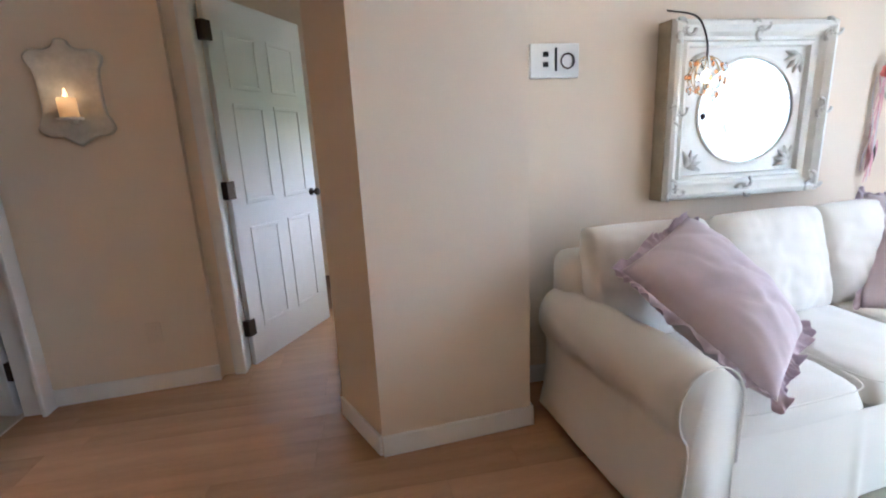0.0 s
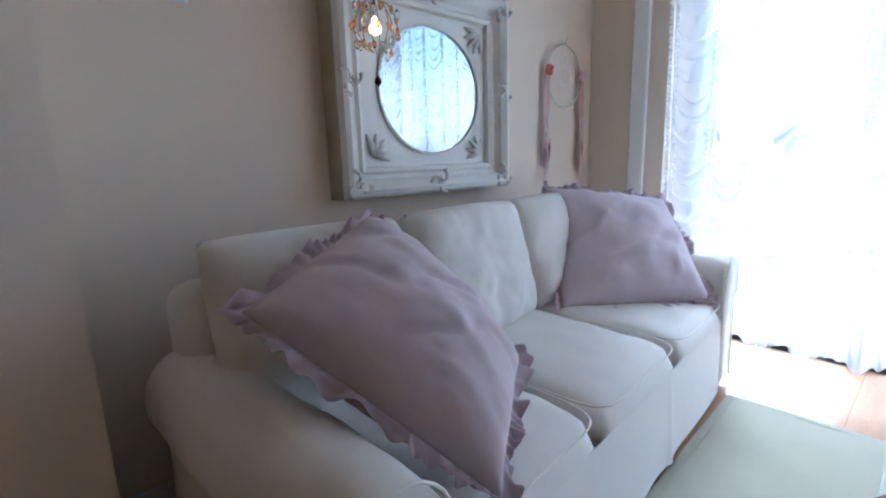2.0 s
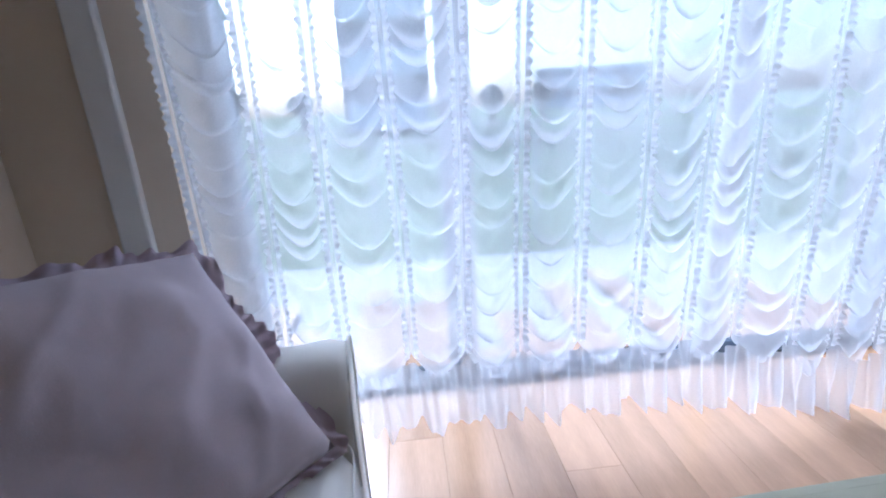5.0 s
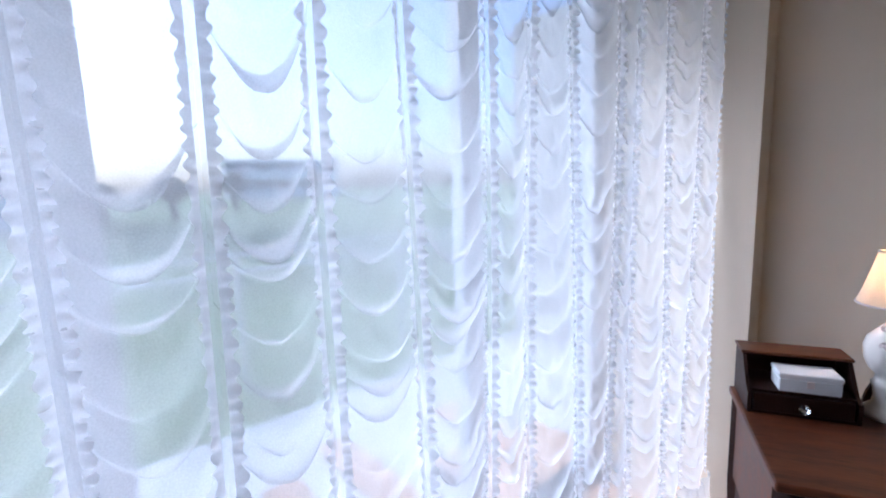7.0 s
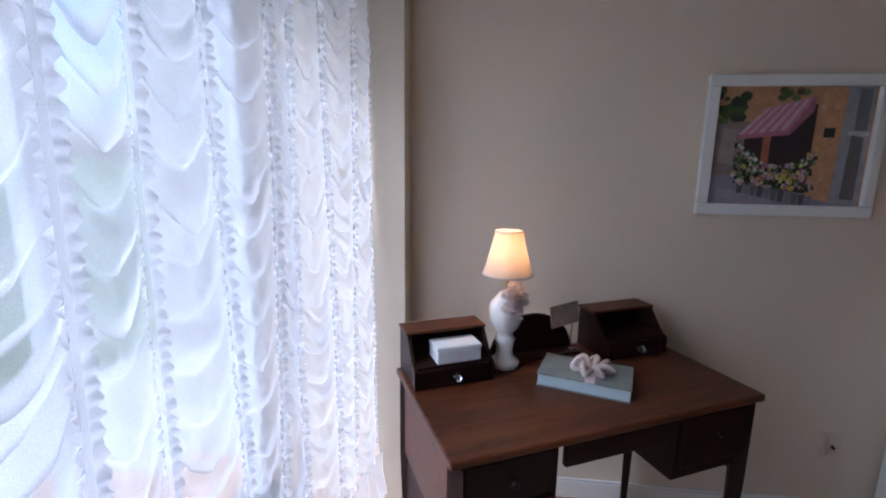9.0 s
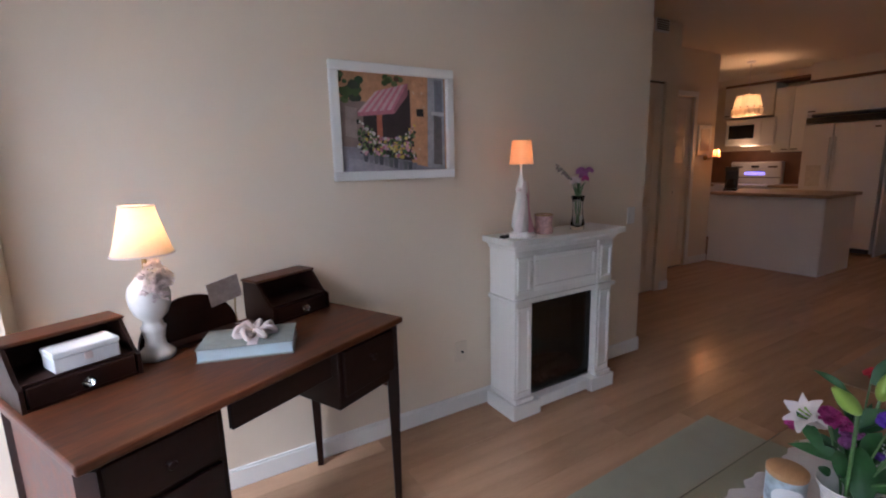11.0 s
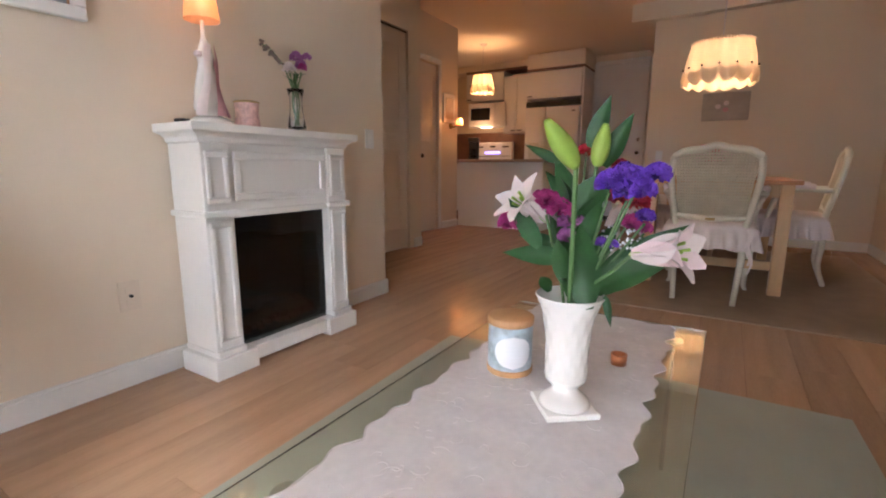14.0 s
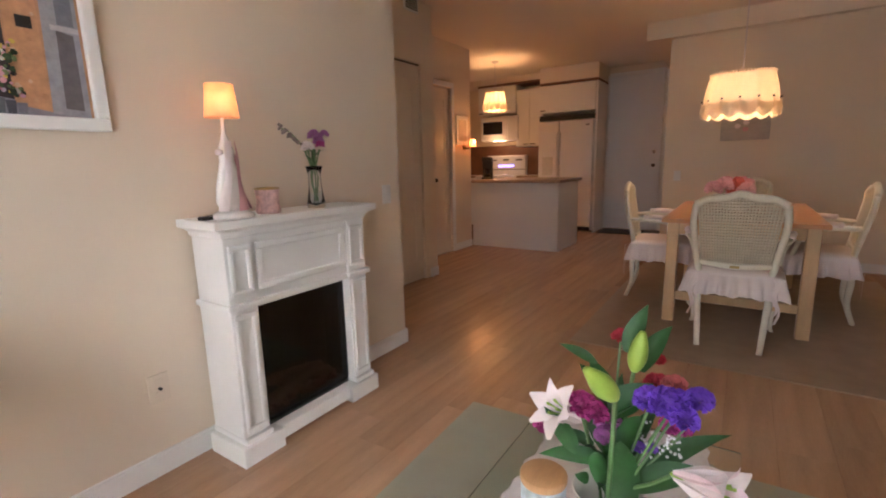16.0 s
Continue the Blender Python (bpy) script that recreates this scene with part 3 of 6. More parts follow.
part("skirt", grid(150, 8, skirt), SOFA, sofa, "gathered white front skirt", True)
for s in (-1, 1):
    for yy in (-1, 1):
        part("foot", lathe([(0.022, 0), (0.03, 0.045), (0.03, 0.06)], (s * (SW / 2 - 0.10) + SHIFT[s], yy * (SD / 2 - 0.08), 0), 10), DESKW, sofa, "small dark wooden foot")


def arm_outline(t, s):
    """Cross-section of the rolled arm, t in 0..1 from the inner side over the top to the outer side."""
    if t < 0.2:
        return (AW * 0.02, 0.03 + (0.42 - 0.03) * t / 0.2)
    if t < 0.78:
        a = math.pi - (t - 0.2) / 0.58 * math.pi * 1.28
        return (AW * 0.5 + AW * 0.50 * math.cos(a), 0.49 + 0.135 * math.sin(a))
    k = (t - 0.78) / 0.22
    return (AW * 0.82 + 0.035 * k * k, 0.385 - k * 0.355)


for s in (-1, 1):
    bm = bmesh.new()

    def af(u, v, s=s):
        x, z = arm_outline(u, s)
        y = -SD / 2 - 0.01 + v * (SD - 0.06)
        fold = noise.noise(Vector((x * 9, y * 6, z * 7))) + 0.6 * noise.noise(Vector((x * 21 + 4, y * 15, z * 15)))
        x += 0.007 * fold * (1 - v * 0.5)
        z += noisy((x, y * 1.5, z), 5, 0.010) - 0.02 * v if z > 0.1 else 0.0
        pull = 0.012 * math.exp(-(v / 0.03) ** 2)
        cx, cz = AW * 0.5, 0.42
        x, z = x + (cx - x) * pull * 4, z + (cz - z) * pull * 4
        return (s * (SW / 2 - AW + x) + SHIFT[s], y, z)

    rows = put_grid(bm, 48, 40, af)
    bm.faces.new(rows[0][::-1])
    bm.faces.new(rows[-1])
    arm = part("arm", bm, SOFA, sofa, "rolled white arm", True)
    pts = [(s * (SW / 2 - AW + arm_outline(t / 30, s)[0]) + SHIFT[s], -SD / 2 - 0.014, arm_outline(t / 30, s)[1]) for t in range(4, 31)]
    part("arm_piping", tube(pts, 0.0035, 6), SOFA, arm)
bm = bmesh.new()
put_box(bm, (SW - 0.06, 0.20, 0.56), (0.05, SD / 2 - 0.11, 0.50), 0.07, 4)
part("back", bm, SOFA, sofa, "", True)
inner = SW - 2 * AW + 0.02
for i in range(3):
    cx = (i - 1) * inner / 3 + (0.0, 0.045, 0.095)[i]
    grow = (0.045, 0.045, 0.05)[i]
    c = part("seat_cushion", cushion_bm(inner / 3 - 0.004 + grow, 0.72, 0.17, 20, 7, i * 3.1, 0.007), SOFA, sofa, "plump white seat cushion", True)
    c.matrix_basis = pose(cx, -SD / 2 + 0.345, 0.375, 1.5)
    p = part("piping", piping(inner / 3 - 0.01 + grow, 0.715, 0.072), SOFA, c)
    b = part("back_cushion", cushion_bm(inner / 3 + 0.015 + grow, 0.50, 0.23, 36, 3.4, 7 + i * 2.3, 0.018), SOFA, sofa, "soft white back cushion", True)
    b.matrix_basis = pose(cx + (-0.07 if i == 0 else 0.0), SD / 2 - 0.285, 0.66, 74, 0, (-3, 1, 2)[i])


def ruffled_pillow(name, c00, c10, c11, c01, thick, label, seed):
    """A soft slumped cushion with a frilled edge, hung between its four corners."""
    c00, c10, c11, c01 = [Vector(c) for c in (c00, c10, c11, c01)]
    mid = (c00 + c10 + c11 + c01) / 4
    nrm = (c11 - c00).cross(c01 - c10).normalized()
    root = thing(name, mid, 0, label, "pillow", "lilac pillows on the sofa")

    def flat(a, b):
        a *= 1 - 0.035 * (1 - b * b) * abs(a)
        b *= 1 - 0.035 * (1 - a * a) * abs(b)
        u, v = (a + 1) / 2, (b + 1) / 2
        return (c00 * (1 - u) + c10 * u) * (1 - v) + (c01 * (1 - u) + c11 * u) * v - mid

    bm = bmesh.new()

    def f(u, v, sg):
        a, b = 2 * u - 1, 2 * v - 1
        e = max(0.0, (1 - a * a) * (1 - b * b)) ** 0.46
        r = math.hypot(a, b) + 0.2
        z = sg * thick / 2 * e
        z += sg * e * (noisy((a * 1.2 + seed, b * 1.2, sg), 2.2, 0.011) + 0.008 * math.sin(9 * math.atan2(b, a) + seed + 3 * r) * max(0, r - 0.5))
        z += e * 0.011 * max(0.0, math.sin(7 * (a - b) + 5 * noise.noise(Vector((a * 1.5, b * 1.5, seed))))) ** 4 + noisy((a * 2 + seed, b * 2, sg), 5, 0.004) + sg * e * 0.010 * (abs(noise.noise(Vector((a * 2.6 + seed, b * 1.3 - a, 3)))) - 0.3)
        return flat(a, b) + nrm * z

    put_grid(bm, 36, 36, lambda u, v: f(u, v, 1))
    put_grid(bm, 36, 36, lambda u, v: f(u, v, -1))
    bmesh.ops.remove_doubles(bm, verts=bm.verts[:], dist=0.003)
    part("cover", bm, LILAC, root, "", True)

    def frill(u, v):
        p = u * 4
        k, t = int(p) % 4, p - int(p)
        a, b = [(2 * t - 1, -1), (1, 2 * t - 1), (1 - 2 * t, 1), (-1, 1 - 2 * t)][k]
        q = flat(a, b)
        out = (q - nrm * q.dot(nrm)).normalized()
        wob = (math.sin(u * 330 + 4 * math.sin(u * 37 + seed)) * 0.008 + math.sin(u * 131 + 3 * math.sin(u * 23)) * 0.013) * v
        return q + out * (0.002 + 0.034 * v + 0.008 * v * math.sin(u * 61 + seed)) + nrm * (wob + noisy((a * 2 + seed, b * 2, v), 3, 0.024) * v)

    part("ruffle", grid(900, 4, frill, True), LILACD, root, "gathered ruffle edge", True)
    return root


ruffled_pillow("throw_pillow", (-2.345, 2.725, 0.805), (-1.855, 3.03, 0.915), (-1.79, 2.52, 0.60), (-2.06, 2.34, 0.475), 0.28, "large lilac linen pillow with ruffle, tilted on the arm", 1.3)
ruffled_pillow("throw_pillow", (-1.04, 2.895, 0.445), (-0.545, 2.50, 0.465), (-0.265, 2.835, 0.845), (-0.735, 3.19, 0.925), 0.22, "lilac linen pillow with ruffle propped upright", 4.1)


# ---------------- mirror, chandelier, dream catcher ----------------
mir = thing("wall_mirror", (-1.315, 3.43, 1.355), 180, "ornate cream carved mirror with round glass", "mirror")
MW, MH = 0.90, 0.83
bm = bmesh.new()
NS = 48
EA, EB = 0.275, 0.255
EX = -0.025


def sq(a, hw, hh):
    c, s = math.cos(a), math.sin(a)
    k = min(hw / max(1e-6, abs(c)), hh / max(1e-6, abs(s)))
    return (c * k, s * k)


prof_in = [(0.0, 0.045), (0.25, 0.05), (0.5, 0.052), (1.0, 0.052)]
rows = []
angs = sorted([2 * math.pi * i / 96 for i in range(96)] + [math.atan2(sy * (MH / 2 - 0.12), sx * (MW / 2 - 0.12)) % (2 * math.pi) for sx in (1, -1) for sy in (1, -1)])
for k, y in prof_in:
    r = []
    for a in angs:
        e = (EX + EA * math.cos(a), EB * math.sin(a))
        s = sq(a, MW / 2 - 0.115, MH / 2 - 0.115)
        r.append(bm.verts.new((e[0] + (s[0] - e[0]) * k, y, e[1] + (s[1] - e[1]) * k)))
    rows.append(r)
for j in range(len(rows) - 1):
    for i in range(len(angs)):
        bm.faces.new((rows[j][i], rows[j][(i + 1) % len(angs)], rows[j + 1][(i + 1) % len(angs)], rows[j + 1][i]))
part("inner_panel", bm, CREAMFR, mir, "flat cream panel round the glass")
steps = [(0.115, 0.05), (0.11, 0.075), (0.095, 0.082), (0.085, 0.070), (0.07, 0.075), (0.055, 0.105), (0.03, 0.125), (0.012, 0.118), (0.0, 0.10), (0.0, 0.0)]
for k, (hx, hz) in enumerate([(1, 0), (0, 1), (-1, 0), (0, -1)]):
    bm = bmesh.new()
    rows = []
    for inset, y in steps:
        hw, hh = MW / 2 - inset, MH / 2 - inset
        if hx:
            a, b = Vector((hx * hw, y, -hh)), Vector((hx * hw, y, hh))
        else:
            a, b = Vector((-hw, y, hz * hh)), Vector((hw, y, hz * hh))
        rows.append([bm.verts.new(a.lerp(b, t / 12)) for t in range(13)])
    for j in range(len(rows) - 1):
        for i in range(12):
            bm.faces.new((rows[j][i], rows[j][i + 1], rows[j + 1][i + 1], rows[j + 1][i]))
    part("frame_rail", bm, CREAMFR, mir, "stepped cream frame moulding")
part("side_edge", box((MW + 0.006, 0.02, MH + 0.006), (0, 0.012, 0)), FRAMESIDE, mir, "dark gold-brown frame edge")
part("side_edge", span(MW / 2 + 0.001, MW / 2 + 0.006, 0.022, 0.095, -MH / 2, MH / 2), FRAMESIDE, mir)
bm = bmesh.new()
c0 = bm.verts.new((EX, 0.047, 0))
rg = [bm.verts.new((EX + EA * 1.005 * math.cos(2 * math.pi * i / 64), 0.047, EB * 1.005 * math.sin(2 * math.pi * i / 64))) for i in range(64)]
for i in range(64):
    bm.faces.new((c0, rg[i], rg[(i + 1) % 64]))
part("glass", bm, MIRROR, mir, "oval silvered mirror glass")
part("oval_bead", grid(64, 8, lambda u, v: (EX + (EA + 0.006 * math.cos(6.283 * v)) * math.cos(6.283 * u), 0.052 + 0.006 * math.sin(6.283 * v), (EB + 0.006 * math.cos(6.283 * v)) * math.sin(6.283 * u)), True), CREAMFR, mir, "", True)


def scroll_ornament(bm, cx, cz, y, size, turn):
    for q in range(3):
        pts = []
        for i in range(12):
            a = turn + q * 2.1 + i * 0.42
            r = size * (1 - i / 14) * 0.55
            pts.append((cx + math.cos(turn + q * 2.1) * size * 0.4 + r * math.cos(a), y, cz + math.sin(turn + q * 2.1) * size * 0.4 + r * math.sin(a)))
        put_tube(bm, pts, [size * 0.16 * (1 - i / 16) for i in range(12)], 6)


for sx in (-1, 1):
    for sz in (-1, 1):
        bm = bmesh.new()
        scroll_ornament(bm, sx * (MW / 2 - 0.05), sz * (MH / 2 - 0.05), 0.118, 0.06, sx + 2 * sz)
        part("corner_scroll", bm, CREAMD, mir, "carved leaf scroll", True)
        bm = bmesh.new()
        for q in range(5):
            a = math.atan2(-sz, -sx) + (q - 2) * 0.55
            px, pz = sx * (MW / 2 - 0.16), sz * (MH / 2 - 0.16)
            put_tube(bm, [(px, 0.055, pz), (px + 0.042 * math.cos(a), 0.062, pz + 0.042 * math.sin(a)), (px + 0.08 * math.cos(a), 0.054, pz + 0.08 * math.sin(a))], [0.014, 0.013, 0.003], 6)
        part("leaf_spray", bm, CREAMD, mir, "", True)
for cx, cz, tt in ((0, MH / 2 - 0.045, 0.5), (0, -MH / 2 + 0.045, 2.0), (-MW / 2 + 0.045, 0, 1.0), (MW / 2 - 0.045, 0, 2.6)):
    bm = bmesh.new()
    scroll_ornament(bm, cx, cz, 0.118, 0.055, tt)
    part("centre_scroll", bm, CREAMD, mir, "carved leaf scroll", True)

ch = thing("mini_chandelier", (-1.69, 3.19, 1.50), 0, "small crystal chandelier with a lit warm bulb", "chandelier")
bm = tube(smooth_path([(0, 0, 0.07), (-0.01, 0.0, 0.16), (-0.03, 0.05, 0.26), (-0.04, 0.235, 0.33)], 6), 0.004, 6)
part("cord", bm, BRONZE, ch)
part("bulb", lathe([(0.0, -0.026), (0.018, -0.016), (0.021, 0.0), (0.012, 0.024), (0.0, 0.038)], seg=12), BULB, ch, "glowing candle bulb", True)
for k in range(8):
    a = 2 * math.pi * k / 8
    pts = [(0.012 * math.cos(a), 0.012 * math.sin(a), 0.085), (0.05 * math.cos(a), 0.05 * math.sin(a), 0.06), (0.072 * math.cos(a), 0.072 * math.sin(a), 0.0), (0.05 * math.cos(a), 0.05 * math.sin(a), -0.05), (0.012 * math.cos(a), 0.012 * math.sin(a), -0.075)]
    part("wire_rib", tube(smooth_path(pts, 4), 0.002, 5), BRASS, ch)
for k in range(34):
    a, b = k * 2.4, -0.085 + 0.17 * ((k * 7) % 34) / 34
    r = 0.078 * math.sqrt(max(0.05, 1 - (b / 0.1) ** 2))
    bm = bmesh.new()
    bmesh.ops.create_icosphere(bm, subdivisions=1, radius=0.010 if k % 3 else 0.014)
    bmesh.ops.scale(bm, vec=(0.8, 0.8, 1.35), verts=bm.verts)
    # two of three crystals carry the painted-in lamp glow
    part("crystal", bm, LITCRYSTAL if k % 3 else GLASS, ch).matrix_basis = pose(r * math.cos(a), r * math.sin(a), b)
part("drop", lathe([(0.0, -0.185), (0.011, -0.172), (0.011, -0.160), (0.0, -0.148)], seg=8), DESKD, ch, "dark hanging bead")
part("drop_wire", tube([(0, 0, -0.075), (0, 0, -0.15)], 0.001, 4), BRONZE, ch)

dc = thing("dream_catcher", (-0.28, 3.405, 1.51), 180, "pale dream catcher hoop with pink ribbon tassels", "dream catcher")
RX = 0.165
part("hoop", grid(48, 8, lambda u, v: ((RX + 0.006 * math.cos(6.283 * v)) * math.cos(6.283 * u), 0.006 * math.sin(6.283 * v), (RX + 0.006 * math.cos(6.283 * v)) * math.sin(6.283 * u)), True), CHAIRW, dc, "", True)
for k in range(12):
    a0, a1 = 2 * math.pi * k / 12, 2 * math.pi * (k + 5) / 12
    part("web_thread", tube([(RX * math.cos(a0), 0, RX * math.sin(a0)), (RX * math.cos(a1), 0, RX * math.sin(a1))], 0.0010, 4), PAPER, dc)
part("hanger", tube([(0, 0, RX), (0, 0.012, RX + 0.05), (0, 0.02, RX + 0.10)], 0.002, 5), CHAIRW, dc)
for s in (-1, 1):
    for k in range(7):
        x0 = s * (RX + 0.002) + (k - 3) * 0.007

        def rib(u, v, x0=x0, k=k, s=s):
            z = 0.0 - v * (0.50 + 0.03 * (k % 3))
            return (x0 + 0.006 * math.sin(v * 9 + k) + (u - 0.5) * 0.010 + s * 0.012 * v, -0.004 + 0.010 * math.sin(v * 7 + k * 1.7) + (k % 3) * 0.005, z)

        part("ribbon", grid(2, 22, rib), (PINK, ROSE, LACEP, PINK)[k % 4], dc, "", True)
    bm = bmesh.new()
    for k in range(14):
        r = bmesh.ops.create_icosphere(bm, subdivisions=1, radius=0.013)
        bmesh.ops.translate(bm, vec=(s * RX + 0.018 * math.cos(k * 2.4), 0.012 + 0.006 * math.sin(k), 0.02 + 0.02 * math.sin(k * 2.4)), verts=r["verts"])
    part("flower", bm, CORAL if s > 0 else LILYPK, dc, "small coral fabric flower", True)
    for j in range(3):
        bm = bmesh.new()
        put_grid(bm, 4, 10, lambda u, v, j=j, s=s: (s * RX + (j - 1) * 0.014 + (u - 0.5) * 0.022 * math.sin(3.1 * min(1, v + 0.05)), 0.012 + 0.004 * j, -0.33 - 0.11 * v - 0.03 * j))
        part("feather", bm, BRONZE if j == 1 else PINK, dc, "brown feather", True)

# hall candle sconce
sc = thing("candle_sconce", (-4.535, 3.884, 1.585), 185, "white scalloped wall sconce with a lit candle", "sconce")
bm = bmesh.new()
half = smooth_path([(0, 0, 1.0), (0.14, 0, 0.97), (0.24, 0, 0.86), (0.50, 0, 0.80), (0.82, 0, 0.80), (1.0, 0, 0.68), (0.95, 0, 0.54), (0.84, 0, 0.36), (0.82, 0, -0.30), (0.94, 0, -0.52), (1.0, 0, -0.68), (0.80, 0, -0.80), (0.46, 0, -0.82), (0.24, 0, -0.90), (0, 0, -1.0)], 4)
outline = [(p.x, p.z) for p in half] + [(-p.x, p.z) for p in half[-2:0:-1]]
n = len(outline)
fr = []
for y, k in ((0.0, 1.0), (0.02, 1.0), (0.028, 0.95), (0.014, 0.87)):
    fr.append([bm.verts.new((0.158 * k * px, y, 0.245 * k * pz)) for px, pz in outline])
for j in range(3):
    for i in range(n):
        bm.faces.new((fr[j][i], fr[j][(i + 1) % n], fr[j + 1][(i + 1) % n], fr[j + 1][i]))
bm.faces.new(fr[3])
part("plaque", bm, CREAMD, sc, "scalloped cream plaque", True)
part("shelf", lathe([(0.0, -0.13), (0.05, -0.125), (0.055, -0.115), (0.0, -0.114)], (0, 0.075, 0), 16), CREAMFR, sc)
part("bracket", box((0.03, 0.06, 0.02), (0, 0.05, -0.13), 0.004, 1), CREAMFR, sc)
part("candle", lathe([(0.038, -0.114), (0.038, -0.03), (0.034, -0.025), (0.0, -0.03)], (0, 0.075, 0), 18), surf("candle_wax", (0.82, 0.68, 0.48), 0.5, 0.05, 20, 60, 0.05, trans=0.4), sc, "ivory pillar candle", True)
part("flame", lathe([(0.0, -0.03), (0.010, -0.015), (0.006, 0.005), (0.0, 0.02)], (0, 0.075, 0), 10), CANDLE, sc, "small candle flame", True)


# ---------------- patio window, curtain, outside ----------------
WX = 0.24
win = structure("window_1", span(WX + 0.10, WX + 0.20, 0.134, 0.20, 0.03, 2.45), PVC, "white framed sliding patio window", "window")
WY0, WY1 = 0.134, 2.97
for nm, b in (("window_frame", (0.10, 0.20, WY1 - 0.066, WY1, 0.03, 2.45)), ("window_frame", (0.10, 0.20, WY0 + 0.066, WY1 - 0.066, 2.38, 2.45)), ("threshold", (0.06, 0.22, WY0, WY1, 0.0, 0.03)),
              ("stile", (0.10, 0.145, 2.04, 2.12, 0.03, 2.38)), ("stile", (0.15, 0.195, 2.08, 2.16, 0.03, 2.38)), ("stile", (0.12, 0.18, 0.92, 1.02, 0.03, 2.38))):
    part(nm, span(WX + b[0], WX + b[1], *b[2:], 0.004), BLACK if nm == "threshold" else PVC, win)
for y0, y1, x in ((0.20, 0.94, 0.15), (1.0, 2.06, 0.125), (2.11, 2.904, 0.17)):
    pn = part("pane", span(WX + x - 0.003, WX + x + 0.003, y0, y1, 0.05, 2.38), GLASS, win)
    pn.visible_shadow = False

curtain = thing("sheer_curtain", (0, 0, 0), 0, "white sheer austrian curtain gathered in swags", "curtain")
CX, CY0, CY1, NCOL = -0.10, 0.14, 2.88, 15
CW = (CY1 - CY0) / NCOL
CTOP = 2.62


def hem_top(y):
    t = min(1.0, max(0.0, (y - 0.55) / 1.1))
    return 0.27 + 0.13 * t * t * (3 - 2 * t)


def tape_y(k, z):
    """Plan place of gathering tape k; the tapes sway a little."""
    return CY0 + k * CW + 0.010 * math.sin(z * 2.1 + k * 1.9)


def tape_x(k, z):
    drift = -0.07 * max(0.0, 1 - k / 3.0) ** 2
    return CX + drift + 0.018 * math.sin(k * 2.3 + z * 0.9)


for k in range(NCOL):
    deep = 1.0 + 0.9 * max(0.0, 1 - k / 8.0)
    rnd = random.Random(70 + k)
    low = hem_top(CY0 + (k + 0.5) * CW)
    marks, bulges, laps, skews = [CTOP], [], [], []
    while marks[-1] > low + 0.02:
        marks.append(max(low, marks[-1] - rnd.uniform(0.04, 0.125)))
        bulges.append(rnd.uniform(0.35, 1.25))
        laps.append(rnd.uniform(0.35, 0.85))
        skews.append(rnd.uniform(-1, 1))
    NF = len(bulges)

    def swag(u, v, k=k, deep=deep, marks=marks, bulges=bulges, laps=laps, skews=skews, NF=NF):
        t = min(v * NF, NF - 1e-6)
        i = int(t)
        q = t - i
        drop = marks[i] - marks[i + 1]
        s = math.sin(math.pi * u) ** 0.8
        z = marks[i] - q * drop
        y = tape_y(k, z) * (1 - u) + tape_y(k + 1, z) * u
        x = tape_x(k, z) * (1 - u) + tape_x(k + 1, z) * u
        w = noise.noise(Vector((y * 3, z * 5, k * 1.7)))
        uu = min(1.0, max(0.0, u + 0.10 * skews[i] * math.sin(math.pi * u) * math.sin(math.pi * q)))
        vee = 0.75 * max(0.0, 1 - k / 8.0)
        sag = 4 * uu * (1 - uu) * (1 - vee) + (1 - abs(2 * uu - 1)) ** 0.9 * vee
        ease = min(1.0, (CTOP - z) / 0.25)
        tuck = q / 0.72 if q < 0.72 else (1 - q) / 0.28
        swell = math.sin(math.pi * q) ** 2
        z += -(0.078 + 0.035 * w) * sag * ease - laps[i] * 0.062 * s * tuck
        x += 0.0035 * s * (math.sin(2 * math.pi * (q - 0.1)) if q > 0.6 else 0.0)
        z += 0.018 * (u - 0.5) * math.sin(marks[i] * 9 + k) * ease
        x += -0.0150 * s * deep * bulges[i] * swell
        x += 0.009 * deep * s * noise.noise(Vector((y * 17 + z * 9 * (1 if u > 0.5 else -1), z * 16, k))) + 0.003 * deep * s * noise.noise(Vector((y * 60, z * 34, k + 5)))
        y += 0.006 * deep * s * noise.noise(Vector((y * 9, z * 19, k + 9)))
        return (x, y, z)

    part("swag_panel", grid(18, 13 * NF, swag), CURTAIN, curtain, "", True)
for k in range(NCOL + 1):
    bm = bmesh.new()
    for side in (-1, 1):
        def frill(u, v, side=side, k=k):
            z = CTOP - v * (CTOP - hem_top(CY0 + k * CW))
            w = 0.007 + 0.014 * u
            return (tape_x(k, z) - 0.004 - 0.008 * u + 0.006 * u * math.sin(z * 230 + k + 2 * math.sin(z * 37)), tape_y(k, z) + side * (w + 0.0032 * u * math.sin(z * 250 + side + 2.5 * math.sin(z * 29 + k))), z)
        put_grid(bm, 3, 700, frill)
    part("gather_tape", bm, TAPE, curtain, "", True)


def hem(u, v):
    y = CY0 - 0.02 + u * (CY1 - CY0 + 0.02)
    k = (y - CY0) / CW
    z = hem_top(y) + 0.012 - v * 0.225 - 0.050 * abs(math.sin(k * math.pi)) * (1 - v * 0.5)
    x = CX - 0.02 + 0.03 * v * math.sin(y * 78 + 2 * math.sin(y * 13)) + 0.012 * math.sin(y * 150 + v * 2) - 0.015 * v
    x += 0.010 * v * noise.noise(Vector((y * 30, v * 3, 1)))
    return (x - 0.07 * max(0.0, 1 - k / 3.0) ** 2, y, max(0.012, z - 0.01 + 0.012 * math.sin(y * 36) * v))


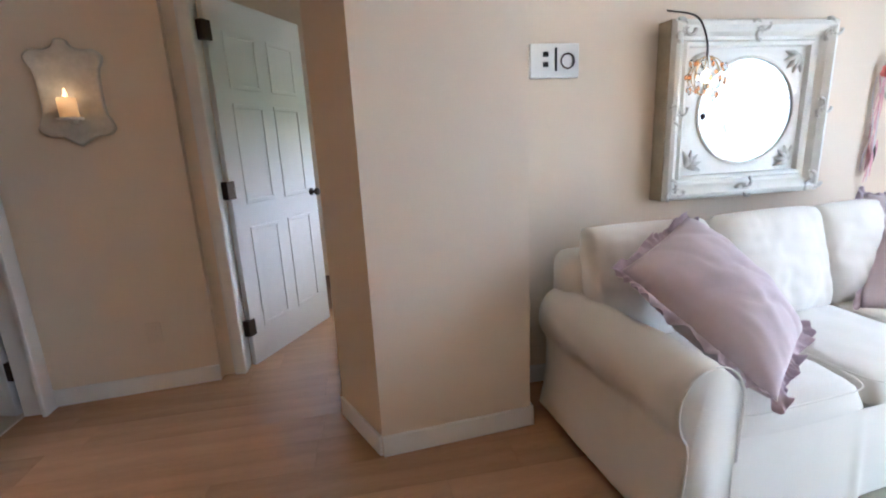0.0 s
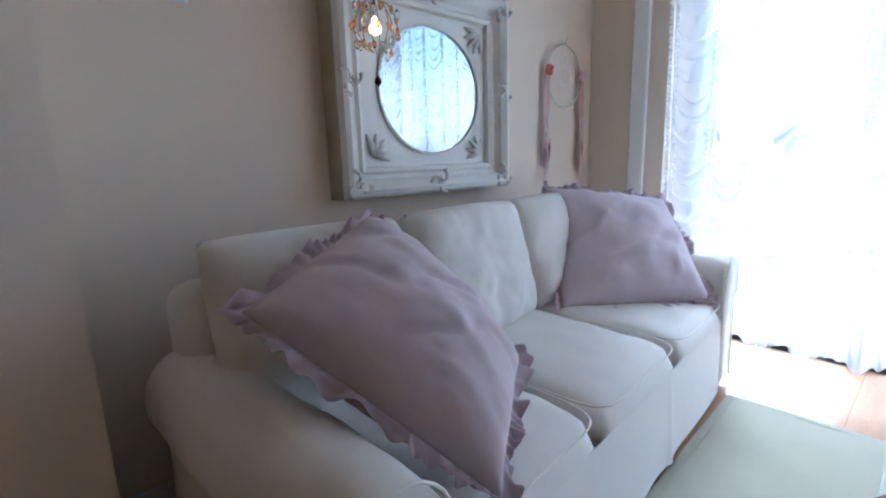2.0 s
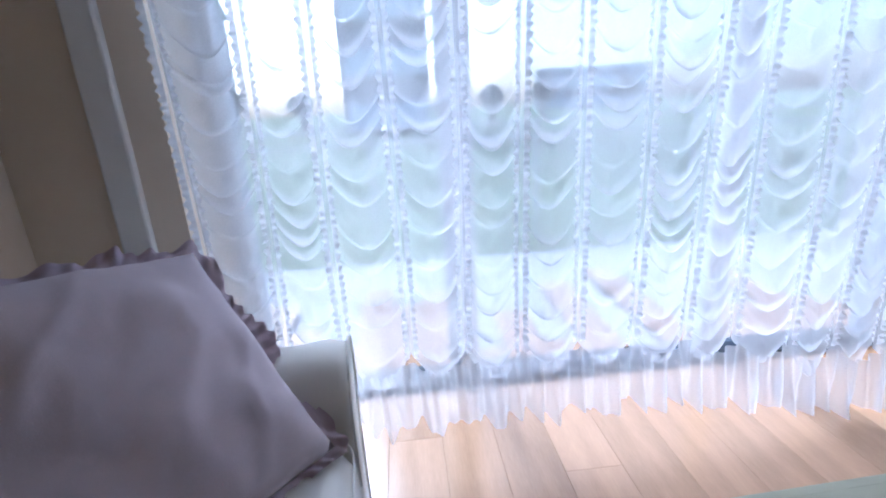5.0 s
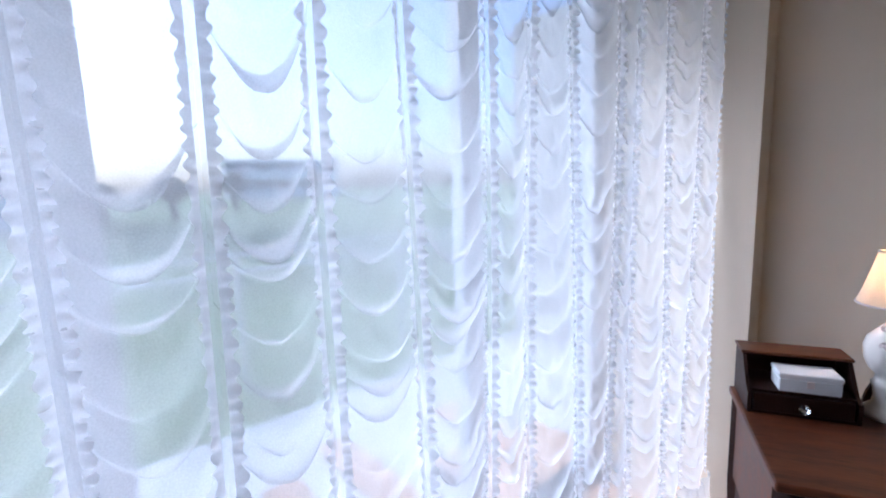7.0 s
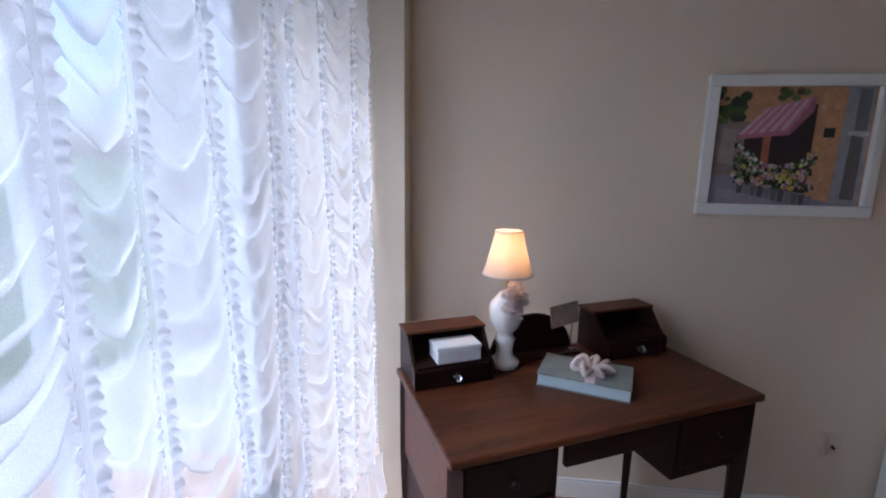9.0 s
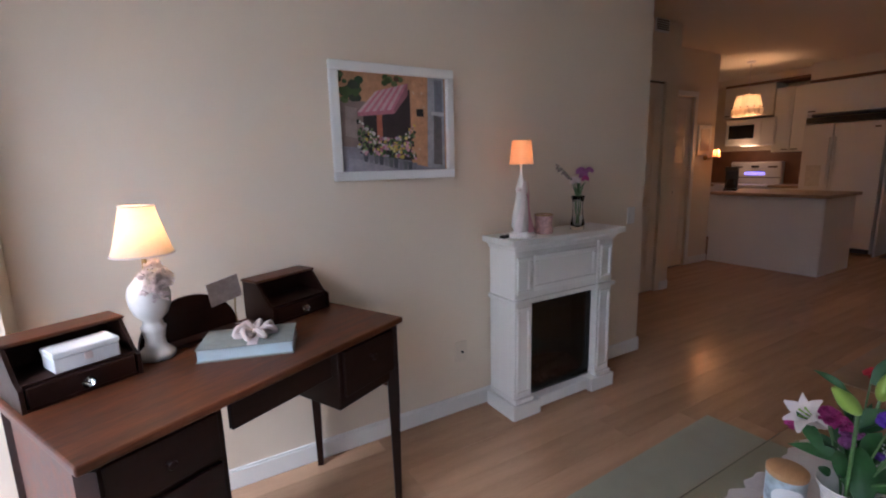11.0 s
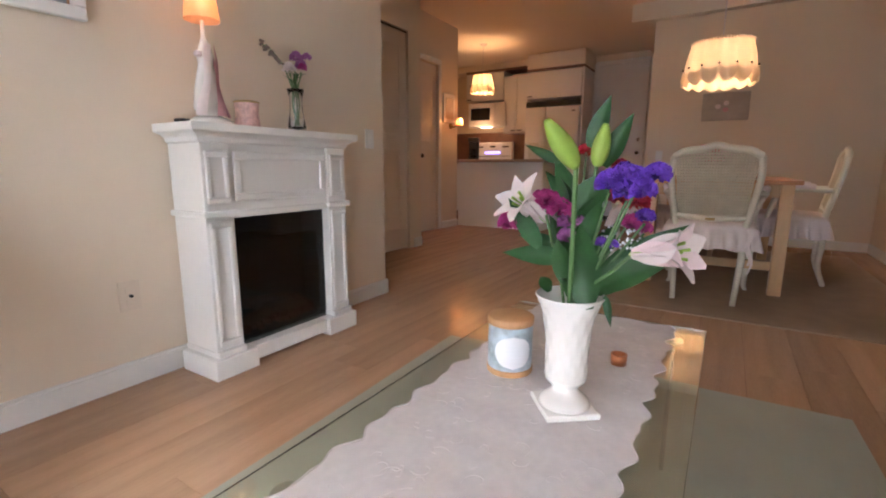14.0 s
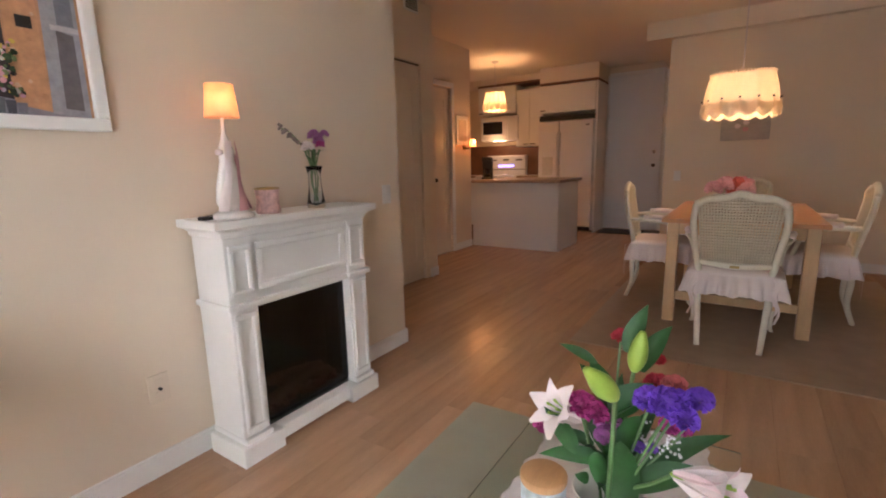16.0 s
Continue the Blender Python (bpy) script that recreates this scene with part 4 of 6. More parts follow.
part("hem_ruffle", grid(620, 10, hem), CURTAIN, curtain, "gathered hem ruffle", True)
part("curtain_rail", span(-0.16, -0.06, CY0, CY1, CTOP, CTOP + 0.06), TRIM, curtain)

# patio, lawn, buildings, shrubs
structure("patio_floor", span(0.46, 2.2, -1.5, 5.0, -0.25, -0.05), CONC, "grey concrete patio slab outside the window", "patio")
structure("ground", span(-60, 400, -300, 300, -0.35, -0.15), GRASS, "green lawn past the patio", "ground")
rail = thing("patio_fence", (3.0, 1.8, -0.15), 0, "white metal rail fence along the lawn", "fence")
for z in (1.13, 0.99):
    part("rail", span(-0.02, 0.02, -5.6, 5.6, z, z + 0.03, 0.006), METALW, rail)
for i in range(8):
    part("post", span(-0.02, 0.02, -5.6 + i * 1.6 - 0.02, -5.6 + i * 1.6 + 0.02, 0, 1.13, 0.004), METALW, rail)
structure("outer_wall_south", span(0.46, 2.2, -1.7, -1.5, -0.25, 3.0), OUTWALL, "plain stucco patio side wall", "wall")


def far_building(at, rz, w, d, floors, label, face):
    bld = thing("apartment_building", at, rz, label, "building", "buildings past the lawn")
    h = floors * 3.0
    part("wall", box((d, w, h), (d / 2, 0, h / 2)), face, bld)
    part("roof", box((d + 0.6, w + 0.6, 0.5), (d / 2, 0, h + 0.25)), SLABW, bld)
    n = max(2, int(w / 3.2))
    for f in range(floors):
        part("balcony_slab", box((1.5, w - 0.6, 1.45), (-0.75, 0, 0.9 + f * 3.0), 0.05, 1), SLABW, bld)
        for c in range(n):
            part("window", box((0.08, w / n * 0.66, 1.5), (-0.03, -w / 2 + (c + 0.5) * w / n, 2.25 + f * 3.0), 0.02, 1), FARGL, bld)


far_building((28, 2.9, -0.15), 4, 5.2, 9, 10, "grey apartment building with white balcony slabs", FACADE)
far_building((46, 26, -0.15), 14, 15, 10, 4, "pale grey low apartment building beyond the lawn", PALEF)
far_building((75, -30, -0.15), -12, 18, 10, 2, "pale grey low building beyond the lawn", PALEF)


def tree(at, h, seed, label):
    random.seed(seed)
    t = thing("tree", at, 0, label, "tree", "trees past the lawn")
    part("trunk", tube(smooth_path([(0, 0, 0), (0.1, 0.05, h * 0.3), (0.0, 0.15, h * 0.6), (0.1, 0, h * 0.85)], 4), [0.22 * (1 - i / 16) + 0.03 for i in range(13)], 8), BARK, t)
    for k in range(5):
        a = k * 1.3
        part("limb", tube([(0.05, 0.05, h * (0.35 + 0.08 * k)), (0.9 * math.cos(a), 0.9 * math.sin(a), h * (0.5 + 0.08 * k)), (1.6 * math.cos(a), 1.6 * math.sin(a), h * (0.58 + 0.08 * k))], [0.08, 0.05, 0.02], 6), BARK, t)
    verts, faces = [], []
    for k in range(1500):
        a, b = random.uniform(0, 6.283), random.uniform(-1, 1)
        rr = (random.uniform(0.3, 1) ** 0.5) * h * 0.32 * (0.75 + 0.35 * math.sin(3 * a + seed) * math.cos(2 * b))
        c = Vector((rr * math.cos(a) * math.sqrt(1 - b * b), rr * math.sin(a) * math.sqrt(1 - b * b), h * 0.68 + rr * b * 1.05))
        d1 = Vector((random.uniform(-1, 1), random.uniform(-1, 1), random.uniform(-1, 1))).normalized() * 0.20
        d2 = d1.cross(Vector((random.uniform(-1, 1), random.uniform(-1, 1), random.uniform(-1, 1)))).normalized() * 0.14
        i = len(verts)
        verts += [c - d1, c + d2, c + d1, c - d2]
        faces.append((i, i + 1, i + 2, i + 3))
    me = bpy.data.meshes.new("crown")
    me.from_pydata([tuple(p) for p in verts], [], faces)
    me.materials.append(CROWN)
    cr = new("crown", me)
    cr.parent = t
    return t


for i, (x, y, h) in enumerate([(30, 13, 3.2), (33, 9, 2.8), (30, -4, 2.6), (38, -10, 3.2), (35, 17, 3.4), (34, -1, 2.4), (40, -18, 3.4)]):
    tree((x, y, -0.15), h, 20 + i, "small leafy green tree beyond the lawn")
random.seed(5)


# ---------------- rugs ----------------
def rug(name, x0, x1, y0, y1, material, label, h=0.012, turn=0.0):
    bm = grid(60, 40, lambda u, v: (x0 + (x1 - x0) * u, y0 + (y1 - y0) * v, h + noisy((u * 9, v * 7, 0), 2, 0.0015)))
    r = thing(name, (0, 0, 0), 0, label, "rug")
    r.matrix_basis = Matrix.Translation((x0, y0, 0)) @ Matrix.Rotation(radians(turn), 4, "Z") @ Matrix.Translation((-x0, -y0, 0))
    part("rug_field", bm, material, r, "", True)
    w = 0.03
    for k, b in enumerate(((x0, x1, y0, y0 + w), (x0, x1, y1 - w, y1), (x0, x0 + w, y0 + w, y1 - w), (x1 - w, x1, y0 + w, y1 - w))):
        part("binding", span(*b, 0.001, h + 0.0005, 0.001), material, r)
    return r


rug("area_rug", -3.16, -0.38, 0.80, 2.34, RUG, "sage green pile rug under the coffee table", 0.012, 1.9)
rug("dining_rug", -6.95, -4.20, 0.95, 2.95, RUG2, "flat taupe woven rug under the dining table", 0.008)


# ---------------- desk and what stands on it ----------------
DA = 26.0
DC = Vector((-0.922, 0.472, 0))
DW, DD, DH = 1.057, 0.54, 0.805
desk = thing("writing_desk", DC, DA, "dark mahogany writing desk set across the corner", "desk")
part("desktop", box((DW, DD, 0.024), (0, 0, DH - 0.012), 0.006, 3), DESKW, desk, "worn mahogany top")
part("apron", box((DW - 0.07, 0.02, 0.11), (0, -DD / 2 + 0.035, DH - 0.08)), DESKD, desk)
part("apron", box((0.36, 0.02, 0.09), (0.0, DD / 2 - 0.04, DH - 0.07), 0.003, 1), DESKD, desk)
for s in (-1, 1):
    dep = 0.56 if s > 0 else 0.225
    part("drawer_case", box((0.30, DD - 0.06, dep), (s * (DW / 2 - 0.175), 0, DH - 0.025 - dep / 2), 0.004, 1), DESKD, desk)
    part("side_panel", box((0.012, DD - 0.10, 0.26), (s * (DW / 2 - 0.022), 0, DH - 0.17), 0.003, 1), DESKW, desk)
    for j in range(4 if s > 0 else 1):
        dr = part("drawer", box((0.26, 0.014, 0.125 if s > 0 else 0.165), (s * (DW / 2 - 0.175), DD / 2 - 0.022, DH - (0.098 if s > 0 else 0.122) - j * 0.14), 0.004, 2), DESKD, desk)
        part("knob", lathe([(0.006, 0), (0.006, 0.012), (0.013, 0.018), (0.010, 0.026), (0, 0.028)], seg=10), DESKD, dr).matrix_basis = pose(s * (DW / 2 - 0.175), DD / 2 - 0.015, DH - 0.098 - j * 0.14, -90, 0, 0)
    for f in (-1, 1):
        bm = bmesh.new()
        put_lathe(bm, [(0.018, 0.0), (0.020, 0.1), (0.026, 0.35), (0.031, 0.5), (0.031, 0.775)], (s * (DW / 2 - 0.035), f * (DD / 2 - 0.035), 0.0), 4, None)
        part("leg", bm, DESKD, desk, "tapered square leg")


def desk_point(x, y, z=DH):
    return DC + Matrix.Rotation(radians(DA), 3, "Z") @ Vector((x, y, 0)) + Vector((0, 0, z))


def organizer(name, at, rz, label):
    o = thing(name, at, rz, label, "organizer", "desk organizers")
    w, d, h = 0.262, 0.18, 0.15
    for s in (-1, 1):
        bm = bmesh.new()
        poly = [(-d / 2, 0), (d / 2, 0), (d / 2, 0.06), (d / 2 - 0.03, 0.075), (d / 2 - 0.09, h), (-d / 2, h)]
        a = [bm.verts.new((s * w / 2 - 0.005, p, z)) for p, z in poly]
        b = [bm.verts.new((s * w / 2 + 0.005, p, z)) for p, z in poly]
        bm.faces.new(a)
        bm.faces.new(b[::-1])
        for i in range(6):
            bm.faces.new((a[i], a[(i + 1) % 6], b[(i + 1) % 6], b[i]))
        part("side", bm, DESKD, o)
    part("bottom", box((w - 0.012, d - 0.004, 0.008), (0, 0, 0.004)), DESKD, o)
    part("back_board", box((w - 0.012, 0.008, h - 0.01), (0, -d / 2 + 0.005, h / 2)), DESKD, o)
    part("top", box((w + 0.02, d - 0.08, 0.010), (0, -0.045, h + 0.005), 0.003, 1), DESKW, o)
    part("shelf", box((w - 0.012, d - 0.02, 0.006), (0, 0.0, 0.066)), DESKD, o)
    dr = part("drawer", box((w - 0.02, 0.014, 0.054), (0, d / 2 - 0.008, 0.034), 0.003, 1), DESKD, o)
    part("knob", lathe([(0.004, 0), (0.004, 0.008), (0.014, 0.014), (0.016, 0.022), (0.008, 0.028), (0, 0.029)], seg=12), GLASS, dr, "clear glass knob", True).matrix_basis = pose(0, d / 2 - 0.001, 0.034, -90, 0, 0)
    return o


organizer("desk_organizer", desk_point(0.378, -0.178), DA, "small dark wood desk organizer with one drawer")
organizer("desk_organizer", desk_point(-0.345, -0.175), DA, "small dark wood desk organizer with one drawer")
gb = thing("gift_box", desk_point(0.36, -0.145, DH + 0.069), DA, "small white box tucked in the organizer", "box")
part("carton", box((0.150, 0.085, 0.040), (0, 0, 0.020), 0.003, 1), PAPER, gb)
part("lid", box((0.154, 0.089, 0.016), (0, 0, 0.0485), 0.003, 1), PAPER, gb)
part("tab", box((0.018, 0.004, 0.020), (0, 0.0450, 0.028), 0.001, 1), LILYP, gb, "pale pink ribbon tab")
ab = thing("arched_letter_rack", desk_point(0.02, -0.235), DA, "low arched dark wood letter rack", "letter rack")
bm = bmesh.new()
a = [bm.verts.new((0.17 * math.cos(math.pi * i / 20), -0.006, 0.005 + 0.15 * math.sin(math.pi * i / 20))) for i in range(21)]
b = [bm.verts.new((0.17 * math.cos(math.pi * i / 20), 0.006, 0.005 + 0.15 * math.sin(math.pi * i / 20))) for i in range(21)]
bm.faces.new(a)
bm.faces.new(b[::-1])
for i in range(21):
    bm.faces.new((a[i], a[(i + 1) % 21], b[(i + 1) % 21], b[i]))
part("arch_board", bm, DESKD, ab)
part("foot_board", box((0.36, 0.07, 0.012), (0, 0.03, 0.006), 0.003, 1), DESKD, ab)


def empire_shade(bm, r0, r1, z0, z1, seg=40, scallop=0.0):
    put_grid(bm, seg, 8, lambda u, v: ((r0 + (r1 - r0) * v ** 0.85) * math.cos(6.283185 * u) * (1 + 0.012 * math.cos(6.283185 * u * 8)), (r0 + (r1 - r0) * v ** 0.85) * math.sin(6.283185 * u) * (1 + 0.012 * math.cos(6.283185 * u * 8)), z0 + (z1 - z0) * v - (scallop * abs(math.sin(3.14159 * u * 12)) if v < 0.01 else 0)), True)


def ruffled_bloom(center, radius, n, seed):
    """A carnation head: many small upright petals."""
    rnd = random.Random(seed)
    bm = bmesh.new()
    c = Vector(center)
    for k in range(n):
        b = rnd.uniform(-0.25, 1)
        a = rnd.uniform(0, 6.283)
        d = Vector((math.cos(a) * math.sqrt(1 - b * b), math.sin(a) * math.sqrt(1 - b * b), b))
        t = d.cross(Vector((rnd.uniform(-1, 1), rnd.uniform(-1, 1), rnd.uniform(-1, 1)))).normalized()
        p0, p1 = c + d * radius * 0.2, c + d * radius * rnd.uniform(0.8, 1.08)
        w = radius * rnd.uniform(0.45, 0.7)
        s = t.cross(d) * radius * 0.16
        v = [bm.verts.new(q) for q in (p0, p1 - t * w * 0.5 + s, p1 - t * w * 0.17 - s, p1 + t * w * 0.17 + s, p1 + t * w * 0.5 - s)]
        for i in range(1, 4):
            bm.faces.new((v[0], v[i], v[i + 1]))
    return bm


dl = thing("desk_lamp", (-0.70, 0.385, DH), 0, "lit table lamp with cream bell shade and porcelain roses", "lamp")
part("base", lathe([(0.0, 0.0), (0.050, 0.0), (0.052, 0.018), (0.042, 0.028), (0.030, 0.040), (0.027, 0.060), (0.031, 0.085), (0.036, 0.100), (0.028, 0.110), (0.026, 0.122), (0.044, 0.142), (0.055, 0.170), (0.058, 0.205), (0.052, 0.232), (0.036, 0.252), (0.022, 0.270), (0.0, 0.273)], seg=24, wave=lambda a, v: 1 + 0.025 * math.cos(8 * a)), PORC, dl, "white porcelain urn base", True)
for k in range(12):
    a = k * 2.399
    rose = part("rose", ruffled_bloom((-0.034 + 0.034 * math.cos(a) * (k % 3) / 2, 0.040 + 0.016 * math.sin(a * 1.7), 0.250 + 0.050 * math.sin(a) * (k % 3) / 2), 0.025, 30, 300 + k), LILYP, dl, "blush porcelain rose")
part("neck", tube([(0, 0, 0.275), (0, 0, 0.34)], 0.007, 8), BRASS, dl)
bm = bmesh.new()
empire_shade(bm, 0.084, 0.045, 0.332, 0.478)
part("shade", bm, SHADE, dl, "cream fabric bell shade", True)
for z, r in ((0.332, 0.085), (0.478, 0.046)):
    part("shade_trim", tube([(r * math.cos(i * 0.2618), r * math.sin(i * 0.2618), z) for i in range(25)], 0.003, 6), LACEP, dl)
part("bulb", lathe([(0.0, 0.34), (0.012, 0.345), (0.022, 0.38), (0.018, 0.405), (0, 0.42)], seg=12), BULB, dl, "glowing bulb", True)

bk = thing("book", (-0.962, 0.478, DH), -17, "grey-green hardcover book tied with a pink ribbon", "book")
part("back_cover", box((0.285, 0.175, 0.003), (0, 0, 0.0015)), BOOKC, bk)
part("page_block", box((0.278, 0.168, 0.036), (0, 0, 0.021), 0.002, 1), PAGES, bk, "pale blue-white page block")
part("cover", box((0.285, 0.175, 0.003), (0, 0, 0.0405), 0.001, 1), BOOKC, bk)
part("ribbon_band", box((0.03, 0.178, 0.003), (-0.02, 0, 0.0435)), LILYP, bk, "pink ribbon band")
for k in range(7):
    a = k * 0.9
    part("bow_loop", tube(smooth_path([(-0.02, 0, 0.046), (-0.02 + 0.045 * math.cos(a), 0.045 * math.sin(a), 0.075), (-0.02 + 0.062 * math.cos(a + 0.4), 0.062 * math.sin(a + 0.4), 0.052), (-0.02, 0, 0.048)], 5), 0.009, 5), LILYP, bk, "pale pink bow loop", True)
cs = thing("card_holder", (-0.955, 0.225, DH), DA, "small brass stand holding a pale card", "card holder")
part("base", lathe([(0.0, 0.0), (0.034, 0.0), (0.036, 0.006), (0.010, 0.012), (0, 0.013)], seg=16), LACEP, cs, "", True)
part("stem", tube([(0, 0, 0.01), (0.004, 0, 0.06), (0.0, 0, 0.11)], 0.003, 6), BRASS, cs)
part("card", box((0.12, 0.003, 0.085), (0.04, 0.004, 0.15), 0, 2, Matrix.Rotation(radians(8), 4, "Y")), surf("faded_card", (0.42, 0.34, 0.30), 0.6, 0.3, 20, 80, 0.0), cs, "faded printed card")

# ---------------- flower-market picture ----------------
pic = thing("framed_picture", (-1.745, 0.0, 1.58), 0, "white framed painting of a flower shop", "picture")
PW, PH = 0.63, 0.52
for nm, b in (("frame_rail", (-PW / 2, PW / 2, PH / 2 - 0.042, PH / 2)), ("frame_rail", (-PW / 2, PW / 2, -PH / 2, -PH / 2 + 0.042)), ("frame_rail", (-PW / 2, -PW / 2 + 0.042, -PH / 2 + 0.042, PH / 2 - 0.042)), ("frame_rail", (PW / 2 - 0.042, PW / 2, -PH / 2 + 0.042, PH / 2 - 0.042))):
    part(nm, span(b[0], b[1], 0.001, 0.028, b[2], b[3], 0.006), WHITEP, pic)
iw, ih = PW - 0.084, PH - 0.084
tone = {}


def tint(col, var=0.25):
    if col not in tone:
        tone[col] = surf("picture_tint", col, 0.6, var, 30, 90, 0.05)
    return tone[col]


part("canvas", span(-iw / 2, iw / 2, 0.004, 0.010, -ih / 2, ih / 2), tint((0.50, 0.27, 0.14)), pic, "peach painted shop wall")


def daub(poly, col, lift):
    """A painted patch; places run 0..1 from the viewer's left and from the bottom."""
    bm = bmesh.new()
    vs = [bm.verts.new((iw / 2 - u * iw, 0.010 + lift * 0.0004, -ih / 2 + v * ih)) for u, v in poly]
    bm.faces.new(vs)
    part("paint_patch", bm, tint(col), pic)


daub([(0, 0.16), (0.30, 0.14), (0.30, 0.70), (0, 0.74)], (0.26, 0.19, 0.17), 1)
daub([(0, 0.0), (0.98, 0.0), (0.98, 0.05), (0.62, 0.12), (0.30, 0.24), (0, 0.26)], (0.27, 0.25, 0.29), 2)
daub([(0.05, 0.0), (0.50, 0.0), (0.30, 0.10), (0.06, 0.14)], (0.34, 0.31, 0.35), 3)
daub([(0.20, 0.18), (0.64, 0.10), (0.64, 0.86), (0.20, 0.64)], (0.045, 0.032, 0.034), 3)
daub([(0.32, 0.24), (0.37, 0.23), (0.37, 0.60), (0.32, 0.59)], (0.42, 0.14, 0.08), 4)
daub([(0.04, 0.36), (0.14, 0.34), (0.15, 0.64), (0.05, 0.66)], (0.34, 0.27, 0.24), 3)
for i in range(22):
    rr = random.Random(400 + i)
    u, v = rr.uniform(-0.0, 0.19), rr.uniform(0.72, 0.97)
    r = rr.uniform(0.02, 0.05)
    daub([(max(0, u + r * math.cos(k * 0.9)), min(1, v + r * math.sin(k * 0.9))) for k in range(7)], rr.choice(((0.03, 0.06, 0.02), (0.06, 0.10, 0.03), (0.11, 0.15, 0.05), (0.04, 0.05, 0.03))), 4 + i * 0.1)
for i in range(14):
    rr = random.Random(450 + i)
    u, v, r = rr.uniform(0.40, 0.56), rr.uniform(0.90, 0.97), rr.uniform(0.02, 0.035)
    daub([(u + r * math.cos(k * 0.9), min(1, v + r * math.sin(k * 0.9))) for k in range(7)], rr.choice(((0.06, 0.10, 0.03), (0.14, 0.18, 0.06), (0.10, 0.06, 0.03))), 4 + i * 0.1)
for i in range(10):
    u0, u1 = i / 10, (i + 1) / 10
    daub([(0.15 + 0.33 * u0, 0.60 + 0.04 * u0), (0.15 + 0.33 * u1, 0.60 + 0.04 * u1), (0.32 + 0.30 * u1, 0.82 + 0.10 * u1), (0.32 + 0.30 * u0, 0.82 + 0.10 * u0)], (0.52, 0.20, 0.26) if i % 2 else (0.58, 0.40, 0.42), 8)
daub([(0.15, 0.60), (0.48, 0.64), (0.485, 0.60), (0.155, 0.56)], (0.46, 0.17, 0.22), 8.5)
daub([(0.485, 0.60), (0.62, 0.80), (0.62, 0.92), (0.48, 0.64)], (0.34, 0.14, 0.17), 8.6)
daub([(0.64, 0.07), (0.80, 0.03), (0.80, 1.0), (0.66, 1.0)], (0.56, 0.30, 0.15), 3)
for i in range(26):
    rr = random.Random(500 + i)
    u, v, r = rr.uniform(0.66, 0.78), rr.uniform(0.08, 0.96), rr.uniform(0.010, 0.026)
    daub([(u + r * 0.7 * math.cos(k * 1.05), v + r * math.sin(k * 1.05)) for k in range(6)], rr.choice(((0.60, 0.34, 0.18), (0.50, 0.26, 0.13), (0.60, 0.40, 0.26))), 4 + i * 0.05)
daub([(0.80, 0.02), (0.985, 0.0), (0.985, 1.0), (0.82, 1.0)], (0.34, 0.34, 0.37), 4)
daub([(0.865, 0.06), (0.955, 0.05), (0.955, 0.58), (0.875, 0.60)], (0.15, 0.135, 0.14), 5)
daub([(0.885, 0.64), (0.965, 0.64), (0.965, 0.98), (0.885, 0.98)], (0.19, 0.20, 0.23), 5)
daub([(0.85, 0.60), (0.985, 0.595), (0.985, 0.63), (0.85, 0.635)], (0.52, 0.51, 0.52), 6)
daub([(0.70, 0.58), (0.77, 0.58), (0.77, 0.66), (0.70, 0.66)], (0.02, 0.02, 0.02), 6)
for i in range(11):
    u = 0.19 + i * 0.046
    v = 0.20 - 0.012 * i
    daub([(u, v - 0.10), (u + 0.032, v - 0.105), (u + 0.040, v), (u - 0.006, v)], ((0.10, 0.10, 0.12), (0.22, 0.21, 0.24), (0.15, 0.15, 0.16))[i % 3], 9)
random.seed(11)
for i in range(380):
    u = random.uniform(0.15, 0.68)
    base = 0.185 - 0.13 * (u - 0.19)
    v = base + random.uniform(-0.01, 0.40) * (0.72 + 0.28 * math.sin(9 * u + 1))
    r = random.uniform(0.006, 0.020)
    greens = [(0.03, 0.045, 0.02), (0.05, 0.09, 0.03), (0.10, 0.15, 0.06), (0.20, 0.25, 0.10), (0.02, 0.02, 0.02)]
    blooms = [(0.60, 0.44, 0.08), (0.58, 0.30, 0.36), (0.62, 0.58, 0.54), (0.44, 0.16, 0.24), (0.66, 0.58, 0.20), (0.42, 0.34, 0.44)]
    col = random.choice(greens + (blooms[:3] if u < 0.32 or u > 0.60 else blooms))
    daub([(u + r * math.cos(k * 1.05) * (0.7 + 0.5 * ((i + k) % 3) / 2), v + r * 1.3 * math.sin(k * 1.05)) for k in range(6)], col, 10 + i * 0.03)

# ---------------- electric fireplace and mantel things ----------------
fp = thing("electric_fireplace", (-2.648, 0.03, 0), 0, "white mantel electric fireplace with black firebox", "fireplace")
FW, FD, FH = 0.75, 0.215, 1.0
OX = 0.255
part("side_body", span(-FW / 2, -OX, 0, FD, 0.10, 0.93, 0.003), WHITEP, fp)
part("side_body", span(OX, FW / 2, 0, FD, 0.10, 0.93, 0.003), WHITEP, fp)
part("upper_body", span(-OX, OX, 0, FD - 0.012, 0.655, 0.93), WHITEP, fp)
part("back_panel", span(-OX, OX, 0, 0.02, 0.10, 0.655), BLACK, fp)
part("firebox_glass", span(-OX + 0.001, OX - 0.001, FD - 0.05, FD - 0.046, 0.085, 0.654), glassy("smoked_glass", (0.32, 0.31, 0.31), 0.02), fp, "smoked black glass")
for x0 in (-OX + 0.001, OX - 0.006):
    part("firebox_liner", span(x0, x0 + 0.005, 0.02, FD - 0.052, 0.11, 0.65), BLACK, fp)
part("firebox_floor", span(-OX, OX, 0.02, FD - 0.05, 0.10, 0.11), BLACK, fp)
bm = bmesh.new()
random.seed(3)
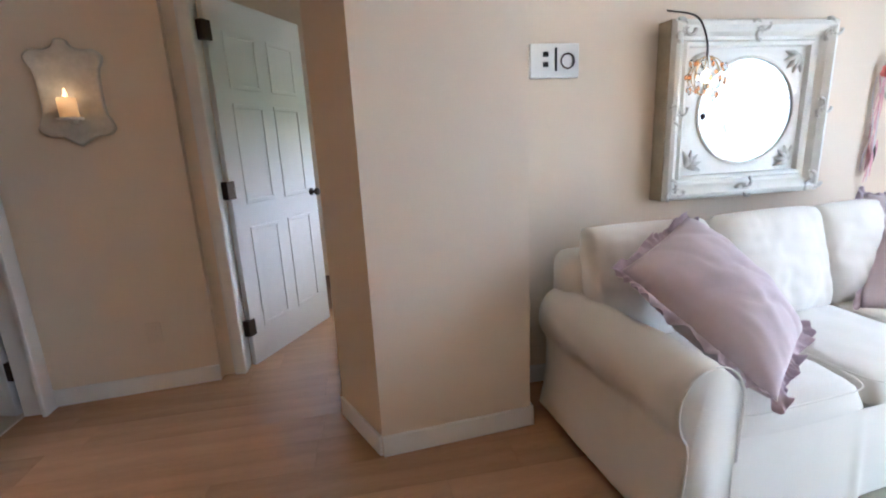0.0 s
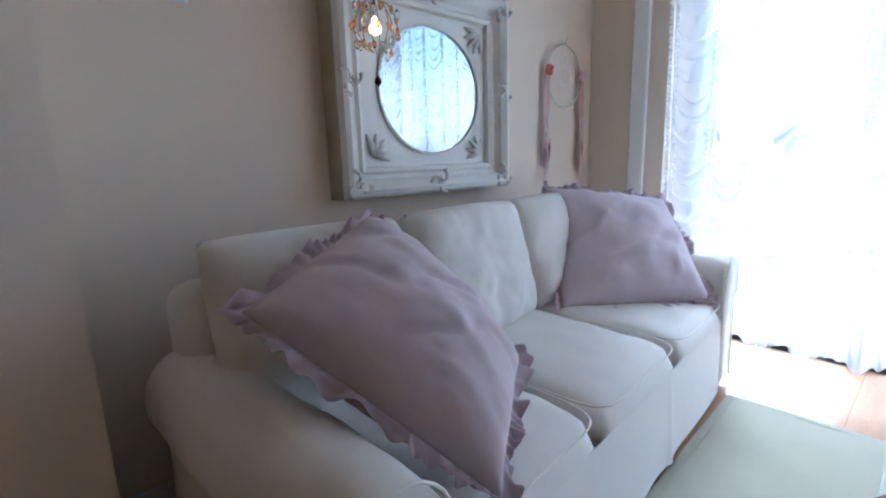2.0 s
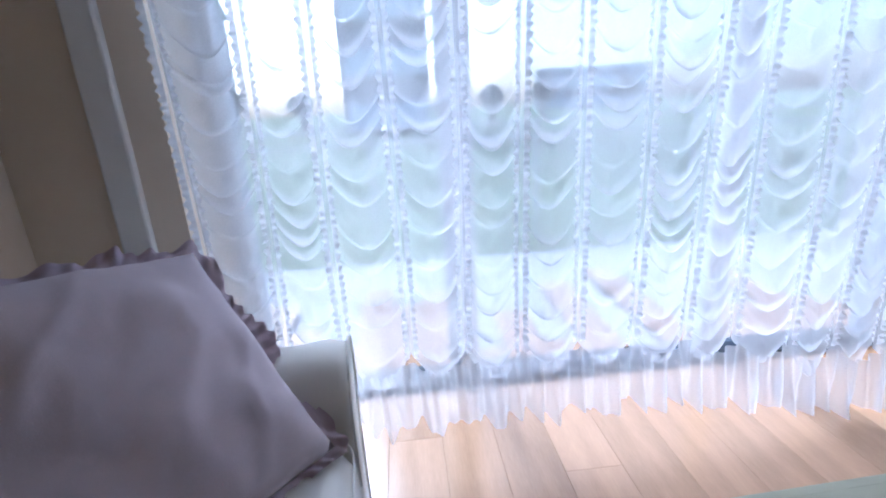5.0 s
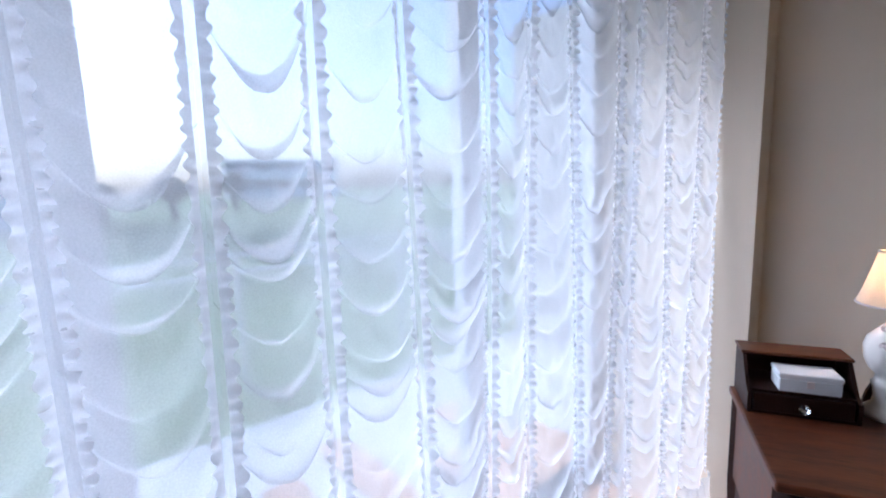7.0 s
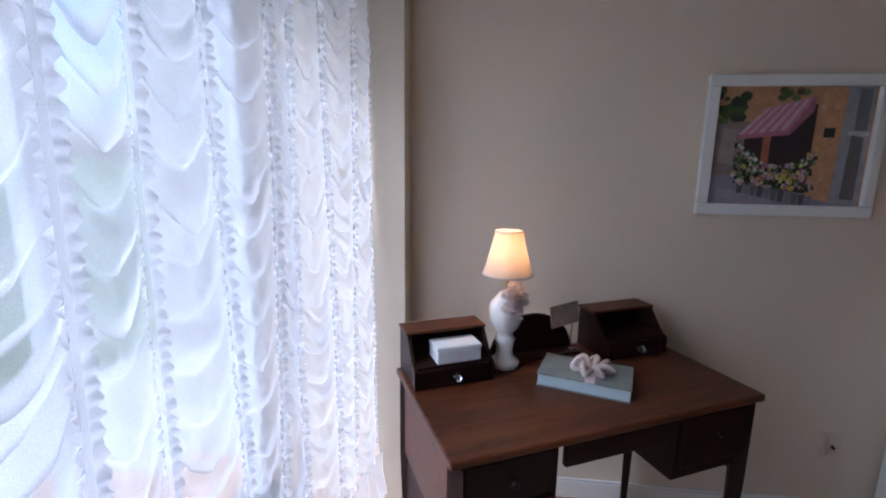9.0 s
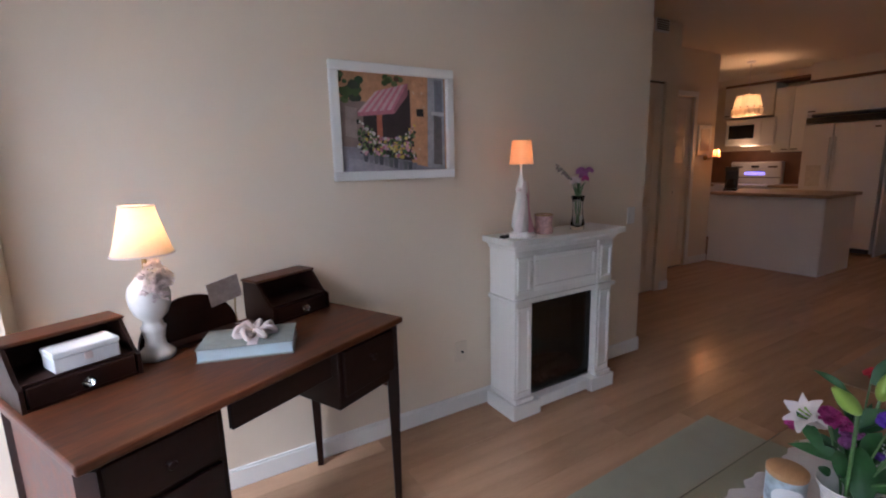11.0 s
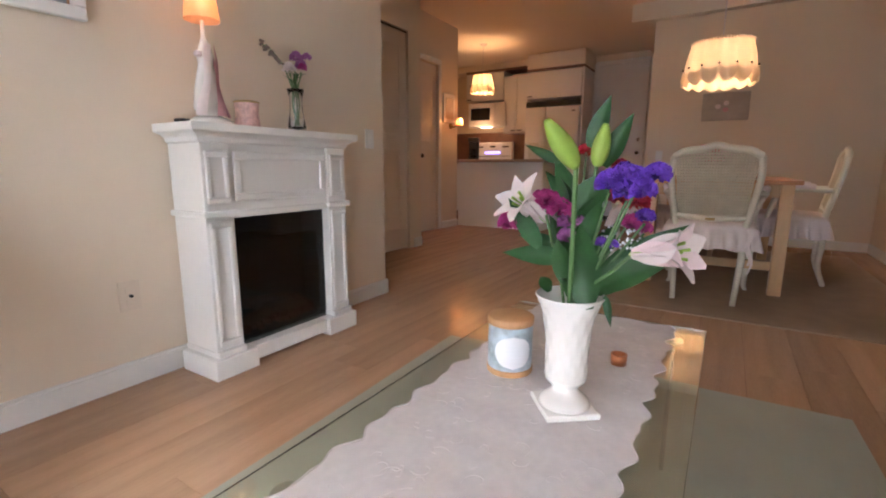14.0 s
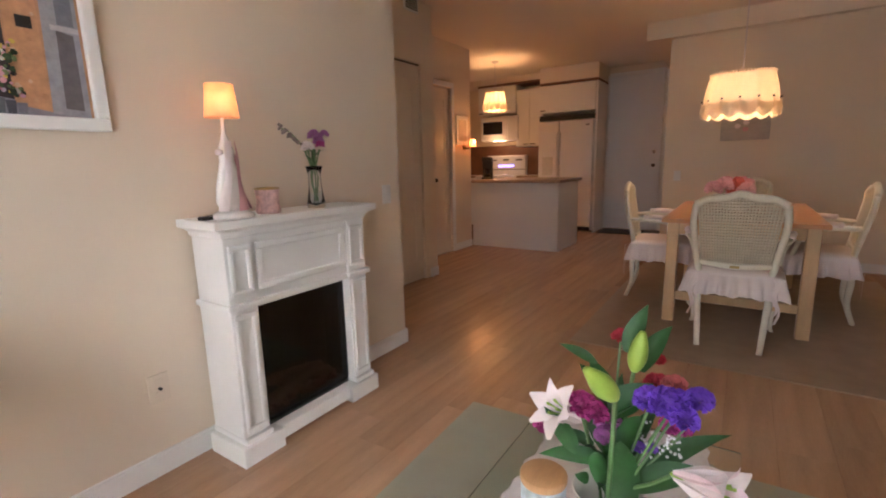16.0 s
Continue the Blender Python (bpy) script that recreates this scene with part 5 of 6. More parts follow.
for k in range(60):
    r = bmesh.ops.create_icosphere(bm, subdivisions=1, radius=random.uniform(0.012, 0.026))
    bmesh.ops.translate(bm, vec=(random.uniform(-0.2, 0.2), random.uniform(0.05, 0.14), 0.12 + random.uniform(0, 0.03)), verts=r["verts"])
part("ember_bed", bm, EMBER, fp)
for k, (x0, x1, z0, z1, y) in enumerate(((-0.18, 0.10, 0.16, 0.20, 0.10), (-0.08, 0.19, 0.21, 0.16, 0.12), (-0.15, 0.15, 0.19, 0.23, 0.07))):
    part("log", tube(smooth_path([(x0, y, z0), ((x0 + x1) / 2, y + 0.01, (z0 + z1) / 2 + 0.01), (x1, y, z1)], 5), [0.026 + 0.004 * math.sin(i * 2.2 + k) for i in range(11)], 9), LOG, fp, "charred imitation log", True)
part("plinth", span(-FW / 2 - 0.025, -OX + 0.05, 0, FD + 0.028, 0, 0.085, 0.006), WHITEP, fp)
part("plinth", span(OX - 0.05, FW / 2 + 0.025, 0, FD + 0.028, 0, 0.085, 0.006), WHITEP, fp)
part("plinth_rail", span(-OX + 0.05, OX - 0.05, 0.03, FD + 0.010, 0.022, 0.085, 0.004), WHITEP, fp)
for s in (-1, 1):
    xa, xb = (OX + 0.012, FW / 2 - 0.012) if s > 0 else (-FW / 2 + 0.012, -OX - 0.012)
    part("base_cap", span(xa - 0.016, xb + 0.016, 0, FD + 0.018, 0.086, 0.112, 0.006), WHITEP, fp)
    flat_panel(fp, WHITEP, xa, xb, 0.13, 0.63, FD, 0.022, 0.012, 1, "pilaster_moulding")
    flat_panel(fp, WHITEP, xa, xb, 0.70, 0.90, FD, 0.022, 0.012, 1, "pilaster_moulding")
    part("pilaster_cap", span(xa - 0.028, xb + 0.028, 0, FD + 0.020, 0.648, 0.672, 0.006), WHITEP, fp)
flat_panel(fp, WHITEP, -OX + 0.015, OX - 0.015, 0.705, 0.90, FD - 0.012, 0.03, 0.014, 1, "frieze_moulding")
part("lintel_rail", span(-OX, OX, FD - 0.04, FD + 0.004, 0.640, 0.668, 0.005), WHITEP, fp)
cor = [(0.93, 0.0), (0.935, 0.008), (0.95, 0.012), (0.962, 0.028), (0.968, 0.045), (0.972, 0.05), (1.0, 0.05)]
bm = bmesh.new()
rows = []
for z, o in cor:
    rows.append([bm.verts.new(p) for p in ((-FW / 2 - o, 0, z), (-FW / 2 - o, FD + o, z), (FW / 2 + o, FD + o, z), (FW / 2 + o, 0, z))])
for r0, r1 in zip(rows, rows[1:]):
    for i in range(4):
        bm.faces.new((r0[i], r0[(i + 1) % 4], r1[(i + 1) % 4], r1[i]))
bm.faces.new(rows[0][::-1])
bm.faces.new(rows[-1])
part("mantel_shelf", bm, WHITEP, fp, "stepped white mantel shelf")

ML = thing("mantel_lamp", (-2.36, 0.19, 1.0), 0, "small lit lamp on a white pink draped figurine base", "lamp")
part("base", lathe([(0.0, 0.0), (0.075, 0.0), (0.078, 0.012), (0.055, 0.025), (0.035, 0.035), (0.0, 0.04)], seg=20, wave=lambda a, v: 1 + 0.06 * math.cos(5 * a)), PORC, ML, "", True)
bm = lathe([(0.045, 0.03), (0.052, 0.06), (0.040, 0.12), (0.028, 0.18), (0.022, 0.22), (0.028, 0.25), (0.018, 0.295), (0.010, 0.32), (0.006, 0.375)], seg=18, wave=lambda a, v: 1 + 0.24 * math.sin(2 * a + 7 * v))
part("figurine_column", bm, PORC, ML, "white porcelain figurine column", True)
for k in range(3):
    part("ribbon", grid(4, 26, lambda u, v, k=k: ((0.036 + 0.035 * (1 - v) ** 2 + 0.006 * math.sin(9 * v + k)) * math.cos(0.6 + k * 1.1 + (u - 0.5) * 0.6 + 0.8 * v), (0.036 + 0.035 * (1 - v) ** 2) * math.sin(0.6 + k * 1.1 + (u - 0.5) * 0.6 + 0.8 * v), 0.03 + 0.26 * v)), (LILYP, PINK, PINK)[k], ML, "pale pink draped ribbon", True)
part("bow", lathe([(0.0, 0.235), (0.014, 0.24), (0.014, 0.255), (0.0, 0.26)], (0.045, 0.03, 0), 10), LILYP, ML)
bm = bmesh.new()
empire_shade(bm, 0.062, 0.049, 0.375, 0.495)
part("shade", bm, SHADE2, ML, "peach fabric shade", True)
part("bulb", lathe([(0.0, 0.39), (0.012, 0.40), (0.016, 0.43), (0.008, 0.46), (0, 0.465)], seg=12), BULB, ML, "glowing bulb", True)

cj = thing("candle_holder", (-2.53, 0.18, 1.0), 0, "small rose patterned glass candle holder", "candle holder")
cj.scale = (1.02, 1.02, 1.1)
part("glass", lathe([(0.0, 0.0), (0.046, 0.0), (0.050, 0.01), (0.044, 0.05), (0.048, 0.09), (0.046, 0.094), (0.042, 0.09), (0.038, 0.05), (0.042, 0.012), (0, 0.01)], seg=24), ROSE, cj, "", True)
part("rim", grid(24, 6, lambda u, v: ((0.047 + 0.004 * math.cos(6.283 * v)) * math.cos(6.283 * u), (0.047 + 0.004 * math.cos(6.283 * v)) * math.sin(6.283 * u), 0.093 + 0.004 * math.sin(6.283 * v)), True), BRASS, cj, "gold rim", True)
rm = thing("remote_control", (-2.30, 0.17, 1.0), 12, "slim black remote control", "remote control")
part("body", box((0.13, 0.036, 0.015), (0, 0, 0.0075), 0.005, 2), BLACK, rm)
for k in range(5):
    part("button", box((0.008, 0.008, 0.003), (-0.045 + k * 0.02, 0, 0.016), 0.001, 1), GREYV, rm)


def put_leaf(bm, base, tip, width, droop=0.2, up=(0, 0, 1), n=10):
    """A pointed leaf with a folded midrib from base to tip."""
    base, tip = Vector(base), Vector(tip)
    d = tip - base
    side = d.cross(Vector(up))
    if side.length < 1e-4:
        side = Vector((1, 0, 0))
    side.normalize()
    nn = side.cross(d).normalized()

    def f(u, v):
        w = width * (math.sin(math.pi * min(1, 0.06 + 0.94 * v) ** 0.75)) * (2 * u - 1) / 2
        c = base + d * v + nn * (d.length * droop * (4 * v * (1 - v))) + nn * (abs(w) * 0.35)
        return c + side * w
    put_grid(bm, 4, n, f)


def leaf_bm(*a, **k):
    bm = bmesh.new()
    put_leaf(bm, *a, **k)
    return bm


def lathe_along(base, way, a, b, prof, scale):
    n = len(prof) - 1
    return grid(14, n, lambda u, v: base + way * prof[round(v * n)][1] * scale + (a * math.cos(6.283185 * u) + b * math.sin(6.283185 * u)) * prof[round(v * n)][0] * scale, True)


def put_lily(parent, base, way, length, mat_in, mat_out, seed, openness=0.55):
    way = Vector(way).normalized()
    a = way.cross(Vector((0, 0, 1))).normalized()
    b = way.cross(a)
    base = Vector(base)
    for k in range(6):
        th2 = 2 * math.pi * k / 6 + seed
        out = math.cos(th2) * a + math.sin(th2) * b
        side = way.cross(out)
        op = openness * (1.0 if k % 2 else 0.8)

        def f(u, v, out=out, side=side, op=op, k=k):
            w = length * 0.50 * math.sin(math.pi * min(0.985, 0.14 + 0.86 * v) ** 1.35) ** 0.75 * (u - 0.5) * (1.0 if k % 2 else 0.82)
            r = length * (0.035 + 0.13 * v + op * max(0, v - 0.62) ** 1.5 * 2.6)
            fwd = length * (v - 2.1 * op * max(0, v - 0.72) ** 1.7)
            return base + way * fwd + out * (r - abs(w) * 0.35 * (1 - v)) + side * (w + 0.03 * length * math.sin(7 * v + k) * (u - 0.5))
        part("petal", grid(4, 16, f), mat_in if k % 2 else mat_out, parent, "", True)
    part("lily_throat", lathe_along(base - way * length * 0.06, way, a, b, [(0.012, 0), (0.042, 0.04), (0.054, 0.12), (0.062, 0.22), (0.062, 0.30)], length), BUD, parent, "yellow-green lily throat", True)
    for k in range(4):
        o2 = (math.cos(k * 1.6) * a + math.sin(k * 1.6) * b) * length * 0.12
        bm = tube([base + way * length * 0.2, base + way * length * 0.6 + o2 * 0.6, base + way * length * 0.8 + o2], [0.0015, 0.0012, 0.003], 5)
        part("stamen", bm, BUD, parent)


# small vase on the mantel
mv = thing("bud_vase", (-2.79, 0.18, 1.0), 0, "slim clear glass vase with mauve flowers", "vase")
mv.scale = (1.15, 1.15, 1.15)
part("glass", lathe([(0.0, 0.0), (0.034, 0.0), (0.036, 0.02), (0.026, 0.08), (0.024, 0.13), (0.034, 0.165), (0.032, 0.165), (0.022, 0.13), (0.023, 0.08), (0.031, 0.02), (0.0, 0.012)], seg=20), GLASS, mv, "", True)
for k in range(7):
    a = k * 0.9
    part("stem", tube(smooth_path([(0.01 * math.cos(a), 0.01 * math.sin(a), 0.015), (0.014 * math.cos(a + 2), 0.014 * math.sin(a + 2), 0.12), (0.03 * math.cos(a), 0.03 * math.sin(a), 0.23)], 4), 0.0025, 5), STEM, mv)
for k, (x, y, z, r, m) in enumerate([(0.005, 0.02, 0.280, 0.026, MAUVE), (-0.035, 0.0, 0.262, 0.022, MAUVE), (-0.015, 0.03, 0.245, 0.019, MAGENTA), (0.035, 0.01, 0.235, 0.026, LILYP), (-0.035, 0.035, 0.285, 0.02, MAUVE)]):
    part("bloom", ruffled_bloom((x, y, z), r, 60, k), m, mv)
part("stem", tube(smooth_path([(0.01, 0, 0.15), (0.05, 0.0, 0.24), (0.10, 0.0, 0.29), (0.14, 0.0, 0.305)], 4), 0.002, 5), STEM, mv)
bm = bmesh.new()
for k in range(26):
    t = k / 25
    c = (0.06 + 0.09 * t + 0.006 * math.sin(k * 2.2), 0.008 * math.cos(k * 1.9), 0.25 + 0.062 * t + 0.008 * math.sin(k * 3.1))
    r = bmesh.ops.create_icosphere(bm, subdivisions=1, radius=0.006)
    bmesh.ops.translate(bm, vec=c, verts=r["verts"])
part("filler_sprig", bm, surf("dry_sprig", (0.22, 0.17, 0.15), 0.8, 0.3, 40, 90, 0.1), mv, "dry brown sprig")
for k in range(5):
    part("leaf", leaf_bm((0, 0, 0.15 + 0.01 * k), (0.06 * math.cos(k * 1.3), 0.05 * math.sin(k * 1.3), 0.21 + 0.01 * k), 0.016), LEAF, mv)


# ---------------- coffee table and bouquet ----------------
TZ = 0.402
ct = thing("coffee_table", (-1.80, 1.625, 0), 0, "low glass coffee table with slim metal frame", "coffee table")
for x0, x1 in ((-0.89, 0.23), (0.28, 0.90)):
    part("glass_top", span(x0, x1, -0.272, 0.272, TZ - 0.010, TZ, 0.002), TABLEGL, ct, "clear glass pane with dark green edge")
for x in (-0.78, 0.14, 0.36, 0.80):
    for y in (-0.20, 0.20):
        part("leg", tube([(x, y, 0.013), (x, y, TZ - 0.02)], 0.006, 10), CHROME, ct, "slim chrome leg")
        part("pad", lathe([(0.024, TZ - 0.02), (0.026, TZ - 0.014), (0.024, TZ - 0.0105)], (x, y, 0), 14), CHROME, ct)

rn = thing("lace_runner", (0, 0, 0), 0, "ivory embroidered lace runner along the glass", "table runner")
RX0, RX1, RY0, RY1 = -2.665, -1.10, 1.435, 1.812


def runner(u, v):
    x = RX0 + (RX1 - RX0) * u
    sc2 = 0.014 * abs(math.sin(u * 40)) + 0.005 * math.sin(u * 133)
    y = (RY0 - sc2) * (1 - v) + (RY1 + sc2) * v
    x += (0.012 * abs(math.sin(v * 11)) * (-1 if u < 0.5 else 1)) if u in (0, 1) else 0
    return (x, y, TZ + 0.0022 + 0.0012 * noise.noise(Vector((x * 14, y * 14, 0))) + 0.0008 * math.sin(x * 60))


part("cloth", grid(220, 30, runner), LACE, rn, "", True)
random.seed(8)
bm = bmesh.new()
for k in range(200):
    x, y = random.uniform(RX0 + 0.05, RX1 - 0.05), random.uniform(RY0 + 0.02, RY1 - 0.02)
    a0, r, tw = random.uniform(0, 6.28), random.uniform(0.012, 0.026), random.choice((-1, 1))
    put_tube(bm, [(x + r * (1 - i / 9) * math.cos(a0 + tw * i * 0.5), y + r * (1 - i / 9) * math.sin(a0 + tw * i * 0.5), TZ + 0.0027) for i in range(9)], 0.0005, 4)
tagged(part("embroidery", bm, LACEP, rn), "raised floral embroidery", "", "", "stuff")
for ys in (RY0, RY1):
    pts = [(RX0 + (RX1 - RX0) * i / 400, ys + (-1 if ys == RY0 else 1) * (0.014 * abs(math.sin(i / 400 * 40)) + 0.005 * math.sin(i / 400 * 133)), TZ + 0.004) for i in range(401)]
    part("scalloped_edge", tube(pts, 0.0014, 4), LACEP, rn)
bm = bmesh.new()
for q in range(9):
    for j in range(6):
        rr = 0.02 + 0.016 * j
        put_tube(bm, [(-1.66 + rr * math.cos(a), 1.62 + 0.8 * rr * math.sin(a), TZ + 0.006 + 0.002 * math.sin(4 * a + j)) for a in [q * 0.7 + 1.9 * math.sin(q * 5.1 + j * 2.3) + i * (0.05 + 0.03 * ((q + j) % 3)) for i in range(5)]], 0.0008, 4)
tagged(part("medallion", bm, LACEP, rn), "heavy raised lace medallion", "", "", "stuff")

VX, VY = -2.075, 1.688
vs = thing("flower_vase", (VX, VY, TZ + 0.003), 38, "white porcelain vase with lily and carnation bouquet", "vase")
bm = bmesh.new()
put_box(bm, (0.098, 0.098, 0.012), (0, 0, 0.006), 0.003, 2)
part("plinth", bm, PORC, vs, "square vase foot")
urn = [(p.x, p.z) for p in smooth_path([(0.046, 0, 0.012), (0.042, 0, 0.022), (0.026, 0, 0.036), (0.024, 0, 0.046), (0.034, 0, 0.058), (0.037, 0, 0.066), (0.036, 0, 0.10), (0.039, 0, 0.15), (0.046, 0, 0.19), (0.058, 0, 0.213), (0.060, 0, 0.217), (0.056, 0, 0.216), (0.043, 0, 0.19), (0.035, 0, 0.15), (0.032, 0, 0.10), (0.002, 0, 0.075)], 4)]
part("body", lathe(urn, seg=80, wave=lambda a, v: 1 + 0.07 * abs(math.sin(6 * a + 38 * v)) * abs(math.sin(6 * a - 38 * v)) * (0.34 < v < 0.57)), PORC, vs, "embossed white vase body", True)
bq = thing("bouquet", (VX, VY, TZ + 0.028), 0, "mixed bouquet of lilies and carnations in the vase", "flowers")
bq.scale = (0.885, 0.885, 0.885)
random.seed(21)
# directions as seen from the window side: s to the viewer's right, d away from the viewer
VR = Vector((-0.30, 0.954, 0))
VF = Vector((-0.954, -0.30, 0))


def bp(s, z, d=0.0):
    return tuple(VR * s + VF * d + Vector((0, 0, z)))


def stalk(s, z, d, r=0.0032):
    """A stem from the vase neck up to a bloom or leaf."""
    part("stem", tube(smooth_path([bp(s * 0.08, 0.10, d * 0.08), bp(s * 0.28, 0.225, d * 0.3), bp(s * 0.72, 0.225 + (z - 0.225) * 0.62, d * 0.75), bp(s, z, d)], 5), r, 6), STEM, bq)


def bud(base, tip, r):
    base, tip = Vector(base), Vector(tip)
    n = 12
    pts = [base.lerp(tip, i / n) for i in range(n + 1)]
    return tube(pts, [r * (0.25 + 0.9 * math.sin(math.pi * (0.08 + 0.88 * (i / n) ** 0.85))) for i in range(n + 1)], 10)


part("lily_bud", bud(bp(-0.005, 0.470, -0.110), bp(-0.054, 0.540, -0.165), 0.0165), BUD, bq, "bright green closed lily bud", True)
part("lily_bud", bud(bp(0.036, 0.470), bp(0.048, 0.548), 0.015), BUD, bq, "bright green closed lily bud", True)
stalk(-0.005, 0.472, -0.110, 0.0045)
stalk(0.036, 0.472, 0.0, 0.004)
for b0, t0, w in ((bp(0.022, 0.505), bp(0.054, 0.600), 0.036), (bp(0.048, 0.470), bp(0.094, 0.566, -0.01), 0.038), (bp(-0.03, 0.478), bp(-0.100, 0.512), 0.020), (bp(0.004, 0.385), bp(-0.042, 0.490), 0.042),
                  (bp(0.0, 0.385, -0.02), bp(0.066, 0.464, -0.03), 0.058), (bp(-0.01, 0.40, 0.02), bp(-0.060, 0.462, 0.03), 0.030), (bp(0.03, 0.205, -0.055), bp(0.010, 0.372, -0.075), 0.064), (bp(0.05, 0.255, -0.02), bp(0.205, 0.365, 0.0), 0.050),
                  (bp(0.045, 0.245, -0.03), bp(0.180, 0.302, -0.03), 0.060), (bp(-0.012, 0.295, -0.03), bp(-0.132, 0.306, -0.05), 0.040), (bp(-0.062, 0.318, -0.05), bp(-0.122, 0.412, -0.06), 0.036), (bp(-0.03, 0.320, -0.02), bp(-0.105, 0.335, -0.01), 0.028),
                  (bp(0.05, 0.225, 0.0), bp(0.112, 0.238, 0.02), 0.026), (bp(0.065, 0.225, -0.02), bp(0.078, 0.165, -0.03), 0.016), (bp(-0.04, 0.220, 0.0), bp(-0.058, 0.255, -0.02), 0.026), (bp(0.03, 0.27, 0.03), bp(0.10, 0.365, 0.08), 0.044),
                  (bp(0.0, 0.27, 0.04), bp(-0.05, 0.37, 0.09), 0.042), (bp(0.01, 0.30, 0.05), bp(0.03, 0.41, 0.12), 0.042), (bp(0.02, 0.32, -0.03), bp(0.045, 0.41, -0.05), 0.036), (bp(-0.015, 0.25, -0.04), bp(-0.03, 0.34, -0.07), 0.034)):
    part("leaf", leaf_bm(b0, t0, w, droop=random.uniform(0.04, 0.18), up=tuple(VF)), LEAF, bq, "", True)
for k in range(16):
    a, hgt = k * 2.4, 0.215 + 0.010 * k
    tip = 0.075 - 0.002 * k
    part("leaf", leaf_bm((0.012 * math.cos(a), 0.012 * math.sin(a), hgt), (tip * math.cos(a), tip * math.sin(a), hgt + 0.05 + 0.015 * (k % 4)), 0.022 + 0.005 * (k % 3), droop=0.16), LEAF, bq, "", True)
stalk(0.100, 0.318, -0.070, 0.0035)
put_lily(bq, bp(0.100, 0.318, -0.070), VR * 0.76 + VF * -0.60 + Vector((0, 0, 0.20)), 0.116, LILYP, BLUSH, 0.3, 0.46)
stalk(-0.055, 0.375, 0.035)
put_lily(bq, bp(-0.056, 0.366, -0.012), VR * -0.62 + VF * -0.55 + Vector((0, 0, 0.55)), 0.105, LILYP, LILYP, 1.1, 0.66)
for k, (c, r, m) in enumerate([((0.056, 0.440, -0.05), 0.026, PURPLE), ((0.078, 0.450, -0.07), 0.027, PURPLE), ((0.098, 0.443, -0.06), 0.027, PURPLE), ((0.108, 0.428, -0.08), 0.024, PURPLE), ((0.088, 0.425, -0.04), 0.026, PURPLE), ((0.132, 0.453, -0.06), 0.024, PURPLE),
                               ((-0.055, 0.402, -0.025), 0.027, MAGENTA), ((-0.028, 0.388, -0.02), 0.025, MAGENTA), ((-0.006, 0.362, 0.0), 0.026, MAUVE), ((-0.122, 0.360, -0.03), 0.024, MAGENTA), ((-0.012, 0.335, -0.01), 0.018, MAUVE),
                               ((0.106, 0.362, 0.01), 0.020, MAGENTA), ((0.128, 0.376, 0.0), 0.018, PURPLE), ((0.112, 0.430, 0.03), 0.024, CORAL), ((0.020, 0.500, 0.09), 0.018, RED), ((0.085, 0.470, 0.06), 0.016, RED), ((0.120, 0.398, 0.06), 0.026, RED), ((0.090, 0.410, 0.07), 0.026, RED), ((0.050, 0.328, -0.02), 0.012, PURPLE), ((0.072, 0.322, -0.01), 0.012, PURPLE), ((0.132, 0.352, 0.02), 0.015, MAGENTA)]):
    part("bloom", ruffled_bloom(bp(*c), r, 110, 40 + k), m, bq)
    if k % 2 == 0:
        stalk(c[0], c[1] - r * 0.6, c[2], 0.0026)
fill = random.Random(9)
bm = bmesh.new()
for k in range(46):
    q = Vector(bp(fill.uniform(0.055, 0.13), fill.uniform(0.315, 0.355), fill.uniform(-0.03, 0.03)))
    r = bmesh.ops.create_icosphere(bm, subdivisions=1, radius=fill.uniform(0.002, 0.0038))
    bmesh.ops.translate(bm, vec=q, verts=r["verts"])
tagged(part("filler_blossom", bm, PAPER, bq), "tiny white filler blossoms", "", "", "stuff")

jr = thing("candle_jar", (-2.175, 1.535, TZ + 0.003), 0, "printed candle jar with a wooden lid", "jar")
jr.scale = (1.14, 1.14, 1.06)
part("glass_body", lathe([(0.0, 0.0), (0.040, 0.0), (0.042, 0.004), (0.042, 0.098), (0.040, 0.102), (0.0, 0.102)], seg=28), JARBLUE, jr, "blue floral printed glass", True)
part("lid", lathe([(0.0, 0.102), (0.043, 0.102), (0.044, 0.106), (0.044, 0.116), (0.042, 0.118), (0.0, 0.118)], seg=28), WOODLID, jr, "round light wood lid", True)
part("base_ring", lathe([(0.043, 0.0), (0.044, 0.002), (0.044, 0.010), (0.043, 0.012)], seg=28), WOODLID, jr)
lab = grid(14, 14, lambda u, v: (0.0430 * math.cos(0.55 + (2 * u - 1) * 0.85 * math.sqrt(max(0.0, 1 - (2 * v - 1) ** 2))), 0.0430 * math.sin(0.55 + (2 * u - 1) * 0.85 * math.sqrt(max(0.0, 1 - (2 * v - 1) ** 2))), 0.018 + 0.068 * v))
part("label", lab, PAPER, jr, "plain white oval label", True)
tl = thing("tea_light", (-2.33, 1.735, TZ + 0.003), 0, "tiny copper tea light holder", "candle")
part("cup", lathe([(0.0, 0.0), (0.017, 0.0), (0.018, 0.024), (0.015, 0.024), (0.014, 0.008), (0.0, 0.008)], seg=16), surf("copper", (0.55, 0.22, 0.10), 0.3, 0.1, 9, 50, 0.0, metal=1.0), tl, "", True)


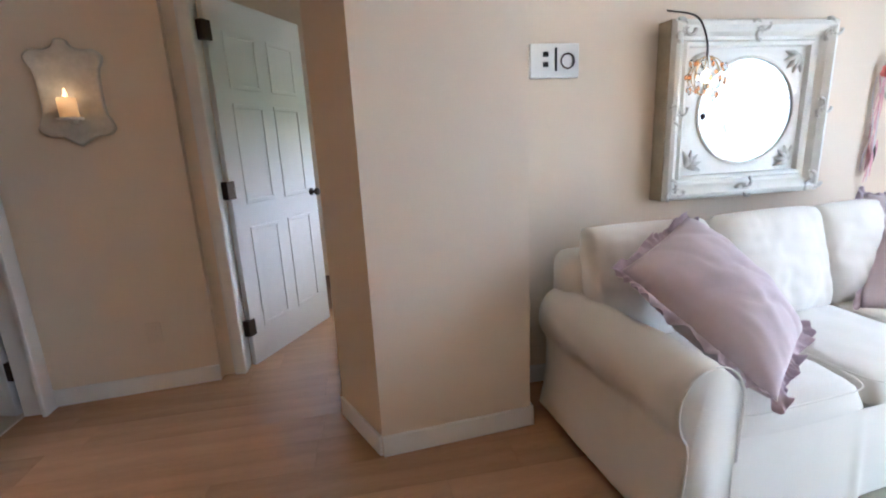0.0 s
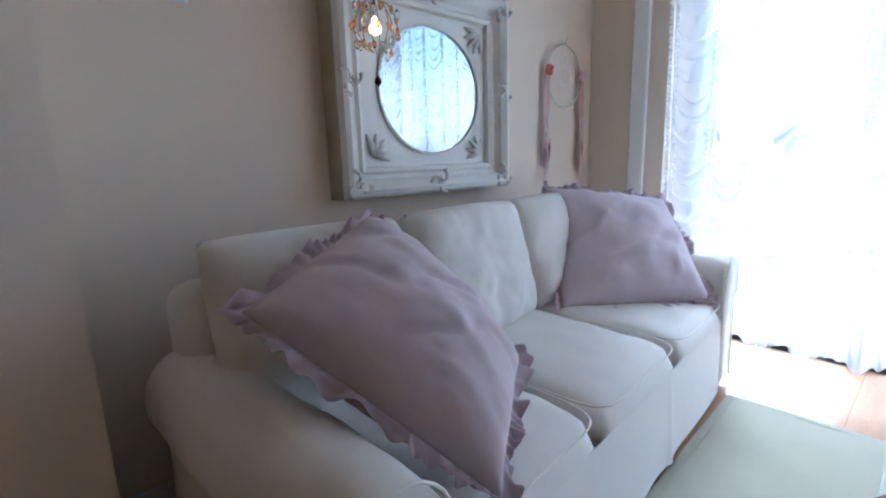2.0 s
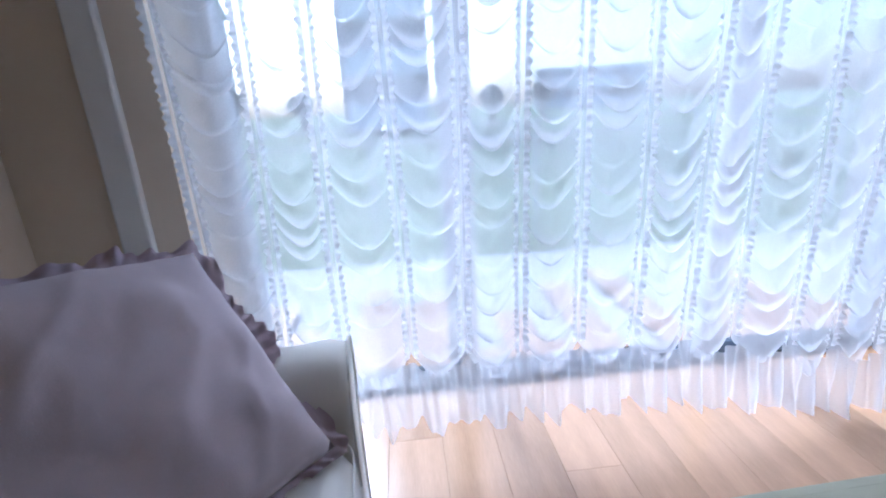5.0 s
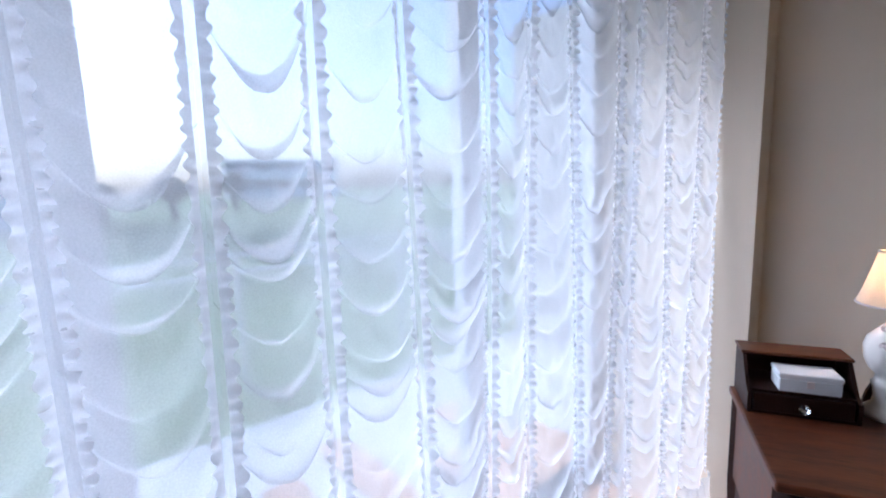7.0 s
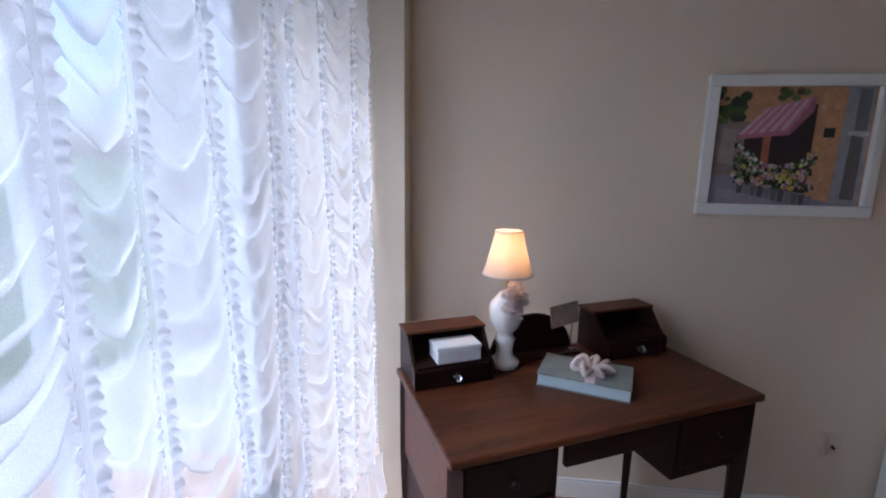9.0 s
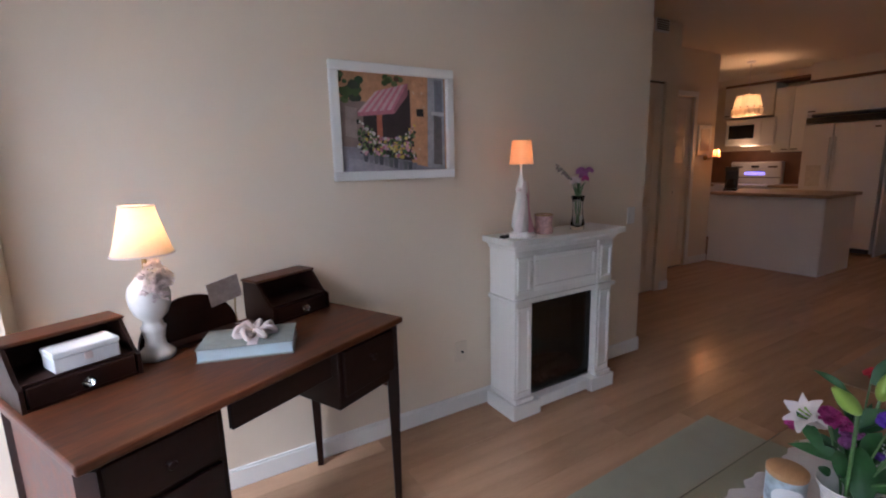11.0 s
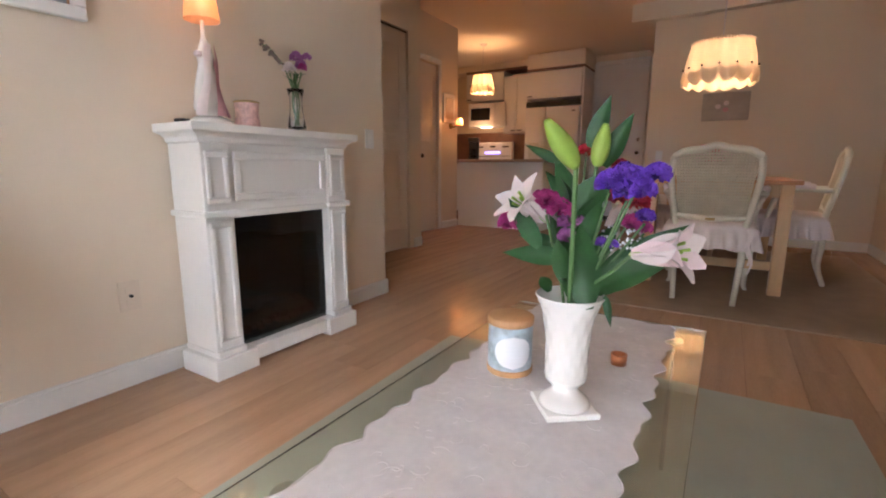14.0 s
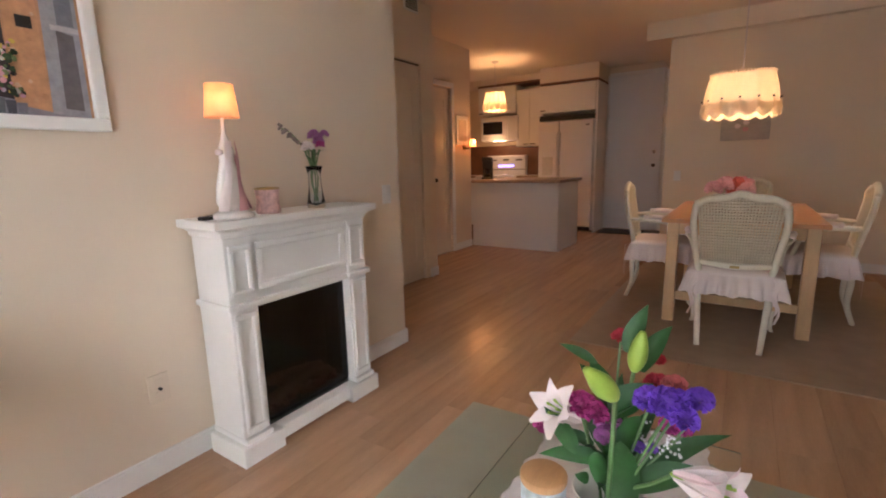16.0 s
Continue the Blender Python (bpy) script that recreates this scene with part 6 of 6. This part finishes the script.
# ---------------- dining ----------------
dt = thing("dining_table", (-5.66, 1.84, 0), 0, "pale pine dining table with honey top", "dining table")
TLN, TWD, THT = 1.56, 0.94, 0.765
for i in range(4):
    part("top_plank", box((TLN, TWD / 4 - 0.002, 0.028), (0, -TWD / 2 + (i + 0.5) * TWD / 4, THT - 0.014), 0.004, 2), PINETOP, dt)
for s in (-1, 1):
    part("apron", box((TLN - 0.22, 0.022, 0.085), (0, s * (TWD / 2 - 0.075), THT - 0.07)), PINE, dt)
    part("apron", box((0.022, TWD - 0.22, 0.085), (s * (TLN / 2 - 0.075), 0, THT - 0.07)), PINE, dt)
    part("stretcher", box((0.03, TWD - 0.2, 0.06), (s * (TLN / 2 - 0.075), 0, 0.20), 0.004, 1), PINE, dt)
    for f in (-1, 1):
        part("leg", box((0.075, 0.075, THT - 0.03), (s * (TLN / 2 - 0.075), f * (TWD / 2 - 0.075), (THT - 0.03) / 2 + 0.005), 0.006, 2), PINE, dt)
part("stretcher", box((TLN - 0.2, 0.03, 0.06), (0, 0, 0.20), 0.004, 1), PINE, dt)
for x in (-0.55, 0.52):
    pm = thing("placemat", (-5.66 + x, 1.84, THT), 0, "thin woven honey coloured placemat", "placemat")
    part("weave", box((0.36, 0.5, 0.005), (0, 0, 0.0025), 0.002, 1), CANE, pm)

fb = thing("flower_bowl", (-5.75, 1.80, THT), 0, "low arrangement of pink flowers on the table", "flowers")
fb.scale = (1.5, 1.5, 1.7)
part("bowl", lathe([(0.0, 0.0), (0.06, 0.0), (0.09, 0.04), (0.10, 0.06), (0.09, 0.055), (0.0, 0.03)], seg=20), PORC, fb, "", True)
for k in range(9):
    a = k * 2.4
    part("bloom", ruffled_bloom((0.075 * math.cos(a) * (k % 3) / 2, 0.11 * math.sin(a) * (k % 3) / 2, 0.09 + 0.02 * (k % 2)), 0.045, 50, 80 + k), (CORAL, PINK, LILYPK)[k % 3], fb)


def dining_chair():
    """Faces local +y; its back stands at local -y."""
    c = thing("dining_chair", (0, 0, 0), 0, "cream painted cane-back armchair with skirted seat", "chair", "chairs round the dining table")
    for s in (-1, 1):
        part("front_leg", tube(smooth_path([(s * 0.225, 0.22, 0.42), (s * 0.25, 0.245, 0.33), (s * 0.235, 0.225, 0.18), (s * 0.228, 0.215, 0.05), (s * 0.24, 0.235, 0.0)], 5), [0.026 - 0.0007 * i for i in range(20)] + [0.014], 8), CHAIRW, c, "curved cabriole leg", True)
        part("back_leg", tube(smooth_path([(s * 0.19, -0.21, 0.45), (s * 0.185, -0.225, 0.3), (s * 0.175, -0.22, 0.14), (s * 0.165, -0.265, 0.0)], 5), [0.023 - 0.0005 * i for i in range(16)], 8), CHAIRW, c, "curved back leg", True)
        part("back_post", tube(smooth_path([(s * 0.18, -0.21, 0.44), (s * 0.205, -0.235, 0.58), (s * 0.232, -0.275, 0.78), (s * 0.225, -0.29, 0.90)], 5), 0.019, 8), CHAIRW, c, "", True)
        part("armrest", tube(smooth_path([(s * 0.215, -0.25, 0.68), (s * 0.27, -0.10, 0.685), (s * 0.285, 0.06, 0.67), (s * 0.27, 0.12, 0.645)], 5), 0.017, 8), CHAIRW, c, "", True)
        part("arm_pad", tube(smooth_path([(s * 0.262, -0.14, 0.705), (s * 0.28, -0.02, 0.708), (s * 0.285, 0.06, 0.695)], 4), 0.022, 8), SEATC, c, "padded blush arm cover", True)
        part("arm_support", tube(smooth_path([(s * 0.28, 0.06, 0.665), (s * 0.245, 0.09, 0.56), (s * 0.24, 0.12, 0.45)], 4), 0.015, 8), CHAIRW, c, "", True)
        for k in range(3):
            part("tie_ribbon", grid(2, 14, lambda u, v, s=s, k=k: (s * (0.20 + 0.012 * k) + 0.012 * math.sin(v * 8 + k) + (u - 0.5) * 0.012, -0.262 - 0.01 * k, 0.47 - v * (0.16 + 0.05 * k))), SEATC, c, "", True)
    part("top_rail", tube(smooth_path([(-0.225, -0.29, 0.90), (-0.16, -0.298, 0.935), (-0.07, -0.302, 0.945), (0, -0.304, 0.965), (0.07, -0.302, 0.945), (0.16, -0.298, 0.935), (0.225, -0.29, 0.90)], 5), 0.021, 8), CHAIRW, c, "curved crest rail", True)
    part("lower_rail", tube(smooth_path([(-0.19, -0.225, 0.54), (0, -0.24, 0.525), (0.19, -0.225, 0.54)], 5), 0.018, 8), CHAIRW, c, "", True)
    bm = bmesh.new()
    for i in range(27):
        u = (i / 26 - 0.5) * 2
        xb, xt = u * 0.175, u * 0.212
        put_tube(bm, [(xb, -0.228, 0.54), ((xb + xt) / 2, -0.258, 0.72), (xt, -0.295, 0.915 + 0.03 * (1 - u * u))], 0.0060, 4)
    for j in range(22):
        v = j / 21
        hw = 0.175 + 0.037 * v
        put_tube(bm, [(-hw, -0.228 - 0.067 * v, 0.545 + 0.375 * v), (hw, -0.228 - 0.067 * v, 0.545 + 0.375 * v)], 0.0052, 4)
    tagged(part("cane_panel", bm, CANE, c), "woven cane back panel", "", "", "stuff")
    part("label_plate", box((0.05, 0.006, 0.016), (0, -0.262, 0.525), 0.002, 1), BRASS, c)
    part("seat_rail", box((0.46, 0.44, 0.06), (0, 0.0, 0.41), 0.015, 2), CHAIRW, c)
    seat = part("seat_cushion", cushion_bm(0.52, 0.50, 0.085, 16, 5, 2.2, 0.004), SEATC, c, "blush skirted seat cushion", True)
    seat.matrix_basis = pose(0, 0.0, 0.468)

    def skirtf(u, v):
        p = u * 4
        k, t = int(p) % 4, p - int(p)
        a, b = [(2 * t - 1, -1), (1, 2 * t - 1), (1 - 2 * t, 1), (-1, 1 - 2 * t)][k]
        w = 0.255 + 0.025 * v + 0.012 * v * math.sin(u * 210)
        d = 0.245 + 0.025 * v + 0.012 * v * math.sin(u * 210)
        return (a * w, b * d, 0.005 - 0.13 * v + 0.006 * math.sin(u * 90) * v)
    part("seat_skirt", grid(260, 6, skirtf, True), SEATC, seat, "gathered blush skirt", True)
    return c


chair = dining_chair()
chair.matrix_basis = pose(-4.77, 1.835, 0.009, 0, 0, 90)
copy_thing(chair, pose(-5.60, 2.30, 0.009, 0, 0, 176))
copy_thing(chair, pose(-5.62, 1.30, 0.009, 0, 0, 4))
copy_thing(chair, pose(-6.62, 1.83, 0.009, 0, 0, -90))


def pendant(name, at, r0, r1, h, top, label):
    p = thing(name, at, 0, label, "pendant lamp", "fabric pendant lamps")
    bm = bmesh.new()
    n = 14

    def wave(u):
        return 1 + 0.022 * math.cos(6.283185 * u * n) + 0.006 * math.cos(6.283185 * u * 96)

    def f(u, v):
        bulge = 1 + 0.07 * math.sin(math.pi * v)
        r = (r0 + (r1 - r0) * v) * bulge * wave(u)
        z = h * v - (0.10 * h * abs(math.sin(math.pi * u * n)) * (1 - v) ** 6)
        return (r * math.cos(6.283185 * u), r * math.sin(6.283185 * u), z)
    put_grid(bm, 196, 18, f, True)
    part("shade", bm, SHADE, p, "gathered cream fabric shade", True)
    bm = bmesh.new()
    put_grid(bm, 196, 6, lambda u, v: ((r0 * 1.045 + 0.012 * v) * math.cos(6.283185 * u) * wave(u), (r0 * 1.045 + 0.012 * v) * math.sin(6.283185 * u) * wave(u), h * (0.36 - 0.14 * abs(math.sin(math.pi * u * n))) - v * 0.24 * h - 0.05 * h * v * abs(math.sin(math.pi * u * n))), True)
    part("swag_trim", bm, SHADE, p, "scalloped lower swag", True)
    bm = bmesh.new()
    put_grid(bm, 196, 4, lambda u, v: ((r1 * 1.03 + 0.012 * v * math.sin(u * 380)) * math.cos(6.283185 * u), (r1 * 1.03 + 0.012 * v * math.sin(u * 380)) * math.sin(6.283185 * u), h * 0.96 + 0.07 * h * v), True)
    part("top_frill", bm, SHADE, p, "", True)
    for k in range(n):
        a = 2 * math.pi * k / n
        bm = bmesh.new()
        bmesh.ops.create_icosphere(bm, subdivisions=1, radius=0.009)
        part("bead", bm, BRONZE, p).matrix_basis = pose(r0 * 1.075 * math.cos(a), r0 * 1.075 * math.sin(a), h * 0.36)
    part("bulb", lathe([(0.0, h * 0.3), (0.022, h * 0.34), (0.03, h * 0.45), (0.018, h * 0.6), (0.012, h * 0.7), (0, h * 0.7)], seg=14), BULB, p, "glowing bulb", True)
    part("cord", tube([(0, 0, h * 0.7), (0, 0, top - at[2] - 0.03)], 0.005, 6), LACEP, p)
    part("canopy", lathe([(0.055, 0.0), (0.05, -0.02), (0.0, -0.03)], (0, 0, top - at[2]), 16), LACEP, p)
    for k in range(3):
        a = k * 2.094
        part("spider", tube([(0, 0, h * 0.92), (r1 * math.cos(a), r1 * math.sin(a), h * 0.94)], 0.003, 5), BRASS, p)
    return p


pendant("pendant_lamp", (-5.68, 1.765, 1.505), 0.245, 0.205, 0.30, H, "lit cream fabric pendant lamp with scalloped hem")
pendant("pendant_lamp", (-7.95, -1.50, 1.99), 0.175, 0.14, 0.25, H, "lit small cream fabric pendant in the kitchen")

dp = thing("wall_print", (-7.40, 1.80, 1.51), -90, "small faded floral canvas print", "picture")
part("canvas", box((0.45, 0.022, 0.30), (0, 0.011, 0), 0.004, 1), ART, dp)
for k in range(7):
    bm = bmesh.new()
    vsx = [bm.verts.new((0.02 + 0.05 * math.cos(k * 2.1) + 0.03 * math.cos(q * 1.047), 0.0235 + 0.0003 * k, 0.0 + 0.04 * math.sin(k * 2.1) + 0.028 * math.sin(q * 1.047))) for q in range(6)]
    bm.faces.new(vsx)
    part("paint_patch", bm, PINK if k % 2 else LILYP, dp)

# passage wall: picture and small sconce
kp = thing("hall_picture", (-6.80, -1.43, 1.62), 0, "white framed picture on the passage wall", "picture")
part("frame", box((0.30, 0.02, 0.38), (0, 0.01, 0), 0.005, 1), WHITEP, kp)
part("print", box((0.20, 0.004, 0.27), (0, 0.022, 0), 0.001, 1), ART, kp)
ks = thing("wall_sconce", (-6.87, -1.43, 1.40), 0, "small lit wall sconce with a glowing shade", "sconce")
part("arm", tube(smooth_path([(0, 0.0, 0.0), (0, 0.06, -0.02), (0, 0.12, 0.02)], 4), 0.008, 6), BRASS, ks)
part("plate", lathe([(0.04, 0), (0.04, 0.008), (0, 0.012)], seg=14), BRASS, ks).matrix_basis = pose(0, 0, 0, -90)
bm = bmesh.new()
put_grid(bm, 24, 6, lambda u, v: ((0.05 - 0.02 * v) * math.cos(6.283185 * u), 0.14 + (0.05 - 0.02 * v) * math.sin(6.283185 * u), 0.0 + 0.10 * v), True)
part("shade", bm, SHADE2, ks, "", True)
part("bulb", lathe([(0.0, 0.02), (0.014, 0.04), (0.008, 0.07), (0, 0.075)], (0, 0.14, 0), 10), BULB, ks, "glowing bulb", True)


# ---------------- kitchen ----------------
isl = thing("kitchen_peninsula", (-7.5, -0.79, 0), 0, "white kitchen peninsula cabinet", "cabinet")
part("body", span(-0.44, 0.40, -0.64, 0.615, 0, 0.905), CABW, isl)
part("end_panel", span(-0.44, 0.40, 0.617, 0.63, 0, 0.905), CABW, isl)
part("toe_trim", span(0.402, 0.41, -0.64, 0.63, 0, 0.07), CABW, isl)
tagged(part("peninsula_worktop", span(-7.98, -7.05, -1.43, -0.12, 0.906, 0.945, 0.006), COUNTER), "brown laminate peninsula worktop", "worktop")


def cabinet(name, x0, x1, y0, y1, z0, z1, doors, label, pulls=True):
    """Its doors look along +x."""
    c = thing(name, (x0, y0, z0), 0, label, "cabinet", "white kitchen cabinets")
    w, d, h = y1 - y0, x1 - x0, z1 - z0
    part("body", span(0, d, 0, w, 0, h), CABW, c)
    for i in range(doors):
        a, b = i * w / doors + 0.004, (i + 1) * w / doors - 0.004
        dd = part("door", span(d + 0.001, d + 0.019, a, b, 0.004, h - 0.004, 0.004), CABW, c)
        part("panel", span(d + 0.0195, d + 0.024, a + 0.05, b - 0.05, 0.06, h - 0.06, 0.002), CABW, dd)
        if pulls:
            px = (b - 0.06) if i % 2 == 0 and doors > 1 else (a + 0.06)
            part("handle", span(d + 0.02, d + 0.042, px - 0.045, px + 0.045, 0.03, 0.045, 0.004), BRONZE, dd, "dark bronze pull")
    return c


cabinet("wall_cabinet", -9.62, -9.25, -1.72, -1.20, 1.46, 2.45, 2, "white two-door wall cabinet")
cabinet("wall_cabinet", -9.62, -9.25, -2.50, -1.73, 2.05, 2.55, 1, "white wall cabinet above the microwave")
cabinet("wall_cabinet", -9.62, -8.98, -1.17, -0.24, 1.98, 2.42, 1, "white cabinet above the fridge")
cabinet("base_cabinet", -9.62, -9.05, -1.60, -1.20, 0, 0.90, 1, "white base cabinet beside the stove")
cabinet("base_cabinet", -9.62, -9.05, -3.29, -2.48, 0, 0.90, 2, "white base cabinets past the stove")
tagged(part("kitchen_worktop", span(-9.62, -9.02, -1.62, -1.20, 0.902, 0.94, 0.005), COUNTER), "brown laminate worktop beside the stove", "worktop")
tagged(part("kitchen_worktop", span(-9.62, -9.02, -3.29, -2.47, 0.902, 0.94, 0.005), COUNTER), "brown laminate worktop past the stove", "worktop")
structure("backsplash", span(-9.62, -9.605, -3.29, -1.20, 0.94, 1.50), BACKSPL, "dark brown kitchen backsplash", "backsplash")
structure("fridge_panel", span(-9.62, -8.96, -0.225, -0.20, 0, 2.42), CABW, "white tall panel beside the fridge", "panel")
structure("cabinet_crown", span(-9.62, -8.94, -1.17, -0.20, 2.425, 2.46, 0.004), BACKSPL, "brown crown strip above the cabinets", "trim")
structure("cabinet_crown", span(-9.62, -9.22, -2.50, -1.19, 2.555, 2.59, 0.004), BACKSPL, "brown crown strip above the cabinets", "trim")

structure("kitchen_bulkhead", span(-9.62, -9.24, -3.3, -1.175, 2.592, H), WALL, "beige bulkhead above the kitchen cabinets", "bulkhead")
structure("kitchen_bulkhead", span(-9.62, -8.96, -1.17, -0.20, 2.462, H), WALL, "beige bulkhead above the fridge cabinet", "bulkhead")

frg = thing("refrigerator", (-9.60, -1.16, 0), 0, "white side-by-side refrigerator with a water dispenser", "refrigerator")
part("body", span(0, 0.64, 0, 0.92, 0.03, 1.84, 0.006), FRIDGE, frg)
part("door", span(0.645, 0.70, 0.003, 0.36, 0.10, 1.83, 0.012), FRIDGE, frg)
part("door", span(0.645, 0.70, 0.366, 0.917, 0.10, 1.83, 0.012), FRIDGE, frg)
part("kick_grille", span(0.645, 0.67, 0.02, 0.90, 0.03, 0.09, 0.003), BLACK, frg)
# black block fills the gap to draw its shade as colour
part("gap_shade_block", span(0.60, 0.66, 0.0, 0.92, 1.845, 1.93, 0.003), BLACK, frg, "black block standing in for the shade above the fridge")
for y in (0.33, 0.395):
    part("handle", tube(smooth_path([(0.70, y, 0.75), (0.735, y, 0.82), (0.735, y, 1.55), (0.70, y, 1.62)], 4), 0.011, 8), FRIDGE, frg, "", True)
part("dispenser", span(0.695, 0.703, 0.08, 0.26, 0.95, 1.25, 0.003), CREAMD, frg, "pale grey water dispenser")
part("badge", span(0.70, 0.704, 0.80, 0.86, 1.74, 1.76), GREYV, frg)

stv = thing("stove", (-9.60, -2.44, 0), 0, "white electric stove with a lit display", "stove")
part("body", span(0, 0.60, 0, 0.80, 0.03, 0.90, 0.006), FRIDGE, stv)
part("cooktop", span(0.0, 0.62, 0, 0.80, 0.902, 0.935, 0.006), FRIDGE, stv)
part("oven_door", span(0.602, 0.63, 0.02, 0.78, 0.22, 0.80, 0.008), FRIDGE, stv)
part("oven_window", span(0.631, 0.634, 0.16, 0.64, 0.40, 0.66, 0.001), SCREEN, stv)
part("oven_handle", tube([(0.66, 0.06, 0.76), (0.66, 0.74, 0.76)], 0.012, 8), FRIDGE, stv)
bg2 = part("back_guard", span(0.0, 0.12, 0, 0.80, 0.936, 1.31, 0.02), FRIDGE, stv)
part("display", span(0.121, 0.124, 0.24, 0.56, 1.09, 1.135), LED, bg2, "lit violet display")
part("display_shade", span(0.121, 0.124, 0.34, 0.46, 1.21, 1.245), BLACK, bg2)
part("control_strip", span(0.121, 0.124, 0.06, 0.20, 1.21, 1.235), BRONZE, bg2)
part("control_strip", span(0.121, 0.124, 0.60, 0.74, 1.21, 1.235), BRONZE, bg2)
# black bar drawn as a shadow line across the back guard
part("shadow_strip", span(0.121, 0.13, 0.01, 0.79, 1.04, 1.05), BLACK, bg2)
mwv = thing("microwave", (-9.60, -2.44, 1.58), 0, "white over-range microwave with a dark window", "microwave")
part("body", span(0, 0.38, 0, 0.77, 0, 0.44, 0.008), FRIDGE, mwv)
part("door", span(0.381, 0.40, 0.01, 0.56, 0.02, 0.42, 0.006), FRIDGE, mwv)
part("door_window", span(0.401, 0.404, 0.06, 0.46, 0.12, 0.34, 0.001), SCREEN, mwv, "black door window")
part("control_panel", span(0.381, 0.40, 0.57, 0.76, 0.02, 0.42, 0.004), FRIDGE, mwv)
part("lamp_lens", span(0.24, 0.36, 0.25, 0.45, -0.006, -0.001), HOODGLOW, mwv, "glowing hood lamp")
ket = thing("coffee_maker", (-7.40, -1.35, 0.945), 20, "small dark coffee maker on the worktop", "coffee maker")
part("base", box((0.14, 0.16, 0.03), (0, 0, 0.015), 0.006, 2), BLACK, ket)
part("tower", box((0.06, 0.15, 0.24), (-0.04, 0, 0.15), 0.008, 2), BLACK, ket)
part("head", box((0.14, 0.15, 0.06), (0, 0, 0.29), 0.01, 2), BLACK, ket)
part("jug", lathe([(0.045, 0.032), (0.055, 0.07), (0.05, 0.13), (0.038, 0.15), (0, 0.15)], (0.03, 0, 0), 16), SCREEN, ket, "", True)

# ---------------- floor planks ----------------
floor = structure("floor", span(-9.62, 0.46, -3.3, 6.0, -0.019, -0.009), SUB, "oak laminate plank floor with a soft sheen", "floor")
PLN, PLW = 1.22, 0.193
pbm = box((PLN - 0.0007, PLW - 0.0007, 0.009), (0, 0, -0.0045), 0.0004, 1)
pme = bpy.data.meshes.new("plank")
pbm.to_mesh(pme)
pbm.free()
pme.materials.append(PLANK)
pt = random.Random(77)
rest = bmesh.new()
count = 0
rowsn = int(round((6.0 + 1.5) / PLW))
for r in range(rowsn):
    y = -1.43 + PLW / 2 + r * PLW
    if y > 4.9:
        break
    off = pt.uniform(0, PLN)
    x = 0.40 - off + PLN / 2
    while x > -9.9:
        near = -0.2 < y < 4.2 and x > -6.6
        inside = (y > 0 and (y < 3.5 or -5.4 < x < -2.3)) or (y <= 0 and x - PLN / 2 < -3.7)
        if inside and y <= 0 and x + PLN / 2 > -3.6:
            put_box(rest, (-3.6 - x + PLN / 2, PLW - 0.0007, 0.009), ((x - PLN / 2 - 3.6) / 2, y, -0.0045))
        elif inside:
            if near and count < 298:
                p = new("plank", pme)
                p.parent = floor
                p.matrix_basis = pose(x, y, 0)
                count += 1
            else:
                put_box(rest, (PLN - 0.0007, PLW - 0.0007, 0.009), (x, y, -0.0045))
        x -= PLN
tagged(part("far_planks", rest, PLANK, floor), "oak laminate planks farther off", "", "", "stuff")
